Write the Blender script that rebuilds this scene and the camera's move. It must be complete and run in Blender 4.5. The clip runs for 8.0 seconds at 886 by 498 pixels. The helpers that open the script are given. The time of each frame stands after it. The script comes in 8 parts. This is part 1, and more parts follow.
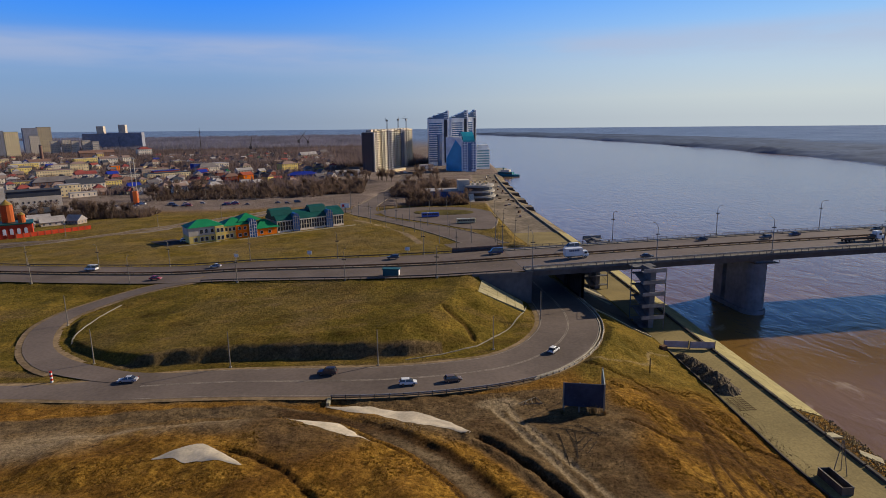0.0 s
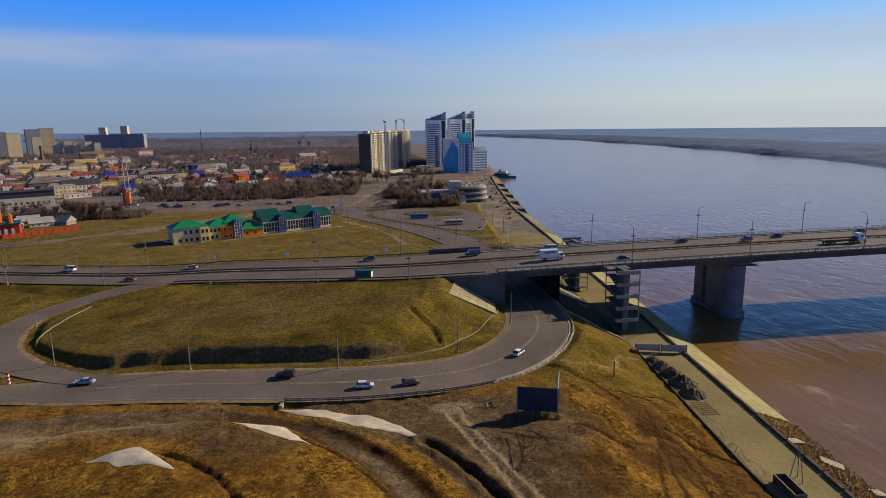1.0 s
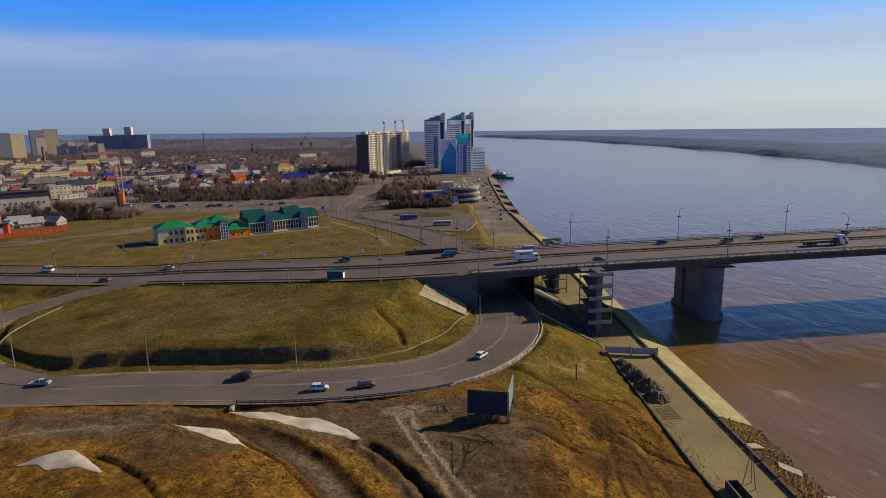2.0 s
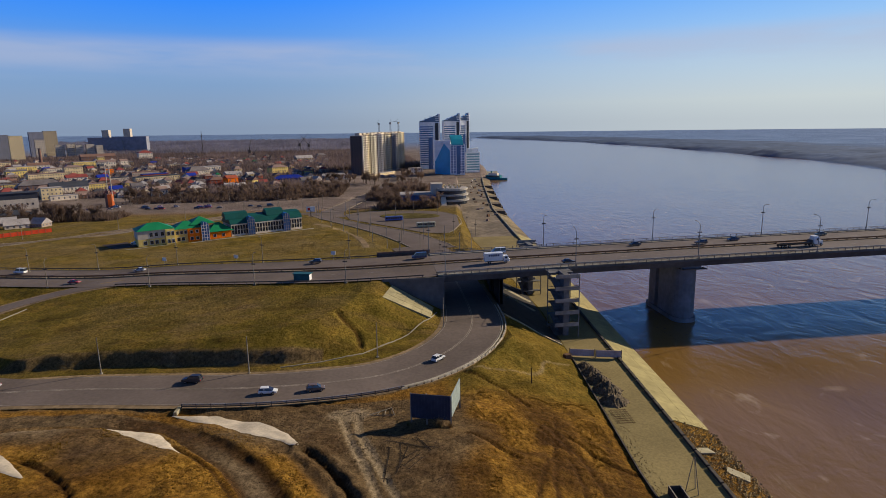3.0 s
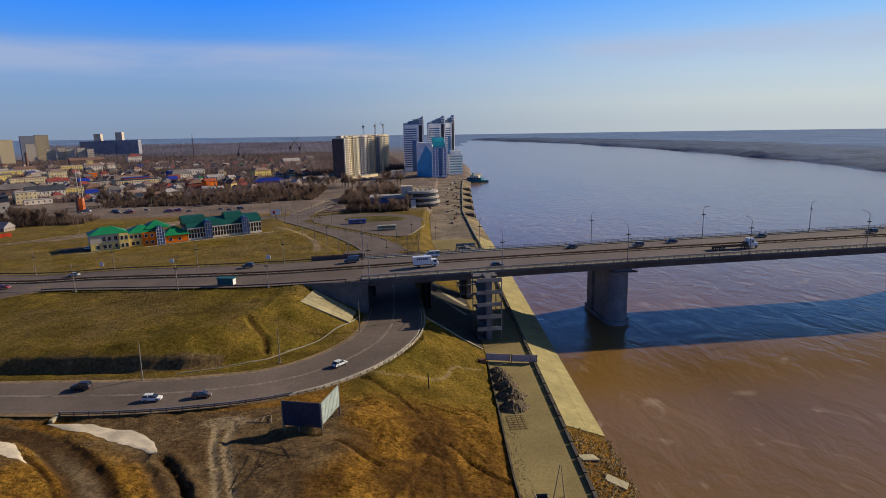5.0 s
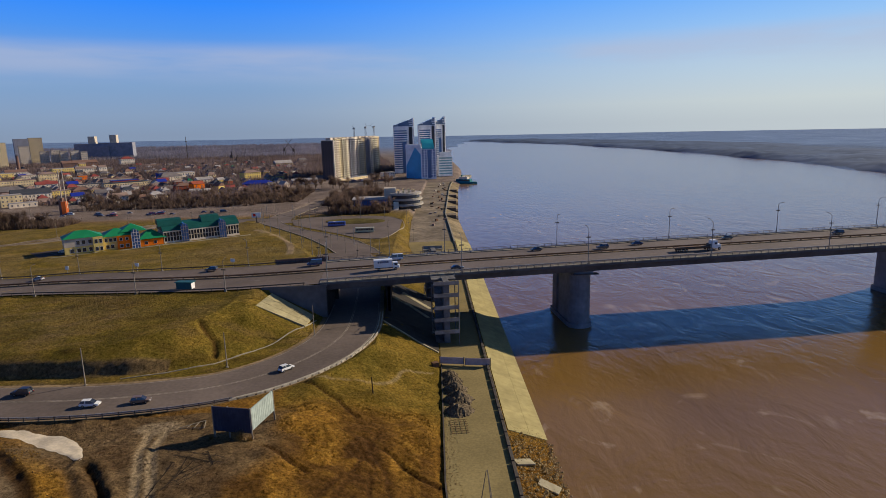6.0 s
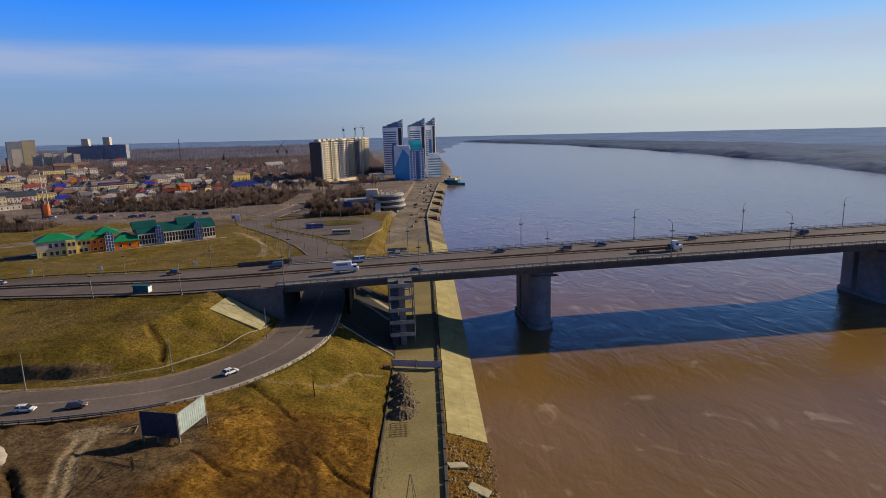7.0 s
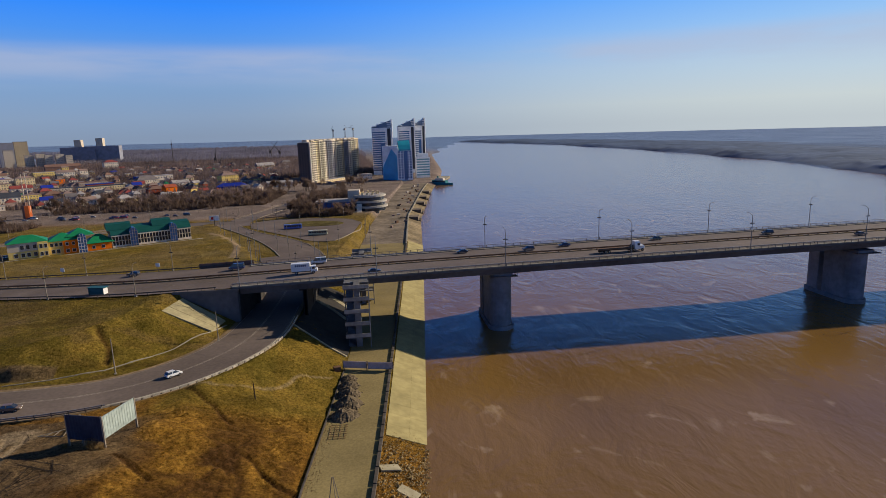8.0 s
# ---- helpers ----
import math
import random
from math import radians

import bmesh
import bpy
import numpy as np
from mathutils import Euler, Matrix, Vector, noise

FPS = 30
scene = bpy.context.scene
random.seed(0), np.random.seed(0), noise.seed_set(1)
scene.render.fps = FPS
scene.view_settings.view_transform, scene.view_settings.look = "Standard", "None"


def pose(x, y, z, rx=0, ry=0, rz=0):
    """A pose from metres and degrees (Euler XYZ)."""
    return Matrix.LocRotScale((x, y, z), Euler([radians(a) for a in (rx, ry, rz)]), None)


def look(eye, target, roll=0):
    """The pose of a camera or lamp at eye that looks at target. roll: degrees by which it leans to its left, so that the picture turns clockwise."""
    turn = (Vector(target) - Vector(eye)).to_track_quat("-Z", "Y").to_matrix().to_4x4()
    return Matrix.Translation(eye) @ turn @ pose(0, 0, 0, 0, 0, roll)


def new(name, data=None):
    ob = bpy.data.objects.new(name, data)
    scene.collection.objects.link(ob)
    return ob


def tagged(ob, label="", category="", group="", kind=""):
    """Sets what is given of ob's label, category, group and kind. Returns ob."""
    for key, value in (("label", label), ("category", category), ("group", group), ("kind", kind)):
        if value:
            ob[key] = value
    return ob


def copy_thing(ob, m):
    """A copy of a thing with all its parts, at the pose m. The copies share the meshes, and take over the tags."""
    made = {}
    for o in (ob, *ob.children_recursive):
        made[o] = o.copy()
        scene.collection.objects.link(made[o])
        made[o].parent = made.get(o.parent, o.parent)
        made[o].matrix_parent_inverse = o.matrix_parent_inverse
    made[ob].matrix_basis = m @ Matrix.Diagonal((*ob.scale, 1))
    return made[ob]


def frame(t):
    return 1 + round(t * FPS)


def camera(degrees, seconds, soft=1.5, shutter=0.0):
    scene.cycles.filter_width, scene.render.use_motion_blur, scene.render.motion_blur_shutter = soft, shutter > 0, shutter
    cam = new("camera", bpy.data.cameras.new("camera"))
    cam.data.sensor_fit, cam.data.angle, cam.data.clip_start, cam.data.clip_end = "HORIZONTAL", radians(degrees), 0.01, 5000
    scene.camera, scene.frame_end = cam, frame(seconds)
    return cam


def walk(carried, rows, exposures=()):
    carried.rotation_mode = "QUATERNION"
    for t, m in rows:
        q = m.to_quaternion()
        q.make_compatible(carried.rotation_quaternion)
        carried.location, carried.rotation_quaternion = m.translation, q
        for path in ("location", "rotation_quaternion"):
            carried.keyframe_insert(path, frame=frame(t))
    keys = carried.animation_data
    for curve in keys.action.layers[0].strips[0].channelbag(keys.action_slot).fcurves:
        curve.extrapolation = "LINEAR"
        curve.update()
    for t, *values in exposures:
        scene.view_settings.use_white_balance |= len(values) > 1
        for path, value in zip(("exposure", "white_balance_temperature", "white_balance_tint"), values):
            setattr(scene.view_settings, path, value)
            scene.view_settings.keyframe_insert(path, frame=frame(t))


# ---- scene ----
cam = camera(73.0, 8.0, soft=0.6)
# seconds, eye x, y, z, degrees below the horizon, heading, lean
ROWS = [
    (0, 0.001, 0.000, 68.648, 12.116, -5.053, -0.991),
    (0.5, 5.009, 0.375, 68.331, 12.029, -4.886, -0.984),
    (1, 10.167, 0.505, 68.210, 11.968, -4.612, -0.971),
    (1.5, 15.489, 0.822, 67.952, 11.917, -4.281, -0.968),
    (3, 32.232, 1.567, 67.529, 11.754, -3.758, -1.086),
    (3.5, 38.028, 1.625, 67.400, 11.678, -3.713, -1.129),
    (4, 43.886, 1.733, 67.152, 11.588, -3.701, -1.181),
    (4.5, 49.991, 1.625, 67.161, 11.581, -3.673, -1.250),
    (6, 68.910, 0.918, 67.459, 11.443, -3.711, -1.523),
    (6.5, 75.374, 0.599, 67.527, 11.402, -3.782, -1.643),
    (7, 81.971, 0.312, 67.482, 11.376, -3.808, -1.763),
    (7.5, 88.382, 0.205, 67.244, 11.356, -3.878, -1.870),
    (8, 95.020, -0.015, 67.177, 11.369, -3.936, -1.901),
]
walk(cam, [(t, pose(x, y, z, 90 - down, 0, yaw) @ pose(0, 0, 0, 0, 0, lean)) for t, x, y, z, down, yaw, lean in ROWS])

# ---------- light ----------
SUN_TO = Vector((0.93, 0.37, 0.46)).normalized()
world = bpy.data.worlds.new("sky")
scene.world = world
world.use_nodes = True
wn, wl = world.node_tree.nodes, world.node_tree.links
sky = wn.new("ShaderNodeTexSky")
sky.sky_type = "NISHITA"
sky.sun_disc = False
sky.sun_elevation = radians(24.5)
sky.sun_rotation = radians(68.0)
sky.altitude = 100
sky.air_density, sky.dust_density, sky.ozone_density = 1.0, 0.5, 3.5
SKY_STRENGTH = 0.05
wn["Background"].inputs["Strength"].default_value = SKY_STRENGTH


def sky_colours():
    """The lower sky: pale at the horizon, deep blue above, paler towards the sun, with a thin veil of cloud."""
    co = wn.new("ShaderNodeTexCoord")
    sep = wn.new("ShaderNodeSeparateXYZ")
    wl.new(co.outputs["Generated"], sep.inputs[0])
    # streaky wobble of the height
    mp = wn.new("ShaderNodeMapping")
    mp.inputs["Scale"].default_value = (2.2, 2.2, 16.0)
    wl.new(co.outputs["Generated"], mp.inputs["Vector"])
    cloud = wn.new("ShaderNodeTexNoise")
    cloud.inputs["Scale"].default_value, cloud.inputs["Detail"].default_value, cloud.inputs["Roughness"].default_value = 1.3, 4, 0.5
    wl.new(mp.outputs[0], cloud.inputs["Vector"])

    def ramp(value, *stops):
        r = wn.new("ShaderNodeValToRGB")
        while len(r.color_ramp.elements) < len(stops):
            r.color_ramp.elements.new(0.5)
        for e, (p, c) in zip(r.color_ramp.elements, stops):
            e.position, e.color = p, (*c, 1)
        wl.new(value, r.inputs["Fac"])
        return r.outputs["Color"]

    def mix(fac, a, c):
        x = wn.new("ShaderNodeMix")
        x.data_type = "RGBA"
        wl.new(fac, x.inputs["Factor"]), wl.new(a, x.inputs["A"]), wl.new(c, x.inputs["B"])
        return x.outputs["Result"]

    def span(value, a, b, lo=0.0, hi=1.0, kind="SMOOTHSTEP"):
        r = wn.new("ShaderNodeMapRange")
        r.interpolation_type = kind
        r.inputs["From Min"].default_value, r.inputs["From Max"].default_value = a, b
        r.inputs["To Min"].default_value, r.inputs["To Max"].default_value = lo, hi
        wl.new(value, r.inputs["Value"])
        return r.outputs["Result"]

    def times(a, c):
        x = wn.new("ShaderNodeMath")
        x.operation = "MULTIPLY"
        wl.new(a, x.inputs[0]), wl.new(c, x.inputs[1])
        return x.outputs[0]

    z = sep.outputs["Z"]
    h = span(z, 0.0, 0.30, kind="LINEAR")
    low = ramp(h, (0.0, (0.235, 0.31, 0.44)), (0.10, (0.245, 0.345, 0.51)), (0.24, (0.215, 0.36, 0.60)), (0.38, (0.155, 0.345, 0.72)), (0.50, (0.075, 0.30, 0.88)), (0.62, (0.035, 0.26, 0.98)), (1.0, (0.012, 0.07, 0.34)))
    sunny = ramp(h, (0.0, (0.53, 0.59, 0.62)), (0.10, (0.59, 0.66, 0.67)), (0.28, (0.49, 0.64, 0.78)), (0.45, (0.32, 0.56, 0.90)), (0.62, (0.17, 0.46, 0.98)), (1.0, (0.035, 0.13, 0.46)))
    dot = wn.new("ShaderNodeVectorMath")
    dot.operation = "DOT_PRODUCT"
    dot.inputs[1].default_value = (0.929, 0.370, 0.0)
    wl.new(co.outputs["Generated"], dot.inputs[0])
    low = mix(span(dot.outputs["Value"], 0.05, 0.95), low, sunny)
    veil = times(times(span(cloud.outputs["Fac"], 0.30, 0.62), span(z, 0.062, 0.105)), span(z, 0.140, 0.112))
    white = wn.new("ShaderNodeRGB")
    white.outputs[0].default_value = (0.46, 0.50, 0.64, 1)
    soft = times(veil, span(z, 0.0, 1.0, 0.55, 0.55))
    low = mix(soft, low, white.outputs[0])
    scale = wn.new("ShaderNodeVectorMath")
    scale.operation = "SCALE"
    scale.inputs["Scale"].default_value = 1.0 / SKY_STRENGTH
    wl.new(low, scale.inputs[0])
    out = mix(span(z, 0.30, 0.7), scale.outputs[0], sky.outputs["Color"])
    wl.new(out, wn["Background"].inputs["Color"])


sky_colours()
sun = new("sun", bpy.data.lights.new("sun", "SUN"))
sun.data.energy, sun.data.angle, sun.data.color = 5.0, radians(0.6), (1.0, 0.86, 0.66)
sun.matrix_world = look(SUN_TO * 500, (0, 0, 0))

# ---------- materials ----------
def shader(name):
    m = bpy.data.materials.new(name)
    m.use_nodes = True
    return m, m.node_tree.nodes, m.node_tree.links, m.node_tree.nodes["Principled BSDF"]


def mat(name, color, rough=0.8, grain=2.0, vary=0.25, patch=0.15, patch_vary=0.2, bump=0.15, metal=0.0, spread=0.0, spec=0.12):
    """A simple material with fine grain and larger patches, both in metres; spread varies it from object to object."""
    m, n, l, b = shader(name)
    co = n.new("ShaderNodeTexCoord")
    geo = n.new("ShaderNodeNewGeometry")
    fine, wide = n.new("ShaderNodeTexNoise"), n.new("ShaderNodeTexNoise")
    fine.inputs["Scale"].default_value, wide.inputs["Scale"].default_value = grain, patch
    fine.inputs["Detail"].default_value, wide.inputs["Detail"].default_value = 6, 4
    for t in (fine, wide):
        l.new(geo.outputs["Position"], t.inputs["Vector"])
    last = None
    for tex, amount in ((fine, vary), (wide, patch_vary)):
        r = n.new("ShaderNodeMapRange")
        r.inputs["From Min"].default_value, r.inputs["From Max"].default_value = 0.3, 0.7
        r.inputs["To Min"].default_value, r.inputs["To Max"].default_value = 1 - amount, 1 + amount
        l.new(tex.outputs["Fac"], r.inputs["Value"])
        if last is None:
            last = r.outputs["Result"]
        else:
            mul = n.new("ShaderNodeMath")
            mul.operation = "MULTIPLY"
            l.new(last, mul.inputs[0]), l.new(r.outputs["Result"], mul.inputs[1])
            last = mul.outputs[0]
    if spread:
        info = n.new("ShaderNodeObjectInfo")
        r = n.new("ShaderNodeMapRange")
        r.inputs["To Min"].default_value, r.inputs["To Max"].default_value = 1 - spread, 1 + spread
        l.new(info.outputs["Random"], r.inputs["Value"])
        mul = n.new("ShaderNodeMath")
        mul.operation = "MULTIPLY"
        l.new(last, mul.inputs[0]), l.new(r.outputs["Result"], mul.inputs[1])
        last = mul.outputs[0]
    tint = n.new("ShaderNodeVectorMath")
    tint.operation = "SCALE"
    tint.inputs[0].default_value = color
    l.new(last, tint.inputs["Scale"])
    l.new(tint.outputs[0], b.inputs["Base Color"])
    b.inputs["Roughness"].default_value = rough
    b.inputs["Metallic"].default_value = metal
    b.inputs["Specular IOR Level"].default_value = spec
    if bump:
        bp = n.new("ShaderNodeBump")
        bp.inputs["Strength"].default_value, bp.inputs["Distance"].default_value = bump, 0.1
        l.new(fine.outputs["Fac"], bp.inputs["Height"]), l.new(bp.outputs[0], b.inputs["Normal"])
    return m


ASPHALT = mat("asphalt", (0.160, 0.126, 0.106), 0.85, 1.2, 0.12, 0.06, 0.22, 0.05)
ASPHALT_DARK = mat("dark patched asphalt", (0.07, 0.055, 0.05), 0.9, 1.2, 0.15, 0.1, 0.25, 0.05)
ROAD_DUST = mat("dusty shoulder", (0.235, 0.165, 0.092), 0.95, 0.8, 0.3, 0.12, 0.3, 0.2)
LINE = mat("worn road paint", (0.28, 0.235, 0.19), 0.8, 1.5, 0.35, 0.2, 0.3, 0)
CONCRETE = mat("concrete", (0.29, 0.26, 0.20), 0.85, 0.7, 0.15, 0.12, 0.25, 0.1)
CONCRETE_PALE = mat("pale concrete", (0.40, 0.35, 0.23), 0.85, 0.6, 0.18, 0.1, 0.25, 0.1)
CONCRETE_GREY = mat("grey bridge concrete", (0.12, 0.115, 0.115), 0.85, 0.6, 0.15, 0.1, 0.25, 0.1)
STEEL_DARK = mat("dark painted steel", (0.10, 0.085, 0.075), 0.6, 2, 0.2, 0.3, 0.2, 0)
STEEL = mat("galvanised steel", (0.32, 0.31, 0.30), 0.5, 2, 0.15, 0.3, 0.15, 0, metal=0.4)
POLE = mat("weathered pole concrete", (0.25, 0.215, 0.17), 0.85, 3, 0.15, 0.4, 0.15, 0)
POLE_GREY = mat("grey painted lamp pole", (0.20, 0.21, 0.22), 0.6, 3, 0.12, 0.4, 0.12, 0)
SNOW = mat("old dirty snow", (0.58, 0.49, 0.365), 0.9, 2.0, 0.12, 0.35, 0.16, 0.3)
WHITE = mat("white paint", (0.78, 0.77, 0.74), 0.6, 1, 0.06, 0.2, 0.08, 0)
BLACK = mat("black rubber", (0.02, 0.02, 0.02), 0.8, 5, 0.1, 1, 0.1, 0)
GLASS_DARK = mat("dark window glass", (0.03, 0.035, 0.045), 0.12, 1, 0.1, 0.3, 0.1, 0, spec=0.8)

# ---------- small mesh helpers ----------
def part(name, bm, material, parent=None, label=""):
    """One mesh object out of a bmesh, under a thing or a part."""
    me = bpy.data.meshes.new(name)
    bm.to_mesh(me)
    bm.free()
    me.materials.append(material)
    ob = new(name, me)
    if parent is not None:
        ob.parent = parent
    if label:
        ob["label"] = label
    return ob


def sheet(name, verts, faces, material, parent=None, label=""):
    me = bpy.data.meshes.new(name)
    me.from_pydata([tuple(map(float, v)) for v in verts], [], [tuple(map(int, f)) for f in faces])
    me.update()
    me.materials.append(material)
    ob = new(name, me)
    if parent is not None:
        ob.parent = parent
    if label:
        ob["label"] = label
    return ob


def thing(name, m, label, category, group="", kind=""):
    ob = new(name)
    ob.matrix_basis = m
    return tagged(ob, label, category, group, kind)


def box(bm, x0, x1, y0, y1, z0, z1, bevel=0.0):
    made = bmesh.ops.create_cube(bm, size=1.0, matrix=Matrix.LocRotScale(
        ((x0 + x1) / 2, (y0 + y1) / 2, (z0 + z1) / 2), None, (abs(x1 - x0), abs(y1 - y0), abs(z1 - z0))))
    if bevel:
        edges = list({e for v in made["verts"] for e in v.link_edges})
        bmesh.ops.bevel(bm, geom=edges, offset=bevel, segments=1, affect="EDGES", profile=0.5)
    return bm


def boxed(*args, **kw):
    return box(bmesh.new(), *args, **kw)


def rod(bm, a, b, r0, r1=None, sides=8):
    """A tapered round bar from a to b."""
    a, b = Vector(a), Vector(b)
    turn = (b - a).to_track_quat("Z", "Y").to_matrix().to_4x4()
    bmesh.ops.create_cone(bm, cap_ends=True, segments=sides, radius1=r0, radius2=r0 if r1 is None else r1,
                          depth=(b - a).length, matrix=Matrix.Translation((a + b) / 2) @ turn)
    return bm


def prism(bm, outline, z0, z1):
    """A flat outline (x, y) raised from z0 to z1."""
    low = [bm.verts.new((x, y, z0)) for x, y in outline]
    high = [bm.verts.new((x, y, z1)) for x, y in outline]
    n = len(outline)
    bm.faces.new(low[::-1]), bm.faces.new(high)
    for i in range(n):
        bm.faces.new((low[i], low[(i + 1) % n], high[(i + 1) % n], high[i]))
    return bm


def profile_x(bm, outline, x0, x1):
    """An outline (y, z) drawn out along x."""
    a = [bm.verts.new((x0, y, z)) for y, z in outline]
    b = [bm.verts.new((x1, y, z)) for y, z in outline]
    n = len(outline)
    bm.faces.new(a), bm.faces.new(b[::-1])
    for i in range(n):
        bm.faces.new((a[i], b[i], b[(i + 1) % n], a[(i + 1) % n]))
    bmesh.ops.recalc_face_normals(bm, faces=bm.faces)
    return bm


def smooth(a, b, v):
    s = np.clip((np.asarray(v, float) - a) / (b - a), 0, 1)
    return s * s * (3 - 2 * s)


def spline(knots, step=4.0):
    """A smooth line through knots of any number of values; the first two are x and y."""
    k = np.array(knots, float)
    k = np.vstack([2 * k[0] - k[1], k, 2 * k[-1] - k[-2]])
    out = []
    for i in range(1, len(k) - 2):
        p0, p1, p2, p3 = k[i - 1:i + 3]
        n = max(2, int(np.hypot(*(p2 - p1)[:2]) / step))
        for s in np.arange(n) / n:
            out.append(0.5 * (2 * p1 + (p2 - p0) * s + (2 * p0 - 5 * p1 + 4 * p2 - p3) * s**2 + (3 * p1 - p0 - 3 * p2 + p3) * s**3))
    out.append(k[-2])
    return np.array(out)


def nearest(line, x, y):
    """For arrays of places: the distance to a line, the side (left is positive), and the line's further values there."""
    x, y = np.asarray(x, float).ravel(), np.asarray(y, float).ravel()
    best = np.full(x.shape, 1e9)
    side = np.zeros(x.shape)
    vals = np.zeros((len(x), line.shape[1] - 2))
    for k in range(0, len(line) - 1, 6):
        run = line[k:k + 7]
        lo, hi = run[:, :2].min(0) - 95, run[:, :2].max(0) + 95
        near = np.flatnonzero((x > lo[0]) & (x < hi[0]) & (y > lo[1]) & (y < hi[1]))
        if not len(near):
            continue
        px, py, pb, ps, pv = x[near], y[near], best[near], side[near], vals[near]
        for a, b in zip(run[:-1], run[1:]):
            d = b[:2] - a[:2]
            s = np.clip(((px - a[0]) * d[0] + (py - a[1]) * d[1]) / (d @ d), 0, 1)
            ex, ey = px - a[0] - s * d[0], py - a[1] - s * d[1]
            dist = np.hypot(ex, ey)
            m = dist < pb
            pb[m] = dist[m]
            ps[m] = np.sign(d[0] * ey - d[1] * ex)[m]
            pv[m] = a[2:] + s[m, None] * (b[2:] - a[2:])
        best[near], side[near], vals[near] = pb, ps, pv
    return best, side, vals


def offset(line, d):
    """The line moved d metres to its left: x, y, z."""
    t = np.gradient(line[:, :2], axis=0)
    t /= np.linalg.norm(t, axis=1)[:, None]
    return np.column_stack([line[:, 0] - t[:, 1] * d, line[:, 1] + t[:, 0] * d, line[:, 2]])


# ---------- plan: x along the bridge, y up the river bank, water at z = 0 ----------
# x, y, z, half width
MAIN = spline([(-420, 330, 9, 12), (-260, 283, 10.5, 12), (-170, 250, 12.2, 12), (-90, 222, 15.2, 12.5), (-51, 212.5, 17.6, 14.5), (-15, 203.5, 19.4, 15.5),
               (10, 199, 20.4, 16.5), (30, 197.5, 21.2, 16.5), (60, 198.6, 21.9, 16.5), (100, 200.8, 22.5, 16.5), (180, 205.2, 23.3, 16.5),
               (330, 213.5, 24.2, 16.5), (640, 230.5, 25, 16.5)])
LOOP = spline([(-420, 160, 12, 3.5), (-240, 143, 12.2, 3.4), (-120, 132.8, 12.3, 3.3), (-88, 129.7, 12.3, 3.3), (-74, 128.3, 12.3, 3.8), (-60, 128.4, 12.3, 6.2), (-38, 128, 12.4, 7.2), (-5, 124, 12.8, 7.6),
               (14, 125.5, 12.5, 7.8), (27, 129.6, 12.0, 8), (36.5, 136.5, 11.7, 8.3), (43.5, 145, 11.5, 8.5), (48.6, 155, 11.3, 8.5),
               (51.4, 166, 11.1, 8.4), (52.2, 180, 10.9, 8.1), (52.0, 200, 10.3, 7.8), (51.2, 222, 9.7, 8.0), (49, 248, 9.2, 9.5), (41, 282, 8.7, 12),
               (30, 308, 8.3, 11), (15, 337, 7.9, 10), (-1, 368, 7.6, 9.5), (-15, 405, 7.3, 9), (-18, 440, 7, 8), (-8, 500, 6, 7), (10, 600, 5.5, 6), (25, 740, 5.2, 6)])
RAMP = spline([(-46, 131, 12.3, 3), (-62, 134, 12.33, 3), (-70.5, 137.5, 12.35, 3.4), (-78, 141.3, 12.4, 3.6), (-84.8, 146.4, 12.42, 3.6), (-91.3, 154, 12.5, 3.4), (-96, 163.4, 12.7, 3.4), (-98.5, 173.2, 12.95, 3.5),
               (-97.5, 182.5, 13.2, 3.4), (-93.2, 189.2, 13.8, 3.2), (-86.3, 196.6, 14.7, 3.1), (-77.4, 201.8, 15.8, 3.2), (-64, 205.5, 16.9, 2.6)])
NORTH = spline([(-420, 318, 8, 4), (-300, 318, 8.5, 4), (-200, 330, 8.5, 4), (-150, 352, 8.3, 4), (-110, 388, 7.8, 4.5), (-80, 418, 7.4, 5), (-40, 425, 7.2, 7), (-15, 424, 7, 8)])
AVENUE = spline([(-420, 470, 5.5, 6), (-300, 482, 5.6, 6), (-200, 492, 5.8, 7), (-110, 490, 6.2, 7), (-50, 470, 6.6, 7), (-18, 432, 7, 8)])
TRACK = spline([(-140, 108, 13.2, 2), (-80, 112, 13.2, 2), (-45, 114, 13.3, 2.2), (-28, 112.8, 13.4, 2.4), (-14, 107.5, 13.4, 2.4), (-4.5, 98.5, 13.4, 2.4), (3.5, 91, 13.4, 2.4), (8.6, 84.5, 13.2, 2.4), (14, 74, 13.1, 2.4), (19, 60, 13, 2.4), (24, 40, 13, 2.4), (27, 20, 13, 2.4)])
GULLY = spline([(14, 157, 0, 1), (16.2, 154, 0, 1), (19, 151, 0, 1), (20.5, 146, 0, 1)], 1.5)
RUTS = [spline([(x, y, 0, 1) for x, y in k], 2.0) for k in (
    [(19, 109.5), (20.4, 104), (21.6, 98.5), (24.5, 90.7), (26.5, 83.7), (29, 72)], [(22, 110.5), (22.6, 105), (23.4, 100), (26.3, 92), (29.2, 83.4), (33, 70)],
    [(58.4, 99), (55.8, 94.3), (53.8, 89.5), (52.3, 85.1), (50, 76), (48, 62)], [(58.9, 97.6), (56.9, 93), (55.5, 85.7), (54, 72)],
    [(61, 99), (61.3, 92.9), (60.8, 87.2), (60, 72)], [(63.6, 101.5), (64.6, 93.8), (64.5, 88), (63.5, 70)],
    [(57.3, 108.4), (59.7, 104), (61.9, 100.4)], [(62.5, 114.2), (60.6, 107.5), (58.5, 99)], [(56.5, 105.5), (58.5, 103.2), (61.2, 102)], [(59.7, 110), (61.4, 105), (63.2, 101)])]
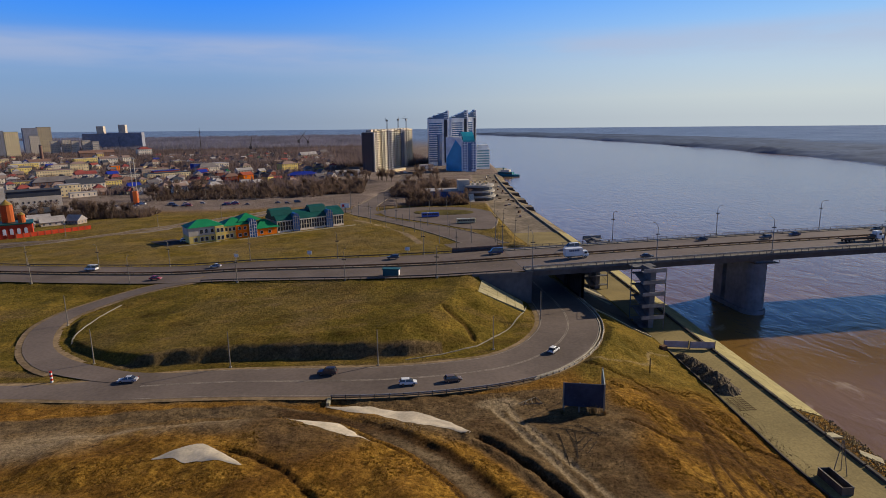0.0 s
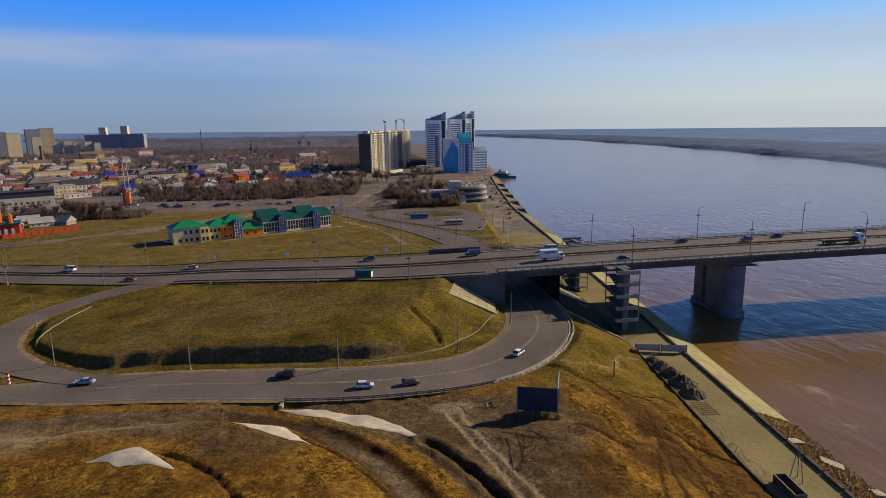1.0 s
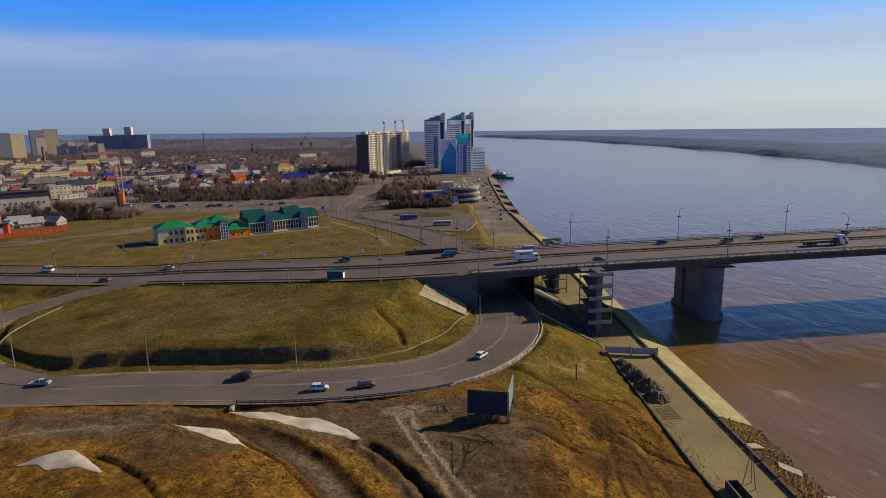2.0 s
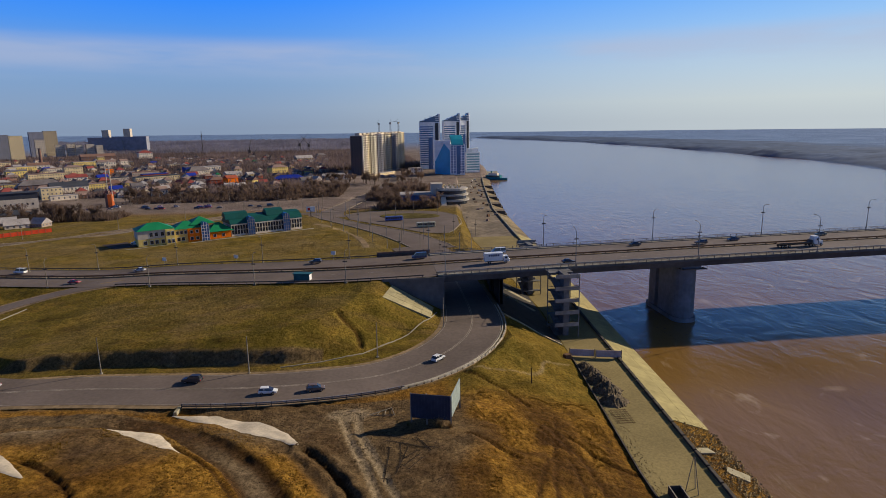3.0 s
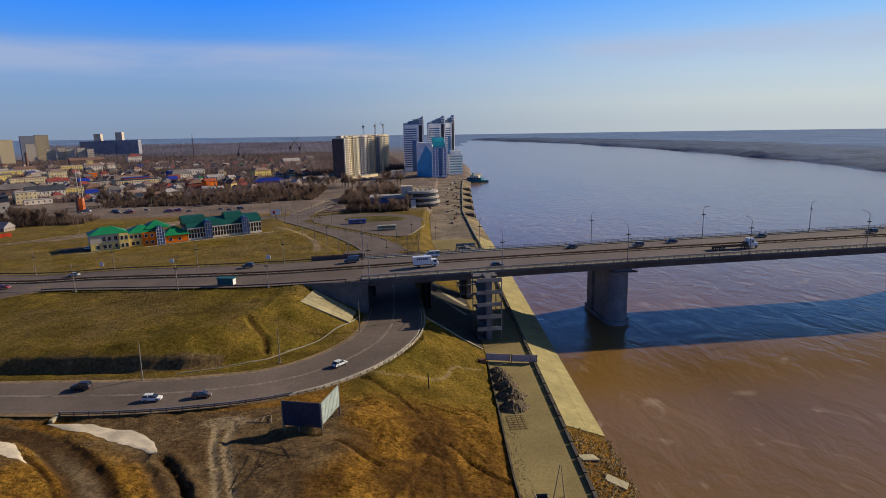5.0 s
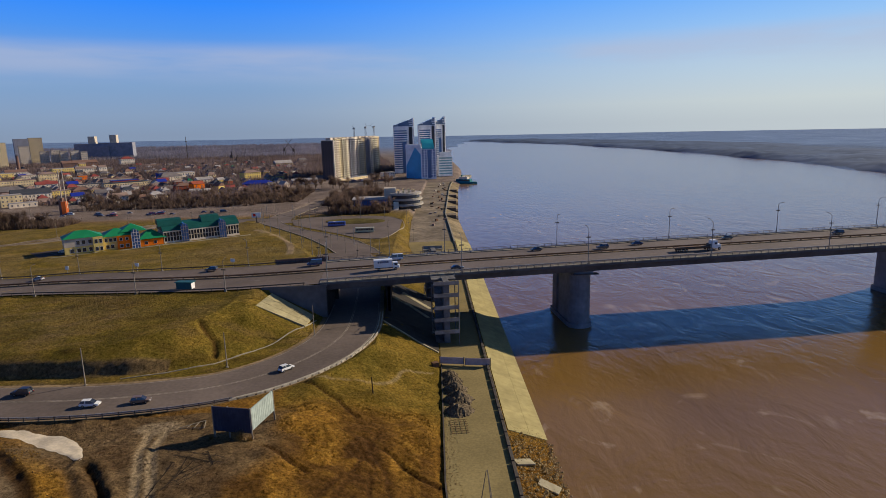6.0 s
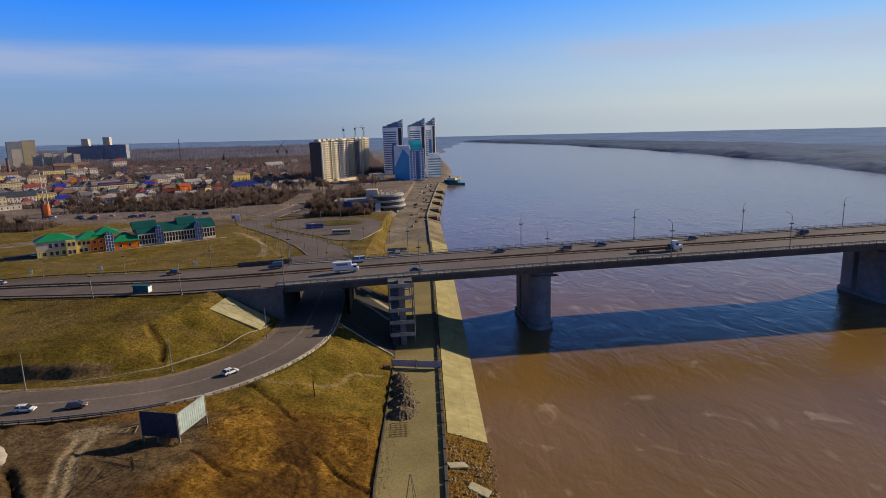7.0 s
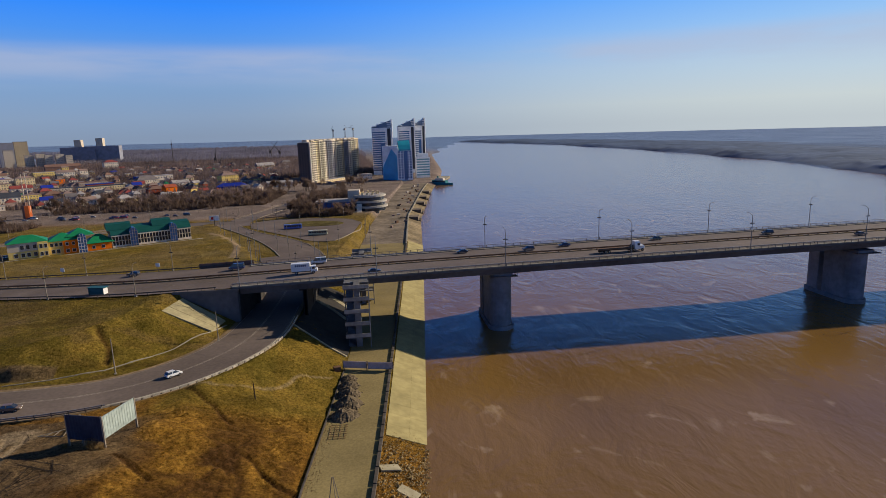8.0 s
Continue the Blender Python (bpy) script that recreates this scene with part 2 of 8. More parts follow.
SCARS = [spline([(x, y, 0, 1) for x, y in k], 1.5) for k in (
    [(42.8, 100.2), (44.8, 98.9), (46.8, 97.2), (48.6, 96.2), (50.8, 94.4)], [(44.8, 130), (47.6, 128.1), (50.5, 125), (53.2, 122.9), (55.3, 120.2), (57.5, 118.3)], [(63, 107.5), (64.9, 106.2), (66.6, 103.9), (70.3, 100.5), (74.4, 98.2)],
    [(-27, 88.2), (-21.2, 84.6), (-17.1, 81), (-13, 76.5), (-9, 70)], [(-6.5, 93.8), (-3.2, 91), (0.3, 87.6), (3.6, 83.8), (9, 75), (14, 62)], [(-68, 104.5), (-61, 105), (-58.3, 102.4), (-64, 101.6)])]
FOOTPATH = spline([(x, y, 0, 1) for x, y in ((42.2, 132.4), (46, 131.2), (50, 131.6), (56.9, 133.1), (61, 134.2), (64, 136.4), (65.9, 140.9), (67.2, 144.5), (71.3, 146.9), (75, 149))], 1.5)
DITCH = spline([(14.2, 96, 13, 1), (17, 92.5, 13, 1), (20.5, 87.5, 13, 1), (24, 80, 13, 1), (29, 66, 13, 1), (33, 45, 13, 1)])


def bank(y):
    """x of the water's edge on the town's side."""
    return np.interp(y, [-800, 60, 114, 330, 450, 550, 620, 682, 720, 760, 820, 968, 1072, 1566, 1850, 2920, 3600], [60, 95.5, 98, 106.5, 110, 119.5, 126.3, 133, 138, 143, 151, 164, 168, 182, 202, 380, 500])


def far_bank(y):
    return np.interp(y, [-800, 400, 706, 943, 1410, 2082, 2590, 2920, 3600], [560, 610, 645, 681, 683, 617, 470, 380, 300])


def quay(y):
    """x of the foot of the river slope, where the promenade begins."""
    return np.interp(y, [-100, 100, 155, 200, 260, 330, 420, 520, 720], [72.5, 74.5, 77.5, 79, 76, 71, 74, 82, 98])


def ripple(x, y, size, seed=0.0):
    return (np.sin(x / size * 1.7 + seed + 1.3 * np.sin(y / size * 1.1 + seed)) + np.sin(y / size * 1.9 + 2 * seed + 1.1 * np.sin(x / size * 1.3 - seed))
            + 0.6 * np.sin((x + y) / size * 3.1 + seed) + 0.5 * np.sin((x - 1.3 * y) / size * 4.3 + 3 * seed)) / 3.1


def cloudy(x, y, size, seed=0):
    """Smooth random values from -1 to 1 with bumps of a size in metres."""
    x, y = np.asarray(x, float) / size, np.asarray(y, float) / size
    ix, iy = np.floor(x), np.floor(y)
    fx, fy = x - ix, y - iy
    fx, fy = fx * fx * (3 - 2 * fx), fy * fy * (3 - 2 * fy)

    def at(i, j):
        q = np.sin(i * 127.1 + j * 311.7 + seed * 74.7) * 43758.5453
        return 2 * (q - np.floor(q)) - 1

    a = at(ix, iy) * (1 - fx) + at(ix + 1, iy) * fx
    b = at(ix, iy + 1) * (1 - fx) + at(ix + 1, iy + 1) * fx
    return a * (1 - fy) + b * fy


def height(x, y):
    """The ground's height at arrays of places."""
    shape = np.shape(x)
    x, y = np.asarray(x, float).ravel(), np.asarray(y, float).ravel()
    land = 12.3 - 3.0 * smooth(215, 330, y) - 2.6 * smooth(330, 480, y) - 1.6 * smooth(480, 700, y)
    land = land + 0.25 * ripple(x, y, 14) * (y < 330)
    # knolls before the loop, parted by the dirt track
    dt, st, vt = nearest(TRACK, x, y)
    west = st < 0
    knoll = (2.4 * smooth(1.7, 4.2, dt) + 2.0 * smooth(3.5, 12, dt)) * west * smooth(-95, -30, x) * smooth(109, 97, y) + 1.0 * smooth(2.2, 4.5, dt) * smooth(9, 5, dt) * (~west) * smooth(112, 103, y)
    knoll += west * smooth(3, 10, dt) * smooth(102, 88, y) * (1.8 * smooth(-60, -120, x) + 0.8 * ripple(x, y, 9, 1.0))
    land = land + 1.9 * smooth(109, 96, y) * smooth(24, 9, x) * smooth(-100, -30, x) * np.where(west, 1.0, smooth(6.5, 2.5, dt))
    land = land + knoll + 1.2 * smooth(108, 98, y) * (~west) * smooth(2, 8, dt) * smooth(55, 35, x)
    dd = nearest(DITCH, x, y)[0] + 0.35 * cloudy(x, y, 1.8, 19)
    land = land - 0.8 * smooth(0.85, 0.15, dd) + 0.4 * smooth(3.2, 1.8, dd) * smooth(0.9, 1.6, dd)
    # main road's bank and the mound within the loop
    dm, sm, vm = nearest(MAIN, x, y)
    zm, hm = np.where(x > 44.5, -60.0, vm[:, 0]), vm[:, 1]
    out = np.maximum(dm - hm - 1.0, 0)
    dl, sl, vl = nearest(LOOP, x, y)
    dr, sr, vr = nearest(RAMP, x, y)
    gap_l, gap_r = dl - vl[:, 1], dr - vr[:, 1]
    south = sm < 0
    inside = south & (sl > 0) & (sr <= 0) & (x > -110) & (x < 46) & (y > 125)
    mound = zm - 0.25 - 0.055 * out + 0.3 * ripple(x, y, 11, 2.0)
    gap = np.minimum(gap_l, gap_r * 1.3)
    base = np.where(gap_l < gap_r, vl[:, 0], vr[:, 0])
    rough = gap - 0.22 * ripple(x, y, 5, 4.0) - 0.4 * cloudy(x, y * 0.4, 5.5, 27) - 0.3 * cloudy(x, y, 2.4, 28)
    turned = smooth(-5, 22, x)
    foot = np.interp(y, [130, 138, 144, 156, 167, 175], [4.2, 5.2, 7.6, 8.4, 6.0, 4.6])
    cut = base + (1 - turned) * (1.45 * np.clip(rough - 5.2, 0, 2.1) + 0.34 * np.maximum(rough - 7.3, 0)) + turned * (0.9 * np.clip(gap - foot, 0, 1.5) + 0.43 * np.maximum(gap - foot - 1.5, 0))
    gully = nearest(GULLY, x, y)[0]
    top = np.minimum(mound, cut) - 0.8 * smooth(1.4, 0.2, gully)
    north = np.maximum(land, zm - 0.25 - 0.16 * out)
    southw = np.maximum(land, zm - 0.25 - 0.4 * out)
    z = np.where(inside, top, np.where(south, southw, north))
    up = np.clip((y - 169) / 10, 0, 1.2)
    corner = (1 - up) * (18.5 - 0.46 * (x - 25.3)) + up * (19.3 - 0.55 * (x - 28))
    paved = inside * smooth(157, 168.5, y) * smooth(18, 25, x) * (y < 186)
    z = z + paved * (np.maximum(corner - 0.3, base) - z)
    z = np.where((dm < hm + 1.0) & (x < 44.5) & ~((x > 27) & (y < 182.4)), zm - 0.35, z)
    # level ground beside the street beyond the bridge
    level = np.interp(y, [270, 282, 308, 337, 368, 405, 440, 470], [8.9, 8.6, 8.2, 7.8, 7.5, 7.2, 6.9, 6.6])
    beside = (sl < 0) * smooth(272, 290, y) * smooth(470, 440, y) * (x > -40)
    z = z + beside * (np.minimum(z, level) - z)
    # the cutting under the bridge and along the roads
    for d, v, soft in ((dl, vl, 0.55), (dr, vr, 0.4)):
        road = v[:, 0] - 0.12
        g = d - v[:, 1] - 1.2
        z = np.where((g < 0), road, np.where(inside, z, np.clip(z, road - np.maximum(g, 0) * soft, road + np.maximum(g, 0) * soft)))
    dn, sn, vn = nearest(NORTH, x, y)
    z = np.where(dn - vn[:, 1] < 1, vn[:, 0] - 0.12, z)
    # the river's slope, promenade and bed
    xq, xb = quay(y), bank(y)
    topx = np.interp(y, [60, 100, 118, 132, 150, 170, 215, 260, 300, 420, 520, 720], [38, 40, 42, 50, 60.5, 61.3, 61.5, 66, 63, 70, 80, 98])
    ztop = np.interp(y, [60, 100, 118, 135, 170, 215, 300, 420, 520], [14.3, 14.3, 13, 11.6, 10.4, 9.9, 8, 7, 6.5])
    s = np.clip((x - topx) / (xq - topx), 0, 1)
    slope = ztop + (3.3 - ztop) * (0.75 * s + 0.25 * s * s * (3 - 2 * s)) + 0.45 * ripple(x, y, 6, 5.0) * np.sin(np.pi * s) * (y < 165)
    z = np.where(x > topx, np.minimum(z, slope), z)
    promenade = (x > xq) & (y < 720)
    z = np.where(promenade, 3.3 - 0.36 * np.maximum(x - (xb - 9.5), 0), z)
    z = np.where((y >= 720) & (x > xb - 60), np.minimum(z, np.maximum(4.5 - 0.5 * np.maximum(x - (xb - 9), 0), -4)), z)
    z = np.where((x > xb), np.maximum(-4, np.minimum(z, -0.3 - 0.4 * (x - xb))), z)
    near = (x > -130) & (x < quay(y) - 0.5) & (y > 55) & (y < 330) & (dm > hm + 1.2) & (gap_l > 1.3) & (gap_r > 1.3)
    bumps = 0.15 * cloudy(x, y, 5.5, 1) + 0.10 * cloudy(x, y, 2.3, 2) + 0.075 * cloudy(x, y, 1.05, 3)
    z = np.where(near, z + bumps * np.where(inside, 0.7, 1.5), z)
    for k in RUTS:
        z = np.where(near, z - 0.26 * smooth(0.75, 0.15, nearest(k, x, y)[0] + 0.12 * cloudy(x, y, 1.3, 8)), z)
    over = x - far_bank(y) - 12 * ripple(x, y, 90, 7.0)
    z = np.where(over > 0, np.minimum(3.0, -1 + 0.15 * over), z)
    away = np.maximum(np.hypot(x - 30, y + 20) - 1400, 0)
    east = np.degrees(np.arctan2(x - 30, y + 20))
    z = z + away * np.tan(np.radians(np.interp(east, [-40, 0, 40], [0.55, 0.12, -0.38])))
    for k in SCARS:
        z = np.where(near, z - 0.6 * smooth(0.7, 0.15, nearest(k, x, y)[0] + 0.3 * cloudy(x, y, 1.6, 9)), z)
    return z.reshape(shape)


def lines(parts):
    out = []
    for a, b, step in parts:
        out.extend(np.arange(a, b, step))
    return np.array(out)


gx = lines([(-4700, -1200, 250), (-1200, -420, 40), (-420, -130, 8), (-130, -60, 1.0), (-60, 78, 0.5), (78, 110, 1.0), (110, 190, 4), (190, 560, 60), (560, 760, 12), (760, 1400, 60), (1400, 4701, 250)])
gy = lines([(-900, 20, 80), (20, 58, 4), (58, 122, 0.5), (122, 190, 0.8), (190, 240, 1.4), (240, 345, 3), (345, 800, 9), (800, 1200, 16), (1200, 1500, 40), (1500, 3000, 60), (3000, 4701, 200)])
GX, GY = np.meshgrid(gx, gy)
GZ = height(GX, GY)
nx, ny = len(gx), len(gy)
ids = np.arange(nx * ny).reshape(ny, nx)
quads = np.stack([ids[:-1, :-1], ids[:-1, 1:], ids[1:, 1:], ids[1:, :-1]], -1).reshape(-1, 4)
GROUND = shader("dry spring grass and earth")[0]
ground = sheet("ground", np.column_stack([GX.ravel(), GY.ravel(), GZ.ravel()]), quads, GROUND)
tagged(ground, "dry brown and olive spring grass with bare earth", "ground", kind="structure")
for p in ground.data.polygons:
    p.use_smooth = True
# kinds of soil: how green, how bare
gxx, gyy = GX.ravel(), GY.ravel()
dM, sM, vM = nearest(MAIN, gxx, gyy)
dL, sL, vL = nearest(LOOP, gxx, gyy)
dT, sT, vT = nearest(TRACK, gxx, gyy)
wob = ripple(gxx, gyy, 7, 3.0)
green = smooth(118, 135, gyy) * smooth(72, 60, gxx) * smooth(460, 430, gyy + 4 * wob)
green = np.maximum(green, smooth(56, 62, gxx) * smooth(120, 140, gyy) * smooth(80, 72, gxx) * 0.8)
patchy = cloudy(gxx, gyy, 9, 5) + 0.6 * cloudy(gxx, gyy, 4, 6)
bare = smooth(3.2, 2.2, dT + 0.4 * wob) + 0 * gxx
bare = np.maximum(bare, 0.95 * smooth(-14, 4, gxx + wob * 4) * smooth(48, 38, gxx + patchy * 4) * smooth(88, 98, gyy + 3 * wob + 0.5 * (gxx - 10)) * smooth(118, 112, gyy))
bare = np.maximum(bare, 0.8 * smooth(3.5, 0.5, dL - vL[:, 1] + wob) * (gyy < 135))
bare = np.maximum(bare, 0.7 * smooth(116, 110, gyy) * smooth(-15, -40, gxx) * smooth(96, 101, gyy + 3 * wob))
dark = 0.9 * smooth(0.4, 1.2, patchy) * smooth(30, 45, gxx) * smooth(122, 112, gyy)
near_slope = smooth(40, 50, gxx) * smooth(76, 70, gxx) * smooth(135, 115, gyy)
dark = np.maximum(dark, near_slope * smooth(9, 3, np.hypot(gxx - 60, (gyy - 112) * 0.6)) * 0.8)
for k in RUTS[2:]:
    dark = np.maximum(dark, 0.9 * smooth(0.8, 0.3, nearest(k, gxx, gyy)[0] + 0.15 * patchy))
dark = np.maximum(dark, 0.95 * smooth(0.9, 0.35, nearest(DITCH, gxx, gyy)[0] + 0.3 * patchy))
dark = np.maximum(dark, 0.8 * smooth(0.9, 0.3, nearest(GULLY, gxx, gyy)[0]))
# track edges painted dark where the steep cut lies in its own shade
edge = np.abs(dT - 2.9)
dark = np.maximum(dark, 0.8 * smooth(0.9, 0.2, edge + 0.4 * patchy) * (gxx > -30) * (gyy < 104))
scarp = smooth(4.4, 5.4, np.minimum(dL - vL[:, 1], 30)) * smooth(8.6, 7.4, dL - vL[:, 1] + 0.4 * wob) * (gxx > -95) * (gxx < 12) * (sL > 0) * (gyy < 175)
bare = np.maximum(bare, scarp * (0.85 + 0.2 * patchy))
bare = np.maximum(bare, (0.18 + 0.3 * cloudy(gxx, gyy, 14, 41)) * smooth(222, 262, gyy) * smooth(460, 430, gyy))
pale = np.zeros(len(gxx))
for k in RUTS[:2]:
    pale = np.maximum(pale, 0.85 * smooth(1.0, 0.4, nearest(k, gxx, gyy)[0] + 0.2 * patchy))
pale = np.maximum(pale, 0.75 * smooth(5.5, 2.5, np.hypot(gxx - 20, (gyy - 110.5) * 1.8) + 1.5 * patchy))
gold = near_slope * smooth(-0.2, 0.7, patchy) + smooth(106, 98, gyy) * smooth(5, -5, gxx) * smooth(0.0, 0.8, patchy)
dt_all = dT
gold = np.where((sT < 0) & (dT < 8) & (gxx > -40), np.maximum(gold, 0.8 * smooth(8, 5, dT) * smooth(2.8, 4, dT)), gold)
broad = 0.7 * cloudy(gxx, gyy, 24, 21) + 0.5 * cloudy(gxx, gyy, 11, 22)
streak = cloudy(gxx / 3.2, gyy, 3.6, 23) + 0.5 * cloudy(gxx / 2.5, gyy, 1.7, 24)
fore = smooth(120, 110, gyy)


def blob(cx, cy, rx, ry):
    return smooth(1.35, 0.55, np.hypot((gxx - cx) / rx, (gyy - cy) / ry) + 0.28 * patchy)


def more(field, values):
    return np.maximum(field, np.clip(values, 0, 1))


west = sT < 0
knolls = west * fore * smooth(2.6, 4.0, dT)
# west of the track: brown knoll, golden along its crest and foot, sandy flats
bare = more(bare, 0.75 * knolls * blob(-15, 95, 13, 9))
gold = more(gold, 0.95 * knolls * smooth(11.5, 7.5, dT + 2 * patchy) * smooth(2.8, 4.5, dT) * smooth(-22, -12, gxx) * (gyy < 104))
gold = more(gold, 0.9 * blob(-46, 85.6, 19, 3.4))
gold = more(gold, blob(-30, 82.5, 8, 4.5))
dark = more(dark, 0.4 * blob(-15, 90, 9, 8))
pale = more(pale, 0.75 * blob(-60, 102, 30, 7.5) + 0.4 * smooth(0.2, 0.9, streak) * blob(-55, 102, 30, 9))
pale = more(pale, 0.45 * blob(-62, 78, 14, 4))
bare = more(bare, 0.8 * blob(-30, 98, 10, 5))
# the track: dark churned mud with a paler worn middle further on
dark = more(dark, 0.8 * smooth(2.9, 2.2, dT + 0.3 * patchy) * smooth(-32, -18, gxx) * np.clip(1 - 0.55 * smooth(104, 92, gyy) * smooth(1.9, 0.6, dT), 0, 1))
pale = more(pale, 0.35 * smooth(1.8, 0.6, dT + 0.4 * patchy) * smooth(102, 90, gyy) * (gxx > -5))
# east of the track: golden bank, ditch, then grey-brown mud
gold = more(gold, 0.9 * (~west) * smooth(2.9, 3.6, dT) * smooth(8.0, 6.0, dT + 0.6 * patchy) * smooth(108, 102, gyy) * (gxx > -8))
dD, sD, vD = nearest(DITCH, gxx, gyy)
flat = (~west) * smooth(7, 9, dT) * (gyy < 116) * smooth(43, 39, gxx + 1.5 * patchy)
gold = gold * (1 - flat)
bare = more(bare, 0.9 * flat)
dark = more(dark, flat * (0.08 + 0.4 * smooth(0.2, 0.9, patchy)))
# the river slope: golden with a dark hollow and olive towards the road
gold = more(gold, near_slope * (0.55 + 0.45 * smooth(-0.3, 0.6, patchy)))
dark = more(dark * (1 - 0.5 * near_slope * smooth(0.2, 0.8, patchy)), 0.95 * blob(59.5, 104, 4.5, 11) * smooth(-0.9, 0.4, streak + 0.7))
dark = more(dark, 0.5 * near_slope * blob(68, 92, 3, 9))
dark = more(dark, 0.75 * near_slope * smooth(0.0, 0.8, -patchy - 0.4 * streak))
green = more(green, smooth(112, 124, gyy - 0.25 * (gxx - 50)) * smooth(38, 44, gxx) * 0.9)
gold = gold * (1 - 0.75 * smooth(116, 126, gyy - 0.25 * (gxx - 50)))
for k in SCARS:
    dark = more(dark, 0.95 * smooth(0.65, 0.25, nearest(k, gxx, gyy)[0] + 0.15 * patchy))
dark = more(dark, 0.3 * smooth(0.2, 0.9, broad) * fore * (1 - gold))
pale = more(pale, (0.04 + 0.12 * patchy) * smooth(218, 245, gyy) * smooth(450, 430, gyy))
gold = more(gold, (0.02 + 0.10 * streak) * smooth(222, 262, gyy) * smooth(440, 420, gyy))
green = more(green, smooth(38, 42, gxx) * 0.6 * smooth(108, 128, gyy))
on_mound = (sL > 0) * smooth(128, 140, gyy) * smooth(200, 185, gyy) * (gxx < 45)
gold = np.maximum(gold, on_mound * 0.14 * smooth(0.1, 0.9, streak))
bare = np.maximum(bare, on_mound * (0.35 * smooth(0.0, 0.9, broad) + 0.3 * smooth(0.3, 1.0, streak)))
dark = np.maximum(dark, on_mound * 0.35 * smooth(0.3, 0.9, -streak))
pale = more(pale, 0.5 * smooth(0.55, 0.2, nearest(FOOTPATH, gxx, gyy)[0] + 0.1 * patchy))
# footpath over the northern field
PATH = spline([(14, 284, 0, 1), (11.2, 303.1, 0, 1), (4.7, 327.7, 0, 1), (-6.8, 353.3, 0, 1), (-22.1, 370.3, 0, 1)])
pale = np.maximum(pale, 0.7 * smooth(2.4, 1.0, nearest(PATH, gxx, gyy)[0]))
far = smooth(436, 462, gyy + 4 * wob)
# masks for far land whose colour is tinted with blue haze
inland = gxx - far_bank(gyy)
grove_haze = smooth(0, 20, inland) * smooth(560, 260, inland + 120 * cloudy(gxx, gyy, 160, 31)) * smooth(2900, 1500, gyy)
haze = np.maximum(smooth(1300, 2300, gyy), smooth(300, 500, gxx))
for key, values in (("green", green), ("bare", bare), ("far", far), ("haze", haze), ("dark", dark), ("pale", pale), ("gold", gold), ("grove_haze", grove_haze)):
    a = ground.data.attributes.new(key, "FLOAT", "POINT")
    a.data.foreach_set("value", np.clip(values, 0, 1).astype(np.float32))


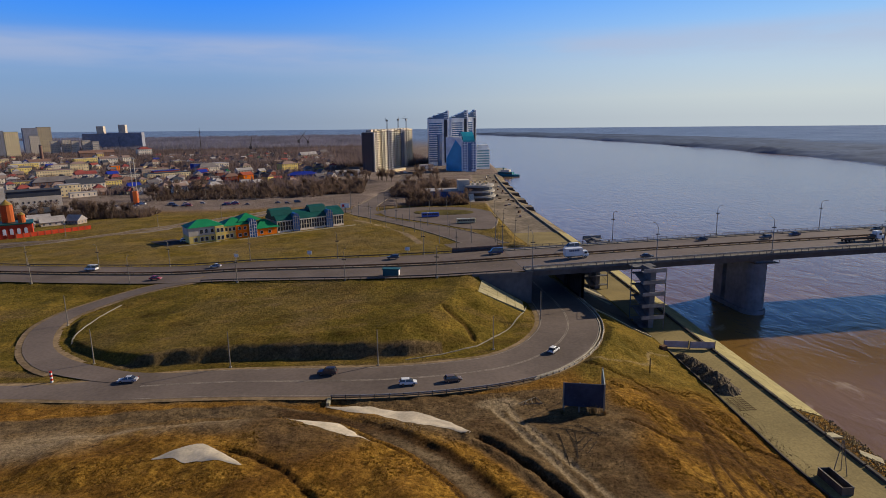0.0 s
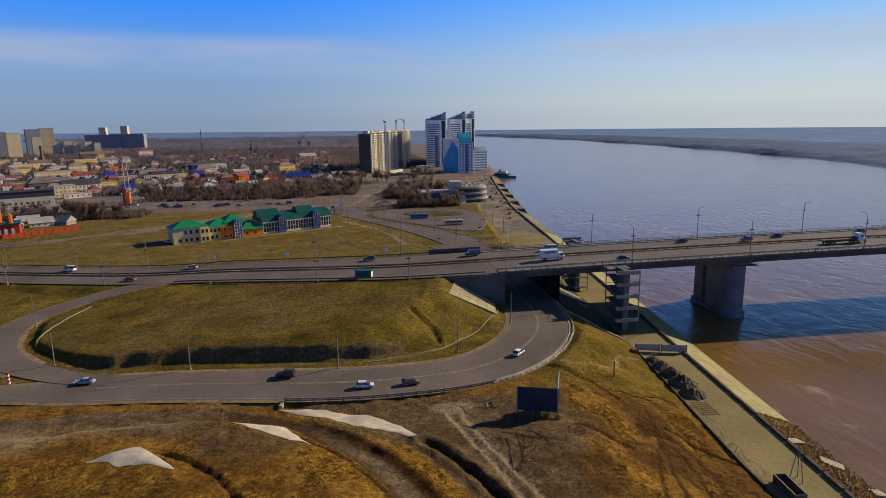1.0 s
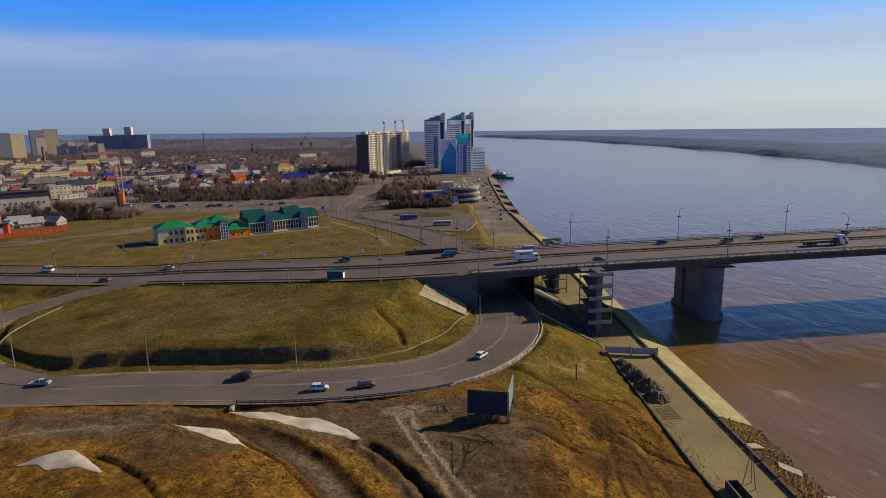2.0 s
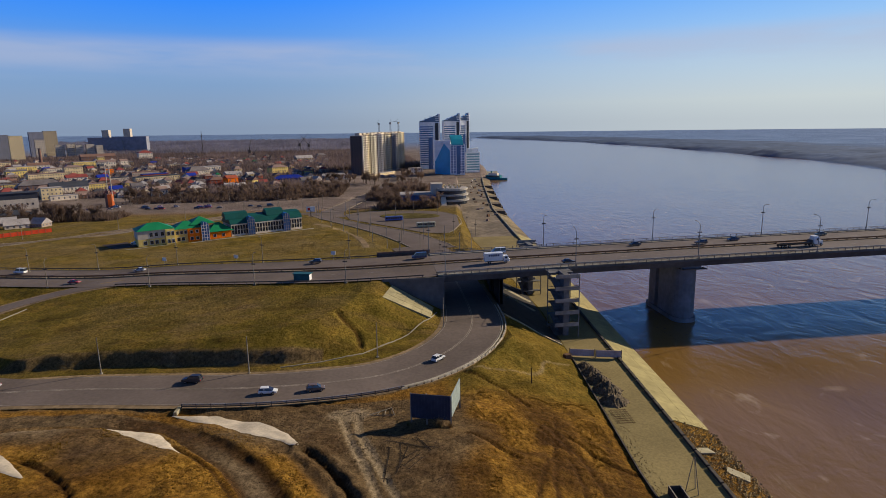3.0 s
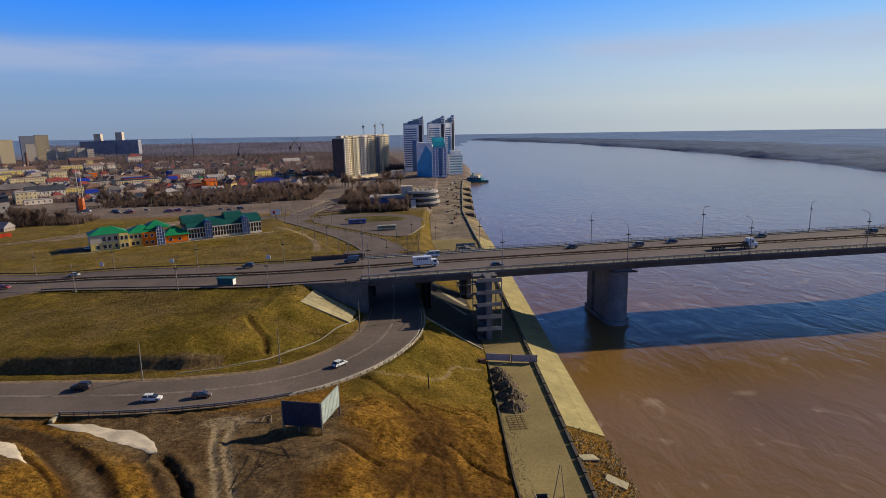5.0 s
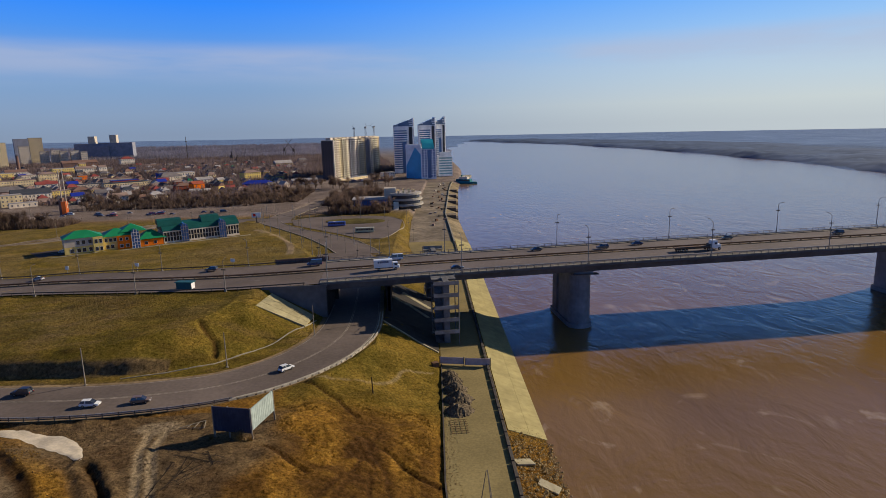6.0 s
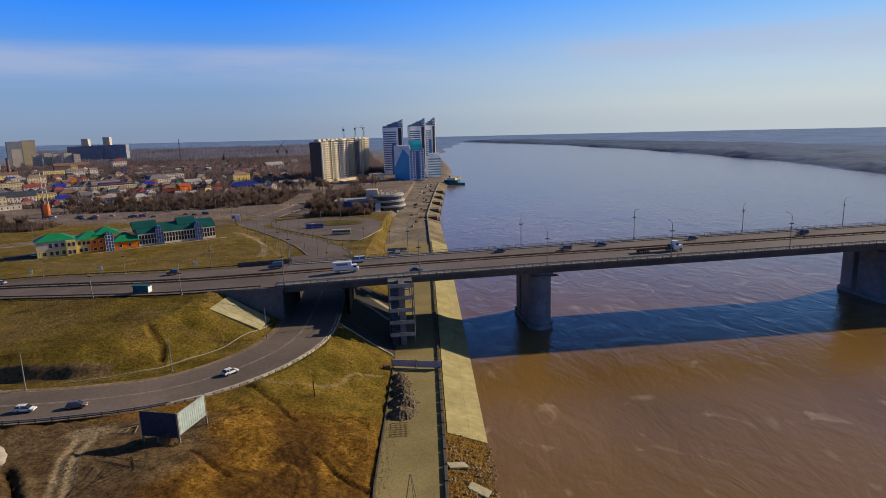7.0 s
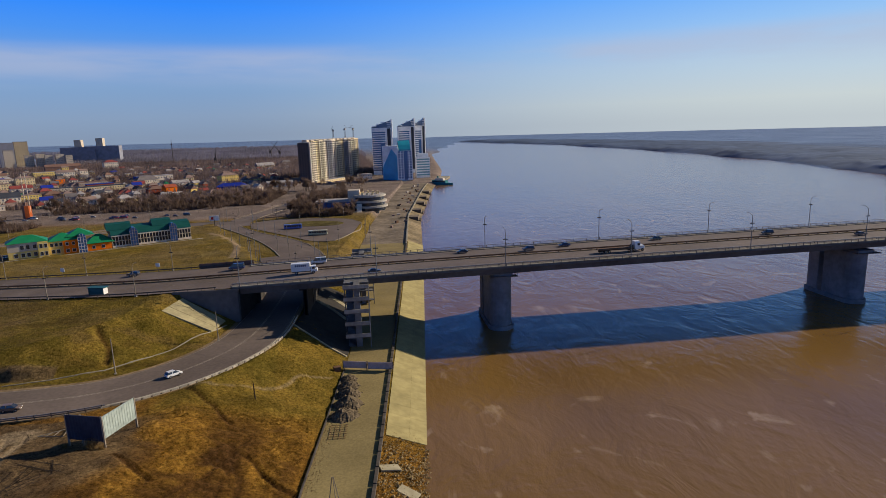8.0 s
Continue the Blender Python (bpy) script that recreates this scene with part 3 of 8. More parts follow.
def paint_ground(m):
    n, l = m.node_tree.nodes, m.node_tree.links
    b = n["Principled BSDF"]
    geo = n.new("ShaderNodeNewGeometry")

    def noise(scale, detail=5, rough=0.6):
        t = n.new("ShaderNodeTexNoise")
        t.inputs["Scale"].default_value, t.inputs["Detail"].default_value, t.inputs["Roughness"].default_value = scale, detail, rough
        l.new(geo.outputs["Position"], t.inputs["Vector"])
        return t.outputs["Fac"]

    def ramp(fac, *stops):
        r = n.new("ShaderNodeValToRGB")
        while len(r.color_ramp.elements) < len(stops):
            r.color_ramp.elements.new(0.5)
        for e, (p, c) in zip(r.color_ramp.elements, stops):
            e.position, e.color = p, (*c, 1)
        l.new(fac, r.inputs["Fac"])
        return r.outputs["Color"]

    def mix(fac, a, c):
        x = n.new("ShaderNodeMix")
        x.data_type = "RGBA"
        l.new(fac, x.inputs["Factor"]), l.new(a, x.inputs["A"]), l.new(c, x.inputs["B"])
        return x.outputs["Result"]

    def attribute(key):
        a = n.new("ShaderNodeAttribute")
        a.attribute_name = key
        return a.outputs["Fac"]

    dry = ramp(noise(0.25, 9, 0.78), (0.30, (0.050, 0.030, 0.012)), (0.48, (0.165, 0.095, 0.029)), (0.70, (0.34, 0.21, 0.060)))
    olive = ramp(noise(0.10, 9, 0.75), (0.30, (0.052, 0.048, 0.012)), (0.50, (0.120, 0.102, 0.030)), (0.70, (0.225, 0.168, 0.052)))
    earth = ramp(noise(0.35, 9, 0.7), (0.3, (0.060, 0.050, 0.052)), (0.52, (0.130, 0.104, 0.092)), (0.75, (0.215, 0.172, 0.150)))
    golden = ramp(noise(0.5, 9, 0.78), (0.32, (0.065, 0.038, 0.013)), (0.50, (0.205, 0.124, 0.033)), (0.72, (0.46, 0.31, 0.088)))
    # this dark ramp colours real mud and also the bank shade beside the track
    mud = ramp(noise(0.6, 8, 0.7), (0.3, (0.020, 0.011, 0.007)), (0.7, (0.080, 0.046, 0.026)))
    sandy = ramp(noise(0.4, 9, 0.7), (0.3, (0.20, 0.18, 0.19)), (0.7, (0.36, 0.32, 0.33)))
    wood = ramp(noise(0.03, 8, 0.7), (0.3, (0.135, 0.105, 0.09)), (0.55, (0.23, 0.178, 0.15)), (0.75, (0.34, 0.27, 0.225)))
    # blue of distance haze painted into the far ground's base colour
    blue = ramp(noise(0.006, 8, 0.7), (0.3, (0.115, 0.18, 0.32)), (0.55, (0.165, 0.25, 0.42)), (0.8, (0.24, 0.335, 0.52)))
    c = mix(attribute("green"), dry, olive)
    c = mix(attribute("gold"), c, golden)
    c = mix(attribute("bare"), c, earth)
    c = mix(attribute("dark"), c, mud)
    c = mix(attribute("pale"), c, sandy)
    warm = n.new("ShaderNodeVectorMath")
    warm.operation = "MULTIPLY"
    warm.inputs[1].default_value = (1.27, 1.07, 0.62)
    l.new(c, warm.inputs[0])
    c = mix(attribute("far"), warm.outputs[0], wood)
    c = mix(attribute("haze"), c, blue)
    # far bank ground, also tinted haze blue
    grove_haze = ramp(noise(0.01, 8, 0.7), (0.3, (0.080, 0.118, 0.20)), (0.7, (0.098, 0.140, 0.23)))
    c = mix(attribute("grove_haze"), c, grove_haze)
    speck = noise(1.5, 9, 0.8)
    sp = n.new("ShaderNodeMapRange")
    sp.inputs["From Min"].default_value, sp.inputs["From Max"].default_value = 0.36, 0.66
    sp.inputs["To Min"].default_value, sp.inputs["To Max"].default_value = 0.35, 1.65
    l.new(speck, sp.inputs["Value"])
    sc = n.new("ShaderNodeVectorMath")
    sc.operation = "SCALE"
    l.new(c, sc.inputs[0]), l.new(sp.outputs["Result"], sc.inputs["Scale"])
    l.new(sc.outputs[0], b.inputs["Base Color"])
    b.inputs["Roughness"].default_value = 1.0
    b.inputs["Specular IOR Level"].default_value = 0.05
    bp = n.new("ShaderNodeBump")
    bp.inputs["Strength"].default_value, bp.inputs["Distance"].default_value = 0.9, 0.7
    l.new(speck, bp.inputs["Height"]), l.new(bp.outputs[0], b.inputs["Normal"])


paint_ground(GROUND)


def surface(x, y):
    """The built ground's height at arrays of places."""
    x, y = np.asarray(x, float), np.asarray(y, float)
    i = np.clip(np.searchsorted(gx, x) - 1, 0, nx - 2)
    j = np.clip(np.searchsorted(gy, y) - 1, 0, ny - 2)
    s, t = (x - gx[i]) / (gx[i + 1] - gx[i]), (y - gy[j]) / (gy[j + 1] - gy[j])
    return (1 - t) * ((1 - s) * GZ[j, i] + s * GZ[j, i + 1]) + t * ((1 - s) * GZ[j + 1, i] + s * GZ[j + 1, i + 1])


def ground_z(x, y):
    return float(surface(x, y))


# ---------- river ----------
def make_water():
    m, n, l, b = shader("silty river water")
    geo = n.new("ShaderNodeNewGeometry")
    mp = n.new("ShaderNodeMapping")
    mp.inputs["Scale"].default_value = (1.0, 0.55, 1.0)
    l.new(geo.outputs["Position"], mp.inputs["Vector"])
    waves, slow = n.new("ShaderNodeTexNoise"), n.new("ShaderNodeTexNoise")
    waves.inputs["Scale"].default_value, waves.inputs["Detail"].default_value, waves.inputs["Roughness"].default_value = 0.55, 5, 0.6
    slow.inputs["Scale"].default_value, slow.inputs["Detail"].default_value = 0.02, 5
    l.new(mp.outputs[0], waves.inputs["Vector"]), l.new(mp.outputs[0], slow.inputs["Vector"])
    r = n.new("ShaderNodeValToRGB")
    r.color_ramp.elements[0].position, r.color_ramp.elements[0].color = 0.3, (0.178, 0.096, 0.023, 1)
    r.color_ramp.elements[1].position, r.color_ramp.elements[1].color = 0.7, (0.245, 0.136, 0.034, 1)
    l.new(slow.outputs["Fac"], r.inputs["Fac"])
    swirl = n.new("ShaderNodeTexNoise")
    swirl.inputs["Scale"].default_value, swirl.inputs["Detail"].default_value, swirl.inputs["Distortion"].default_value = 0.045, 9, 3.0
    l.new(mp.outputs[0], swirl.inputs["Vector"])
    foam = n.new("ShaderNodeMapRange")
    foam.inputs["From Min"].default_value, foam.inputs["From Max"].default_value, foam.inputs["To Max"].default_value = 0.62, 0.74, 0.75
    l.new(swirl.outputs["Fac"], foam.inputs["Value"])
    fm = n.new("ShaderNodeMix")
    fm.data_type = "RGBA"
    fm.inputs["B"].default_value = (0.42, 0.30, 0.18, 1)
    l.new(foam.outputs["Result"], fm.inputs["Factor"]), l.new(r.outputs["Color"], fm.inputs["A"]), l.new(fm.outputs["Result"], b.inputs["Base Color"])
    b.inputs["Roughness"].default_value = 0.18
    b.inputs["Specular IOR Level"].default_value = 0.6
    b.inputs["IOR"].default_value = 1.50
    bp = n.new("ShaderNodeBump")
    bp.inputs["Strength"].default_value, bp.inputs["Distance"].default_value = 0.26, 0.4
    l.new(waves.outputs["Fac"], bp.inputs["Height"])
    swell = n.new("ShaderNodeTexNoise")
    swell.inputs["Scale"].default_value, swell.inputs["Detail"].default_value, swell.inputs["Distortion"].default_value = 0.10, 6, 1.2
    l.new(mp.outputs[0], swell.inputs["Vector"])
    wide = n.new("ShaderNodeBump")
    wide.inputs["Strength"].default_value, wide.inputs["Distance"].default_value = 0.3, 1.2
    l.new(swell.outputs["Fac"], wide.inputs["Height"]), l.new(wide.outputs[0], bp.inputs["Normal"])
    l.new(bp.outputs[0], b.inputs["Normal"])
    return m


wy = lines([(-900, 0, 150), (0, 3600, 40)])
wv, wf = [], []
for i, yy in enumerate(wy):
    a, c = float(bank(yy)) - 7, float(far_bank(yy)) + 60
    wv += [(a, yy, 0), ((a + c) / 2, yy, 0), (max(a, c), yy, 0)]
    if i:
        k = 3 * i
        wf += [(k - 3, k - 2, k + 1, k), (k - 2, k - 1, k + 2, k + 1)]
tagged(sheet("water", wv, wf, make_water()), "brown silty river reflecting the blue sky", "water", kind="structure")


# ---------- roads ----------
def ribbon(name, line, left, right, lift, material, label, kind="structure", parent=None, crop=None):
    """A strip along a line from its left to its right offset (functions of the half width, or metres)."""
    if crop:
        line = line[crop(line)]
    hw = line[:, 3]
    a = offset(line, left(hw) if callable(left) else np.full(len(hw), left))
    b = offset(line, right(hw) if callable(right) else np.full(len(hw), right))
    v, f = [], []
    for i in range(len(line)):
        v += [(a[i][0], a[i][1], a[i][2] + lift), (b[i][0], b[i][1], b[i][2] + lift)]
        if i:
            f.append((2 * i - 2, 2 * i - 1, 2 * i + 1, 2 * i))
    ob = sheet(name, v, f, material, parent)
    return tagged(ob, label, name.split("_")[0], kind=kind)


full = (lambda h: h, lambda h: -h)
ribbon("road_loop", LOOP, *full, 0.05, ASPHALT, "worn grey asphalt road curving under the bridge", crop=lambda k: k[:, 1] < 294)
ribbon("road_junction", LOOP, *full, 0.05, ASPHALT, "grey asphalt street beyond the turning circle", crop=lambda k: k[:, 1] > 404)
ribbon("road_ramp", RAMP, *full, 0.09, ASPHALT, "grey asphalt slip road climbing to the highway")
ribbon("road_highway", MAIN, *full, 0.02, ASPHALT, "grey dusty asphalt highway", crop=lambda k: k[:, 0] < 44)
ribbon("pavement_verge", NORTH, lambda h: h + 2.4, lambda h: -h - 2.4, 0.02, ROAD_DUST, "dusty verges along the northern street")
ribbon("road_north", NORTH, *full, 0.05, ASPHALT, "grey asphalt street past the fields")
ribbon("road_avenue", AVENUE, *full, 0.07, ASPHALT, "grey asphalt avenue before the houses")

# ---------- highway and bridge ----------
def loft(line, section, closed=True):
    """A bmesh of a section of (left offset, lift) points carried along a line."""
    bm = bmesh.new()
    tracks = [offset(line, d) for d, _ in section]
    rows = [[bm.verts.new((tr[i][0], tr[i][1], tr[i][2] + h)) for tr, (_, h) in zip(tracks, section)] for i in range(len(line))]
    n = len(section)
    for r0, r1 in zip(rows[:-1], rows[1:]):
        for j in range(n if closed else n - 1):
            bm.faces.new((r0[j], r0[(j + 1) % n], r1[(j + 1) % n], r1[j]))
    if closed:
        bm.faces.new(rows[0][::-1]), bm.faces.new(rows[-1])
    bmesh.ops.recalc_face_normals(bm, faces=bm.faces)
    return bm


def bar(line, d, w, z0, z1):
    return loft(line, [(d - w / 2, z0), (d + w / 2, z0), (d + w / 2, z1), (d - w / 2, z1)])


def along(line, gap, start=0.0):
    """Places at even steps along a line: x, y, z, half width, heading."""
    seg = np.hypot(*np.diff(line[:, :2], axis=0).T)
    s = np.r_[0, np.cumsum(seg)]
    out = []
    for q in np.arange(start, s[-1], gap):
        i = min(np.searchsorted(s, q, side="right") - 1, len(seg) - 1)
        f = (q - s[i]) / seg[i]
        p = line[i] + f * (line[i + 1] - line[i])
        d = line[i + 1] - line[i]
        out.append((p[0], p[1], p[2], p[3], math.atan2(d[1], d[0])))
    return out


def posts(parent, line, d, gap, size, z0, z1, m, until, name="post"):
    """Posts along a line: single parts as far as `until` metres along, the rest joined."""
    one = bpy.data.meshes.new(name)
    bm = boxed(-size[0] / 2, size[0] / 2, -size[1] / 2, size[1] / 2, z0, z1)
    bm.to_mesh(one)
    bm.free()
    one.materials.append(m)
    rest = bmesh.new()
    for i, (x, y, z, hw, a) in enumerate(along(line, gap)):
        px, py = x - math.sin(a) * d, y + math.cos(a) * d
        if i * gap < until:
            ob = new(name, one)
            ob.parent = parent
            ob.matrix_basis = pose(px, py, z, 0, 0, math.degrees(a))
        else:
            box(rest, px - size[0] / 2, px + size[0] / 2, py - size[1] / 2, py + size[1] / 2, z + z0, z + z1)
    if len(rest.verts):
        tagged(part("far_" + name, rest, m, parent), kind="stuff")
    else:
        rest.free()


def make_bridge():
    b = thing("bridge", Matrix.Identity(4), "long grey concrete road bridge on river piers", "bridge")
    span = MAIN[(MAIN[:, 0] > 41)]
    part("deck", loft(span, [(-16.5, -0.5), (-16.5, 0.0), (16.5, 0.0), (16.5, -0.5)]), CONCRETE_GREY, b)
    for d in (-11.5, -4, 4, 11.5):
        # the inner girders take the shade-dark colour, the outer ones plain grey
        part("girder", loft(span, [(d - 2.3, -2.8), (d - 3.2, -0.5), (d + 3.2, -0.5), (d + 2.3, -2.8)]), UNDERSIDE_SHADE if abs(d) < 8 else CONCRETE_GREY, b)
    part("roadway", loft(span, [(13.6, 0.06), (-13.6, 0.06)], closed=False), ASPHALT_BRIDGE, b, "dusty brown-grey asphalt roadway")
    for d in (-15.0, 15.0):
        part("footway", bar(span, d, 2.6, 0.0, 0.22), CONCRETE, b)
    for d in (-13.7, 13.7):
        part("crash_barrier", bar(span, d, 0.25, 0.45, 0.8), STEEL, b)
        posts(b, span, d, 4.0, (0.2, 0.2), 0.0, 0.8, STEEL_DARK, 160, "barrier_post")
    for d in (-16.3, 16.3):
        for z0, z1 in ((1.02, 1.14), (0.55, 0.62), (0.25, 0.32)):
            part("hand_rail", bar(span, d, 0.12, z0, z1), STEEL_RAIL, b)
        posts(b, span, d, 2.6, (0.16, 0.16), 0.0, 1.1, STEEL_RAIL, 190, "rail_post")
    return b


# near-black base colour stands in for the deep shade under the deck
UNDERSIDE_SHADE = mat("concrete darkened as shade under the bridge", (0.05, 0.045, 0.042), 0.9, 0.6, 0.2, 0.1, 0.25, 0.1)
STEEL_RAIL = mat("weathered grey rail paint", (0.20, 0.17, 0.15), 0.6, 2, 0.2, 0.3, 0.2, 0)
ASPHALT_BRIDGE = mat("dusty bridge asphalt", (0.172, 0.142, 0.130), 0.85, 1.2, 0.12, 0.05, 0.18, 0.05)
make_bridge()


def make_median():
    b = thing("median_barrier", Matrix.Identity(4), "rusty steel crash barrier on the highway's median strip", "barrier")
    line = MAIN[MAIN[:, 0] > -330]
    part("median_kerb", bar(line, 0, 1.1, 0.0, 0.2), ROAD_DUST, b, "dusty kerb")
    for d in (-0.35, 0.35):
        part("beam", bar(line, d, 0.12, 0.55, 0.9), RUST, b)
    posts(b, line, 0, 4.0, (0.22, 0.4), 0.0, 0.85, STEEL_DARK, 0, "post")


RUST = mat("rusty steel", (0.15, 0.085, 0.05), 0.8, 2, 0.25, 0.2, 0.3, 0)
make_median()


def highway_edges():
    for d, lo, name in ((-1, -130, "near"), (1, -300, "far")):
        line = MAIN[(MAIN[:, 0] > lo) & (MAIN[:, 0] < 41)]
        if d < 0:
            line = MAIN[(MAIN[:, 0] > -62) & (MAIN[:, 0] < 41)]
        b = thing("crash_barrier", Matrix.Identity(4), "grey steel crash barrier along the highway's verge", "barrier", "highway barriers")
        edge = line.copy()
        edge[:, :3] = offset(line, d * (line[:, 3] + 0.2))
        part("beam", bar(edge, 0, 0.12, 0.5, 0.85), STEEL_DARK, b)
        posts(b, edge, 0, 4.0, (0.15, 0.15), -0.3, 0.8, STEEL_DARK, 400, "post")


highway_edges()


def road_lines():
    for line, at, name in ((LOOP[(LOOP[:, 0] > -60) & (LOOP[:, 1] < 240)], (0.1, 0.5), "loop"),):
        for d in at:
            ob = part("lane_line", loft(line, [(d + 0.1, 0.075), (d - 0.1, 0.075)], closed=False), LINE)
            tagged(ob, "worn pale double centre line on asphalt", "road marking", kind="structure")
    inner = LOOP[(LOOP[:, 0] > -60) & (LOOP[:, 1] < 200)]
    for s in (1, -1):
        hw = inner[:, 3]
        a, c = offset(inner, s * (hw - 0.55)), offset(inner, s * (hw - 0.35))
        v, f = [], []
        for i in range(len(inner)):
            v += [(*a[i][:2], a[i][2] + 0.075), (*c[i][:2], c[i][2] + 0.075)]
            if i:
                f.append((2 * i - 2, 2 * i - 1, 2 * i + 1, 2 * i))
        tagged(sheet("edge_line", v, f, LINE), "worn pale edge line on asphalt", "road marking", kind="structure")
    for d in (-6.6, 6.6):
        dash = MAIN[(MAIN[:, 0] > -200) & (MAIN[:, 0] < 420)]
        bm = bmesh.new()
        for x, y, z, hw, a in along(dash, 12.0):
            m = pose(x, y, z + 0.085, 0, 0, math.degrees(a))
            vs = [bm.verts.new(m @ Vector((px, d + py, 0))) for px, py in ((0, -0.1), (4, -0.1), (4, 0.1), (0, 0.1))]
            bm.faces.new(vs)
        tagged(part("lane_dashes", bm, LINE), "worn dashed white lane lines", "road marking", kind="structure")
    # dusty shoulders
    for line, lo, hi in ((LOOP[(LOOP[:, 0] > -130) & (LOOP[:, 1] < 215)], 0.0, 1.3), (RAMP[8:], 0.0, 1.6)):
        for s in (1, -1):
            hw = line[:, 3]
            a, c = offset(line, s * (hw + lo)), offset(line, s * (hw + hi))
            v, f = [], []
            for i in range(len(line)):
                v += [(*a[i][:2], a[i][2] + 0.03), (*c[i][:2], c[i][2] - 0.03)]
                if i:
                    f.append((2 * i - 2, 2 * i - 1, 2 * i + 1, 2 * i))
            tagged(sheet("shoulder", v, f, ROAD_DUST), "dusty gravel road shoulder", "road", kind="structure")


road_lines()


def pier(x, y, turn):
    b = thing("bridge_pier", pose(x, y, 0, 0, 0, turn), "grey concrete bridge pier with a rounded nose in the river", "pier", "bridge piers")
    half, long = 3.7, 12.2
    nose = [(half * math.cos(a), -(long - half) - half * math.sin(a)) for a in np.linspace(0, math.pi, 11)]
    part("front_shaft", prism(bmesh.new(), nose[::-1] + [(half, 2.0), (-half, 2.0)][::1], 1.2, 18.8), CONCRETE_PIER, b)
    part("rear_shaft", prism(bmesh.new(), [(px, -py) for px, py in nose] + [(-half, 4.4), (half, 4.4)], 1.2, 18.8), CONCRETE_PIER, b)
    foot = [(1.16 * px, 1.06 * py) for px, py in nose]
    part("foundation", prism(bmesh.new(), foot[::-1] + [(px, -py) for px, py in foot], -4, 1.5), CONCRETE_PIER, b)
    part("cap", box(bmesh.new(), -3.2, 3.2, -13.2, 13.2, 18.8, 20.0, 0.2), CONCRETE_PIER, b)
    bm = bmesh.new()
    box(bm, -4.6, 4.6, -14.6, -12.0, 18.9, 19.1)
    part("inspection_platform", bm, STEEL_RAIL, b, "grey steel inspection platform")
    for px in (-4.5, -1.5, 1.5, 4.5):
        part("platform_post", rod(bmesh.new(), (px, -14.5, 19.1), (px, -14.5, 20.1), 0.06, sides=5), STEEL_RAIL, b)
    part("platform_rail", rod(bmesh.new(), (-4.5, -14.5, 20.1), (4.5, -14.5, 20.1), 0.06, sides=5), STEEL_RAIL, b)
    return b


CONCRETE_PIER = mat("weathered blue-grey pier concrete", (0.19, 0.195, 0.215), 0.85, 0.6, 0.14, 0.12, 0.28, 0.1)
slope_deg = math.degrees(math.atan(0.055))
for px in (126.8, 258.5, 390, 520):
    pier(px, 200.8 + 0.055 * (px - 100), slope_deg)


def make_abutment():
    b = thing("bridge_abutment", Matrix.Identity(4), "dark grey concrete abutment with wing walls at the underpass", "abutment")
    part("wing_wall", prism(bmesh.new(), [(25.2, 180.4), (44.2, 180.9), (44.2, 182.6), (25.2, 182.1)], 9, 20.6), CONCRETE_GREY, b)
    part("far_wing_wall", prism(bmesh.new(), [(22, 214), (44.2, 215.0), (44.2, 216.4), (22, 215.6)], 8, 20.6), CONCRETE_GREY, b)
    part("face", prism(bmesh.new(), [(42.8, 182.6), (44.3, 182.6), (44.3, 215.0), (42.8, 215.0)], 9, 21.0), UNDERSIDE_SHADE, b)
    part("coping", prism(bmesh.new(), [(25.0, 180.1), (44.6, 180.6), (44.6, 181.2), (25.0, 180.7)], 20.6, 21.3), CONCRETE_GREY, b)


make_abutment()


def make_underpass_blockers():
    """A wall and a frame added under the bridge to keep light off the road."""
    b = thing("bank_pier", Matrix.Identity(4), "dark wall added under the bridge to block sun from the road", "pier")
    part("pier_wall", boxed(62.7, 63.7, 188.0, 228.0, 6, 19.0, bevel=0.1), UNDERSIDE_SHADE, b)
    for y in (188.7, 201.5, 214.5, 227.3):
        part("pilaster", boxed(62.5, 63.9, y - 0.7, y + 0.7, 6, 18.7, bevel=0.08), UNDERSIDE_SHADE, b)
    part("crossbeam", box(bmesh.new(), 62.0, 64.4, 185, 214, 18.7, 19.4), UNDERSIDE_SHADE, b)
    # added frame that hides the underpass's bright far end
    portal = thing("portal_frame", Matrix.Identity(4), "dark cross frame added under the bridge to block its lit exit", "frame")
    part("beam", boxed(44.3, 62.7, 203.0, 204.6, 16.4, 19.0), UNDERSIDE_SHADE, portal)
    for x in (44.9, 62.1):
        part("post", boxed(x - 0.5, x + 0.5, 203.2, 204.4, 8.5, 16.4), UNDERSIDE_SHADE, portal)


make_underpass_blockers()


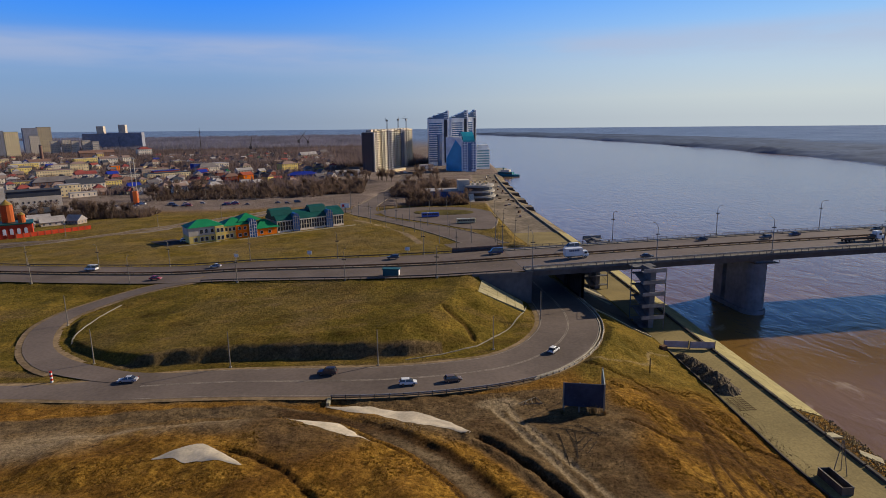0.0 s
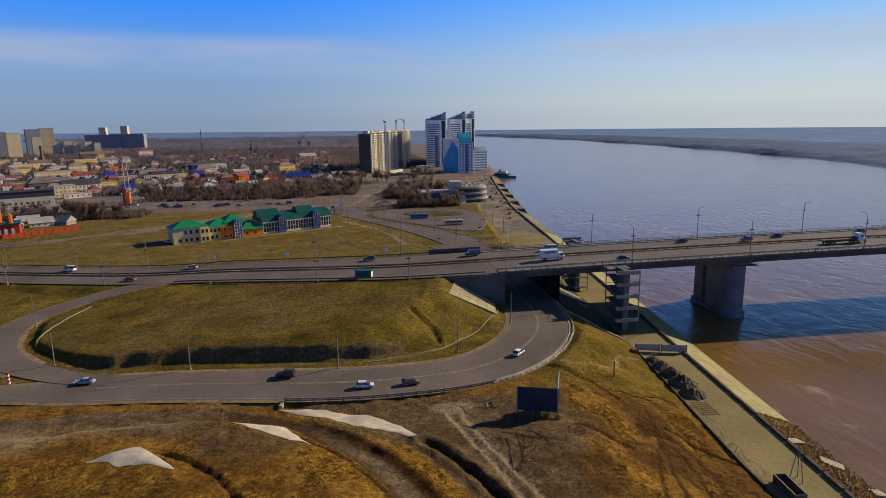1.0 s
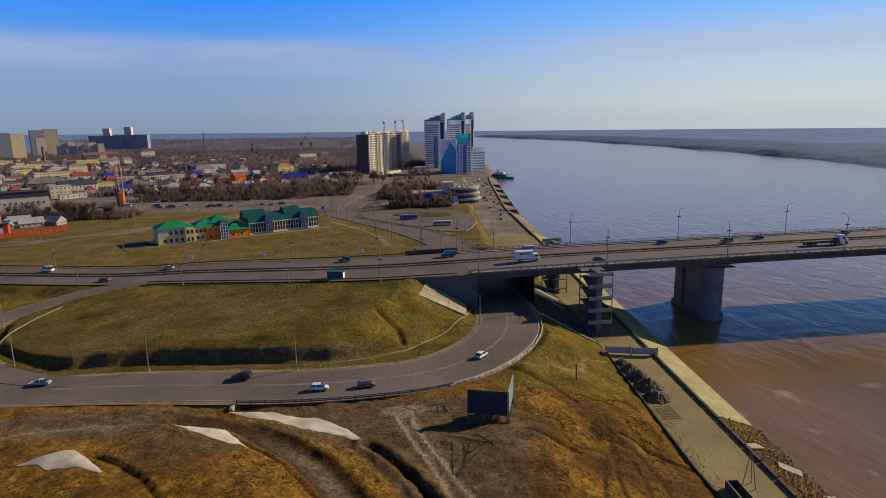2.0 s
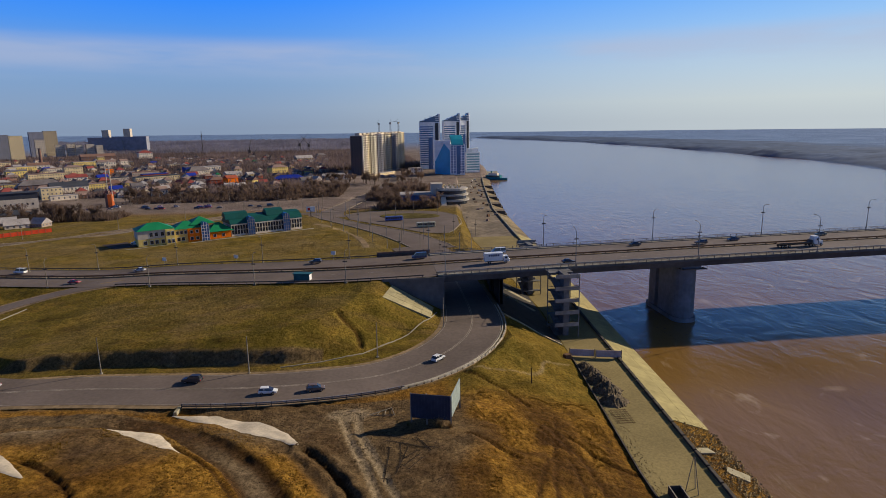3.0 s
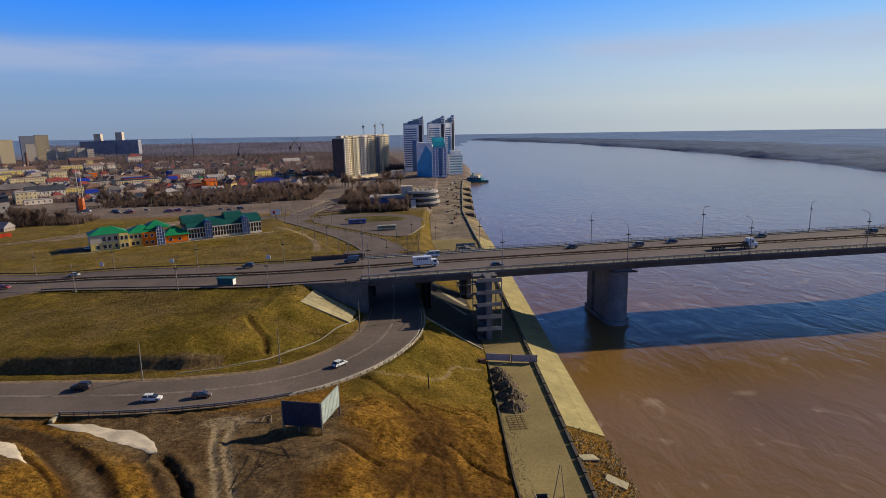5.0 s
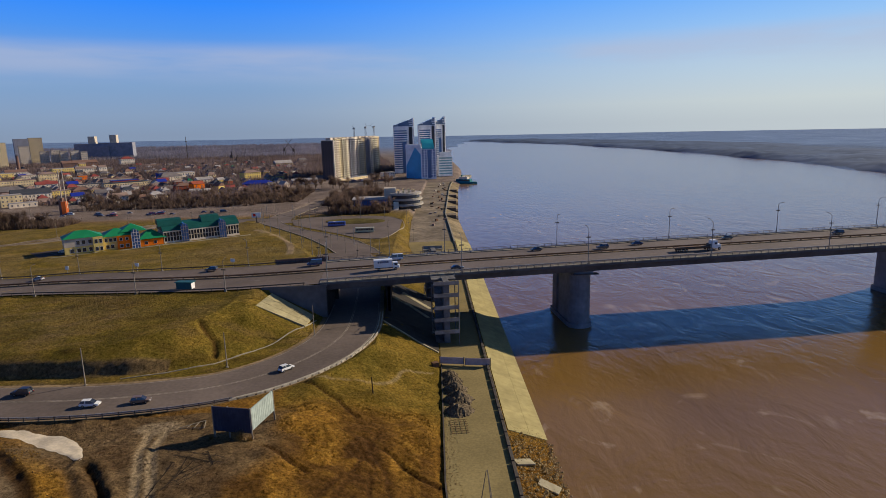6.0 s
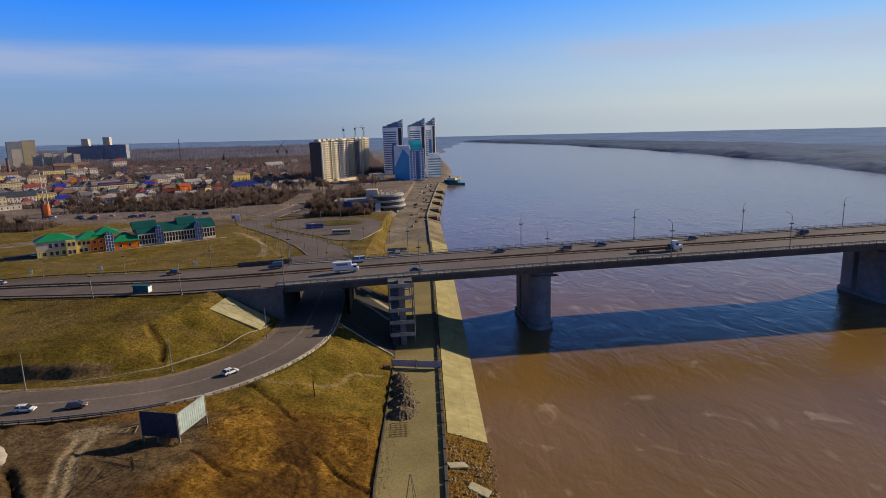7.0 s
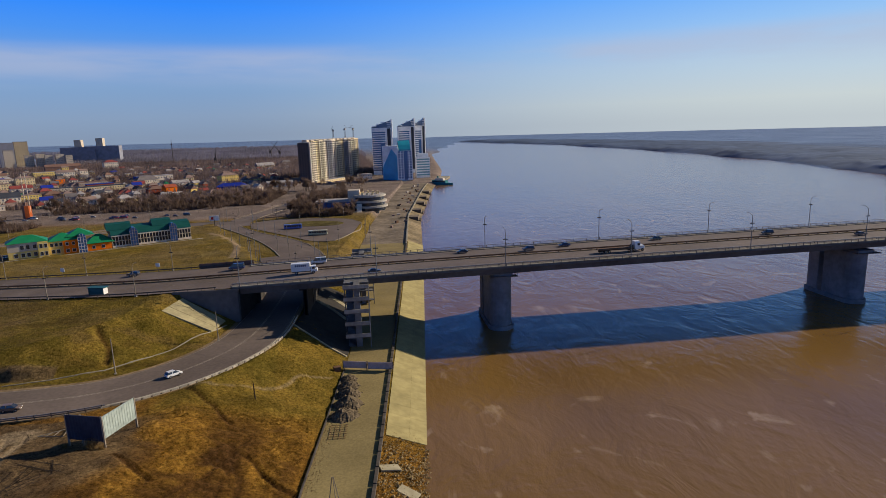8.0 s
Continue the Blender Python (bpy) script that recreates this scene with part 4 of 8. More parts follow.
def stair_tower(m):
    """Stairs from the bridge's footway down to the promenade."""
    b = thing("stair_tower", m, "grey concrete stair tower with open landings beside the bridge", "stairs", "bridge stairs")
    part("core_wall", box(bmesh.new(), -0.9, 0.9, -3.0, 3.4, 0, 19.3, 0.05), CONCRETE_STAIR, b)
    levels = [3.6, 7.4, 11.2, 15.0, 18.7]
    for i, z in enumerate(levels):
        part("landing", box(bmesh.new(), -3.9, 3.6, -4.4, -2.6, z - 0.28, z, 0.04), CONCRETE_STAIR, b)
        part("parapet", box(bmesh.new(), -3.9, 3.6, -4.5, -4.35, z - 0.1, z + 1.0), PARAPET_LIT, b)
        part("rear_landing", box(bmesh.new(), -3.9, 3.6, 2.7, 4.2, z - 2.18, z - 1.9, 0.04), CONCRETE_STAIR, b)
        for s in (-1, 1):
            low, high = (z - 3.8, z - 1.9) if s < 0 else (z - 1.9, z)
            y0, y1 = (-2.6, 2.7) if s < 0 else (2.7, -2.6)
            low = max(low, 0)
            n = 10
            x0, x1 = (-3.3, -1.1) if s < 0 else (1.1, 3.3)
            dy, dz = (y1 - y0) / n, (high - low) / n
            tops = [p for k in range(n) for p in ((y0 + k * dy, low + (k + 1) * dz), (y0 + (k + 1) * dy, low + (k + 1) * dz))]
            bm = profile_x(bmesh.new(), tops + [(y1, high - 0.45), (y0, low - 0.2)], x0, x1)
            part("flight", bm, CONCRETE_STAIR, b)
        for x in (-3.8, 3.5):
            part("railing", rod(bmesh.new(), (x, -4.3, z + 1.0), (x, 4.0, z - 0.9), 0.06, sides=5), STEEL_RAIL, b)
    for x, y in ((3.5, -4.3), (3.5, 4.0), (-3.8, 4.0)):
        part("corner_post", rod(bmesh.new(), (x, y, 0), (x, y, 19.6), 0.16, sides=6), CONCRETE_STAIR, b)
    part("top_walkway", box(bmesh.new(), -3.9, 3.6, 2.0, 7.8, 18.5, 18.8), CONCRETE_STAIR, b)
    return b


# lighter than the stairs, so the parapets read as sunlit edges
PARAPET_LIT = mat("stair parapet concrete paled as if sunlit", (0.30, 0.28, 0.25), 0.85, 0.8, 0.15, 0.2, 0.25, 0.1)
CONCRETE_STAIR = mat("grey stair concrete", (0.17, 0.165, 0.165), 0.85, 0.8, 0.15, 0.2, 0.25, 0.1)
stair_tower(pose(80.6, 176.3, 3.3, 0, 0, 3))
stair_tower(pose(79.5, 222.6, 3.3, 0, 0, 183))


# ---------- tram track and kerbs to the north ----------
TRAM = spline([(-300, 290, 8.6, 1), (-235, 303, 8.5, 1), (-190, 321, 8.4, 1), (-160, 345, 8.2, 1), (-131, 373, 7.8, 1), (-110, 396, 7.6, 1), (-92, 418, 7.4, 1), (-80, 436, 7.2, 1)])
BALLAST = mat("dusty track ballast", (0.215, 0.16, 0.10), 0.95, 1.2, 0.3, 0.15, 0.3, 0.2)


def tram_track():
    for d in (-2.6, 2.6):
        line = TRAM.copy()
        line[:, :3] = offset(TRAM, d)
        line[:, 2] = surface(line[:, 0], line[:, 1]) + 0.1
        b = thing("tram_track", Matrix.Identity(4), "tram track on a pale dusty bed across the field", "track", "tram tracks")
        part("bed", bar(line, 0, 3.6, -0.3, 0.12), BALLAST, b)
        for q in (-0.76, 0.76):
            part("rail", bar(line, q, 0.14, 0.12, 0.26), RAIL, b)
        edge = line.copy()
        part("edge_kerb", bar(edge, math.copysign(2.1, d), 0.35, -0.3, 0.28), KERB, b, "pale concrete edge kerb")


RAIL = mat("dull rail steel", (0.16, 0.12, 0.10), 0.5, 2, 0.2, 0.3, 0.2, 0)
KERB = mat("pale kerb concrete", (0.29, 0.24, 0.175), 0.9, 1.5, 0.25, 0.2, 0.25, 0)
tram_track()


def street_kerbs():
    """Pale kerbs along the streets beyond the bridge."""
    for base, lo, hi in ((LOOP, 236, 292), (LOOP, 440, 760), (AVENUE, 0, 900), (NORTH, 0, 900)):
        run = base[(base[:, 1] > lo) & (base[:, 1] < hi) & (base[:, 0] > -330)]
        for s in (-1, 1):
            if hi == 292 and s < 0:
                continue
            line = run.copy()
            line[:, :3] = offset(run, s * (run[:, 3] + 0.2))
            tagged(part("trim_street_kerb", bar(line, 0, 0.26, -0.2, 0.22), KERB), "pale worn kerb along a street", "kerb", kind="structure")


street_kerbs()

# ---------- street lamps ----------
def lamp(m, h, arm, label, group, material):
    b = thing("street_lamp", m, label, "street lamp", group)
    part("pole", rod(bmesh.new(), (0, 0, -0.4), (0, 0, h), 0.15, 0.09, 8), material, b)
    part("footing", box(bmesh.new(), -0.3, 0.3, -0.3, 0.3, -0.5, 0.25, 0.05), CONCRETE, b)
    if arm:
        bm = bmesh.new()
        rod(bm, (0, 0, h), (0, arm * 0.45, h + 0.75), 0.07, 0.06, 6)
        rod(bm, (0, arm * 0.45, h + 0.75), (0, arm, h + 0.95), 0.06, 0.05, 6)
        part("arm", bm, material, b)
        part("lantern", box(bmesh.new(), -0.18, 0.18, arm - 0.1, arm + 0.7, h + 0.88, h + 1.02, 0.05), STEEL_DARK, b)
        part("bracket", box(bmesh.new(), -0.75, 0.75, -0.12, 0.12, h - 2.6, h - 2.3), STEEL_DARK, b)
    return b


lamps_bridge = None
for s, xs in ((-1, (44.7, 86.6, 128, 170.4, 213, 256, 299, 342, 385)), (1, (41, 83.5, 125.8, 170, 214.5, 257.5, 301, 344, 388))):
    for x in xs:
        i = np.argmin(abs(MAIN[:, 0] - x))
        y = np.interp(x, MAIN[:, 0], MAIN[:, 1]) + s * 15.7
        m = pose(x, y, np.interp(x, MAIN[:, 0], MAIN[:, 2]) + 0.2, 0, 0, slope_deg + (0 if s < 0 else 180))
        if lamps_bridge is None:
            lamps_bridge = lamp(m, 11.2, 2.4, "grey steel street lamp with a curved arm on the bridge footway", "bridge lamps", POLE_GREY)
        else:
            copy_thing(lamps_bridge, m)
post_a = lamp(pose(-38.9, 137, 12.3), 8.9, 0, "pale concrete lamp post without a lantern beside the loop road", "loop road posts", POLE)
for x, y in ((-4, 132.4), (24.8, 141.0), (42.6, 163.3), (-72.7, 143.4), (-93.2, 172.9)):
    copy_thing(post_a, pose(x, y, ground_z(x, y), 0, random.uniform(-0.8, 0.8), random.uniform(0, 90)))
post_b = lamp(pose(-90.6, 209.5, 15), 9.0, 1.1, "slim concrete lamp post with a short arm beside the highway", "highway lamps", POLE)
for x, y in ((-51, 196.5), (-15, 187), (14, 181.2), (-130, 222), (-172, 234)):
    copy_thing(post_b, pose(x, y, ground_z(x, y) + 0.3, 0, 0, -18))
for x, y in ((-114.5, 240), (-86, 235.5), (-54, 230), (-20, 221), (12, 217.5), (-148, 252)):
    copy_thing(post_b, pose(x, y, ground_z(x, y) + 0.3, 0, 0, 165))
for x, y in ((13.4, 330), (31, 308), (40, 290), (4, 372), (39.5, 412), (71, 400), (56, 411), (-14, 398), (72, 372), (30, 268), (48, 262), (-40, 437), (-80, 430), (-110, 400), (-140, 372),
             (-180, 345), (-70, 500), (-110, 503), (-150, 505), (-190, 505), (-230, 500), (-30, 470), (60, 330), (74, 345), (27, 405), (5, 440), (-4, 470)):
    copy_thing(post_b, pose(x, y, ground_z(x, y), 0, random.uniform(-0.7, 0.7), random.uniform(0, 360)))


pole_s = lamp(pose(62, 262, ground_z(62, 262)), 10.5, 0, "slim grey trolley-wire pole beside the street", "street poles", POLE_GREY)
for side in (-1, 1):
    run = LOOP[(LOOP[:, 1] > 262) & (LOOP[:, 1] < 440)]
    for x, y, z, hw, a in along(run, 21.0, 6.0 + 5 * side):
        px, py = x - math.sin(a) * side * (hw + 1.4), y + math.cos(a) * side * (hw + 1.4)
        copy_thing(pole_s, pose(px, py, ground_z(px, py), 0, random.uniform(-1, 1), 0))


# ---------- loop road edge ----------
def loop_rail():
    b = thing("guard_rail", Matrix.Identity(4), "weathered steel guard rail round the outer edge of the loop road", "guard rail")
    sel = LOOP[(LOOP[:, 0] > -13) & (LOOP[:, 1] < 186)]
    edge = sel.copy()
    edge[:, :3] = offset(sel, -(sel[:, 3] + 0.9))
    bend = edge[:, 0] > 33
    part("beam", bar(edge[~bend], 0, 0.14, 0.55, 0.85), STEEL, b)
    part("low_beam", bar(edge[~bend], 0, 0.12, 0.2, 0.4), STEEL_DARK, b)
    posts(b, edge[~bend], 0, 3.0, (0.18, 0.18), -0.3, 0.85, STEEL_DARK, 400, "post")
    part("end_block", box(bmesh.new(), edge[0][0] - 0.9, edge[0][0] - 0.1, edge[0][1] - 2.4, edge[0][1] + 0.3, 12.2, 12.95, 0.1), CONCRETE_PALE, b, "whitewashed concrete end block")
    # low parapet blocks round the bend, with a kerb at the asphalt's edge
    run = edge[np.argmax(bend) - 1:]
    me = bpy.data.meshes.new("parapet_block")
    bm = boxed(-0.8, 0.8, -0.14, 0.14, 0.0, 0.52, bevel=0.05)
    bm.to_mesh(me)
    bm.free()
    me.materials.append(CONCRETE_BLOCK)
    for i, (x, y, z, hw, a) in enumerate(along(run, 2.0)):
        ob = new("parapet_block", me)
        ob.parent = b
        ob.matrix_basis = pose(x, y, z - 0.05, 0, 0, math.degrees(a))
    part("parapet_base", bar(run, 0, 0.16, -0.2, 0.2), STEEL_DARK, b)
    lip = sel[np.argmax(bend) - 1:].copy()
    lip[:, :3] = offset(lip, -(lip[:, 3] + 0.05))
    part("kerb", bar(lip, 0, 0.28, -0.1, 0.2), CONCRETE_BLOCK, b)


CONCRETE_BLOCK = mat("whitewashed worn concrete", (0.40, 0.36, 0.29), 0.85, 2.0, 0.25, 0.3, 0.25, 0.1, spread=0.2)
loop_rail()


def gutter():
    foot = spline([(41.4, 176.0, 0, 0), (38.4, 167.5, 0, 0), (35, 161.6, 0, 0), (31.2, 155.6, 0, 0), (21, 143.6, 0, 0), (11.2, 137.6, 0, 0), (2, 134.8, 0, 0)])
    rim = spline([(-84.6, 157, 0, 0), (-85.6, 161, 0, 0), (-86, 165, 0, 0), (-85.8, 170.3, 0, 0), (-84.8, 179.9, 0, 0), (-83.4, 186, 0, 0)])
    for line, side, a, c, name in ((foot, 1, -0.12, 0.12, "gutter"), (rim, 1, -0.15, 0.15, "gutter")):
        fine = np.array([k[:4] for k in along(line, 0.9)])
        line, hw = fine, fine[:, 3]
        p, q = offset(line, side * (hw + a)), offset(line, side * (hw + c))
        bm = bmesh.new()
        rows = []
        for i in range(len(line)):
            z = max(ground_z(*p[i][:2]), ground_z(*q[i][:2])) + 0.16
            rows.append([bm.verts.new((p[i][0], p[i][1], z - 0.5)), bm.verts.new((p[i][0], p[i][1], z)), bm.verts.new((q[i][0], q[i][1], z)), bm.verts.new((q[i][0], q[i][1], z - 0.5))])
        for r0, r1 in zip(rows[:-1], rows[1:]):
            for j in range(3):
                bm.faces.new((r0[j], r0[j + 1], r1[j + 1], r1[j]))
        bmesh.ops.recalc_face_normals(bm, faces=bm.faces)
        tagged(part(name, bm, CONCRETE), "pale concrete gutter along the foot of the grass mound", "gutter", kind="structure")


gutter()


def draped(name, outline, material, label, category, lift=0.06, steps=8, kind="", grid=None):
    """A four-cornered patch laid on the ground; the corners go round."""
    p = [np.array(c, float) for c in outline]
    nu, nv = grid or (steps, steps)
    v, f = [], []
    for j in range(nv + 1):
        for i in range(nu + 1):
            s, t = i / nu, j / nv
            q = (1 - s) * (1 - t) * p[0] + s * (1 - t) * p[1] + s * t * p[2] + (1 - s) * t * p[3]
            v.append(q)
    v = np.array(v)
    z = surface(v[:, 0], v[:, 1]) + lift
    for j in range(nv):
        for i in range(nu):
            k = j * (nu + 1) + i
            f.append((k, k + 1, k + nu + 2, k + nu + 1))
    return tagged(sheet(name, np.column_stack([v, z]), f, material), label, category, kind=kind)


def revetment():
    b = thing("slope_paving", Matrix.Identity(4), "pale concrete slabs paving the mound's corner beside the abutment", "paving")
    c = [np.array(p) for p in ((25.3, 170.3, 18.7), (28.0, 180.0, 19.6), (40.6, 178.0, 12.5), (39.2, 168.6, 12.4))]
    n = 5

    def at(s, t):
        return (1 - s) * (1 - t) * c[0] + s * (1 - t) * c[3] + s * t * c[2] + (1 - s) * t * c[1]
    for i in range(n):
        for j in range(3):
            q = [at(i / n + 0.004, j / 3 + 0.006), at((i + 1) / n - 0.004, j / 3 + 0.006), at((i + 1) / n - 0.004, (j + 1) / 3 - 0.006), at(i / n + 0.004, (j + 1) / 3 - 0.006)]
            bm = bmesh.new()
            lo = [bm.verts.new((k[0], k[1], k[2] - 0.5)) for k in q]
            hi = [bm.verts.new(tuple(k)) for k in q]
            bm.faces.new(hi)
            for k in range(4):
                bm.faces.new((lo[k], lo[(k + 1) % 4], hi[(k + 1) % 4], hi[k]))
            bmesh.ops.recalc_face_normals(bm, faces=bm.faces)
            part("slab", bm, CONCRETE_SLAB, b)


CONCRETE_SLAB = mat("sunlit slab concrete", (0.36, 0.31, 0.175), 0.88, 0.8, 0.14, 0.15, 0.22, 0.1, spread=0.08)
revetment()
# the bridge's shade on this slope is put into the base colour
CONCRETE_SHADED = mat("slope concrete darkened for shade", (0.05, 0.045, 0.04), 0.9, 0.6, 0.15, 0.1, 0.25, 0.1)
draped("underpass_slope", [(61.2, 175.2), (77.8, 165.5), (78.4, 226), (63.9, 226)], CONCRETE_SHADED, "concrete slope under the bridge with shade in its colour", "slope", 0.1, kind="structure", grid=(10, 30))


def slope_kerb(name, pts, w, label):
    b = thing(name, Matrix.Identity(4), label, "kerb")
    for (xa, ya), (xc, yc) in zip(pts[:-1], pts[1:]):
        n = 4
        for i in range(n):
            x0, y0 = xa + (xc - xa) * i / n, ya + (yc - ya) * i / n
            x1, y1 = xa + (xc - xa) * (i + 0.94) / n, ya + (yc - ya) * (i + 0.94) / n
            bm = bmesh.new()
            d = Vector((x1 - x0, y1 - y0)).normalized()
            nx_, ny_ = -d.y * w / 2, d.x * w / 2
            q = [(x0 - nx_, y0 - ny_), (x1 - nx_, y1 - ny_), (x1 + nx_, y1 + ny_), (x0 + nx_, y0 + ny_)]
            z = [ground_z(x0, y0), ground_z(x1, y1), ground_z(x1, y1), ground_z(x0, y0)]
            lo = [bm.verts.new((*k, h - 0.4)) for k, h in zip(q, z)]
            hi = [bm.verts.new((*k, h + 0.35)) for k, h in zip(q, z)]
            bm.faces.new(hi)
            for k in range(4):
                bm.faces.new((lo[k], lo[(k + 1) % 4], hi[(k + 1) % 4], hi[k]))
            bmesh.ops.recalc_face_normals(bm, faces=bm.faces)
            part("kerb_stone", bm, CONCRETE_PALE, b)


slope_kerb("slope_kerb", [(61.0, 175.4), (67, 171.2), (77.6, 165.0)], 0.5, "pale stepped kerb down the slope beside the bridge")
# the next two are patches of sunlight built as pale strips, not kerbs
slope_kerb("slope_kerb", [(64, 206), (69.5, 202), (76, 195)], 1.2, "pale strip standing in for sunlit slope paving under the bridge")
slope_kerb("slope_kerb", [(67.5, 216), (72, 212), (77, 207)], 1.4, "pale strip standing in for sunlit slope paving behind the bridge")


# ---------- embankment ----------
def strip(name, y0, y1, left, right, z, m, label, kind="structure", step=6.0):
    v, f = [], []
    for i, y in enumerate(np.arange(y0, y1 + step, step)):
        v += [(left(y), y, z(y) if callable(z) else z), (right(y), y, z(y) if callable(z) else z)]
        if i:
            f.append((2 * i - 2, 2 * i - 1, 2 * i + 1, 2 * i))
    return tagged(sheet(name, v, f, m), label, "promenade", kind=kind)


PROM = mat("dusty promenade concrete", (0.265, 0.205, 0.088), 0.9, 2.2, 0.16, 0.07, 0.22, 0.15)
strip("pavement_promenade", 40, 340, lambda y: quay(y) + 0.2, lambda y: bank(y) - 9.3, 3.37, PROM, "dusty pale concrete promenade beside the river")
QUAY = mat("worn grey quay concrete", (0.22, 0.175, 0.125), 0.9, 0.4, 0.3, 0.06, 0.4, 0.2)
strip("pavement_quay", 340, 720, lambda y: quay(y) + 0.2, lambda y: bank(y) - 9.3, 3.37, QUAY, "worn grey concrete quay below the terminal")


def river_wall():
    b = thing("river_wall", Matrix.Identity(4), "low dark concrete wall along the promenade's river edge", "wall")
    y = 44.0
    while y < 330:
        step = 5.6
        xa, xc = float(bank(y)) - 9.4, float(bank(y + step)) - 9.4
        a = math.degrees(math.atan2(xc - xa, step))
        ob = part("wall_block", boxed(-0.35, 0.35, 0, step - 0.35, 0.0, 0.6, bevel=0.05), CONCRETE_DARK, b)
        ob.matrix_basis = pose(xa, y, 3.3, 0, 0, -a)
        y += step
    step = 8.0
    while y < 715:
        xa, xc = float(bank(y)) - 9.4, float(bank(y + step)) - 9.4
        ob = part("wall_block", boxed(-0.4, 0.4, 0, step - 0.2, 0.0, 0.9), CONCRETE, b)
        ob.matrix_basis = pose(xa, y, 3.3, 0, 0, -math.degrees(math.atan2(xc - xa, step)))
        y += step


CONCRETE_DARK = mat("dark brown-grey concrete", (0.10, 0.085, 0.07), 0.9, 0.8, 0.2, 0.2, 0.3, 0.1)
river_wall()


def river_slabs():
    b = thing("bank_paving", Matrix.Identity(4), "pale yellowish concrete slabs sloping into the river", "paving")
    slab = 5.2
    y = 119.0
    while y < 345:
        for j in range(2):
            x0, x1 = float(bank(y)) - 8.6 + j * 4.9, float(bank(y)) - 8.6 + (j + 1) * 4.9
            skew = float(bank(y + slab)) - float(bank(y))
            z0, z1 = 3.0 - j * 1.75, 3.0 - (j + 1) * 1.75
            bm = bmesh.new()
            g = 0.014
            for dz in (0.0, -0.4):
                for px, pz, py in ((x0 + g, z0, y + g), (x1 - g, z1, y + g), (x1 - g + skew, z1, y + slab - g), (x0 + g + skew, z0, y + slab - g)):
                    bm.verts.new((px, py, pz + dz + 0.12))
            bm.verts.ensure_lookup_table()
            vs = bm.verts
            bm.faces.new([vs[k] for k in range(4)])
            for k in range(4):
                bm.faces.new((vs[k], vs[4 + k], vs[4 + (k + 1) % 4], vs[(k + 1) % 4]))
            bmesh.ops.recalc_face_normals(bm, faces=bm.faces)
            part("slab", bm, CONCRETE_BANK, b)
        y += slab


CONCRETE_BANK = mat("yellowish bank concrete", (0.36, 0.30, 0.135), 0.9, 0.6, 0.12, 0.2, 0.15, 0.1, spread=0.05)
river_slabs()


def rock(r, seed):
    bm = bmesh.new()
    bmesh.ops.create_icosphere(bm, subdivisions=1, radius=r)
    rng = random.Random(seed)
    for v in bm.verts:
        v.co *= rng.uniform(0.65, 1.2)
        v.co.z *= 0.7
    return bm


RUBBLE = mat("brown-grey rubble", (0.30, 0.215, 0.10), 1.0, 1.5, 0.3, 0.3, 0.35, 0.1, spec=0.02)
DRY_GRASS = mat("dry grass stalks", (0.26, 0.165, 0.06), 1.0, 2, 0.4, 0.2, 0.4, 0)


def rubble():
    rng = np.random.default_rng(4)
    y = rng.uniform(45, 121, 3600)
    y = y[(y < 110) | (rng.random(3600) > (y - 110) / 11)]
    s = rng.random(len(y))
    x = bank(y) - 8.8 + 9.5 * s
    z = 3.2 - 0.36 * 9.3 * s
    # loose stones along the promenade's inner kerb
    y2 = rng.uniform(84, 128, 700)
    x2 = quay(y2) + 0.4 + 3.2 * rng.random(700) ** 2
    x, y, z = np.r_[x, x2], np.r_[y, y2], np.r_[z, np.full(700, 3.28)]
    n = len(y)
    r = rng.choice([0.1, 0.13, 0.17, 0.22, 0.34], n)
    r[-700:] *= 0.5
    ring = np.array([(1, 0, 0), (0.2, 1, 0.1), (-1, 0.2, 0), (-0.1, -1, 0.1), (0.1, 0.1, 0.8), (0, 0, -0.5)])
    turn = rng.uniform(0, 6.28, n)
    p = ring[None] * rng.uniform(0.7, 1.25, (n, 6, 1)) * r[:, None, None]
    v = np.stack([x[:, None] + p[..., 0] * np.cos(turn)[:, None] - p[..., 1] * np.sin(turn)[:, None], y[:, None] + p[..., 0] * np.sin(turn)[:, None] + p[..., 1] * np.cos(turn)[:, None], z[:, None] + 0.1 + p[..., 2]], -1)
    tri = np.array([(0, 1, 4), (1, 2, 4), (2, 3, 4), (3, 0, 4), (1, 0, 5), (2, 1, 5), (3, 2, 5), (0, 3, 5)])
    f = (np.arange(n)[:, None, None] * 6 + tri[None]).reshape(-1, 3)
    tagged(sheet("rubble", v.reshape(-1, 3), f, RUBBLE), "grey broken stones on the eroded river bank", "rubble", kind="stuff")
    for x, y, a in ((90.5, 106.5, 20), (94, 100, -30), (97.5, 92, 10)):
        ob = part("broken_slab", boxed(-2.1, 2.1, -1.1, 1.1, 0, 0.35, bevel=0.05), CONCRETE_PALE)
        ob.matrix_basis = pose(x, y, 3.45 - 0.36 * max(x - float(bank(y)) + 9.5, 0), 0, 14, a)
        tagged(ob, "pale broken concrete slab lying on the bank's rubble", "slab", "broken slabs")


rubble()


def promenade_kerb():
    """A dark low kerb between the slope's foot and the promenade."""
    bm = bmesh.new()
    ys = np.arange(60, 157, 4.0)
    rows = []
    for y in ys:
        x = float(quay(y)) + 0.15
        rows.append([bm.verts.new((x + dx, y, z)) for dx, z in ((-0.16, 3.0), (-0.16, 3.72), (0.16, 3.72), (0.16, 3.0))])
    for a, c in zip(rows[:-1], rows[1:]):
        for j in range(3):
            bm.faces.new((a[j], a[j + 1], c[j + 1], c[j]))
    bm.faces.new(rows[0]), bm.faces.new(rows[-1][::-1])
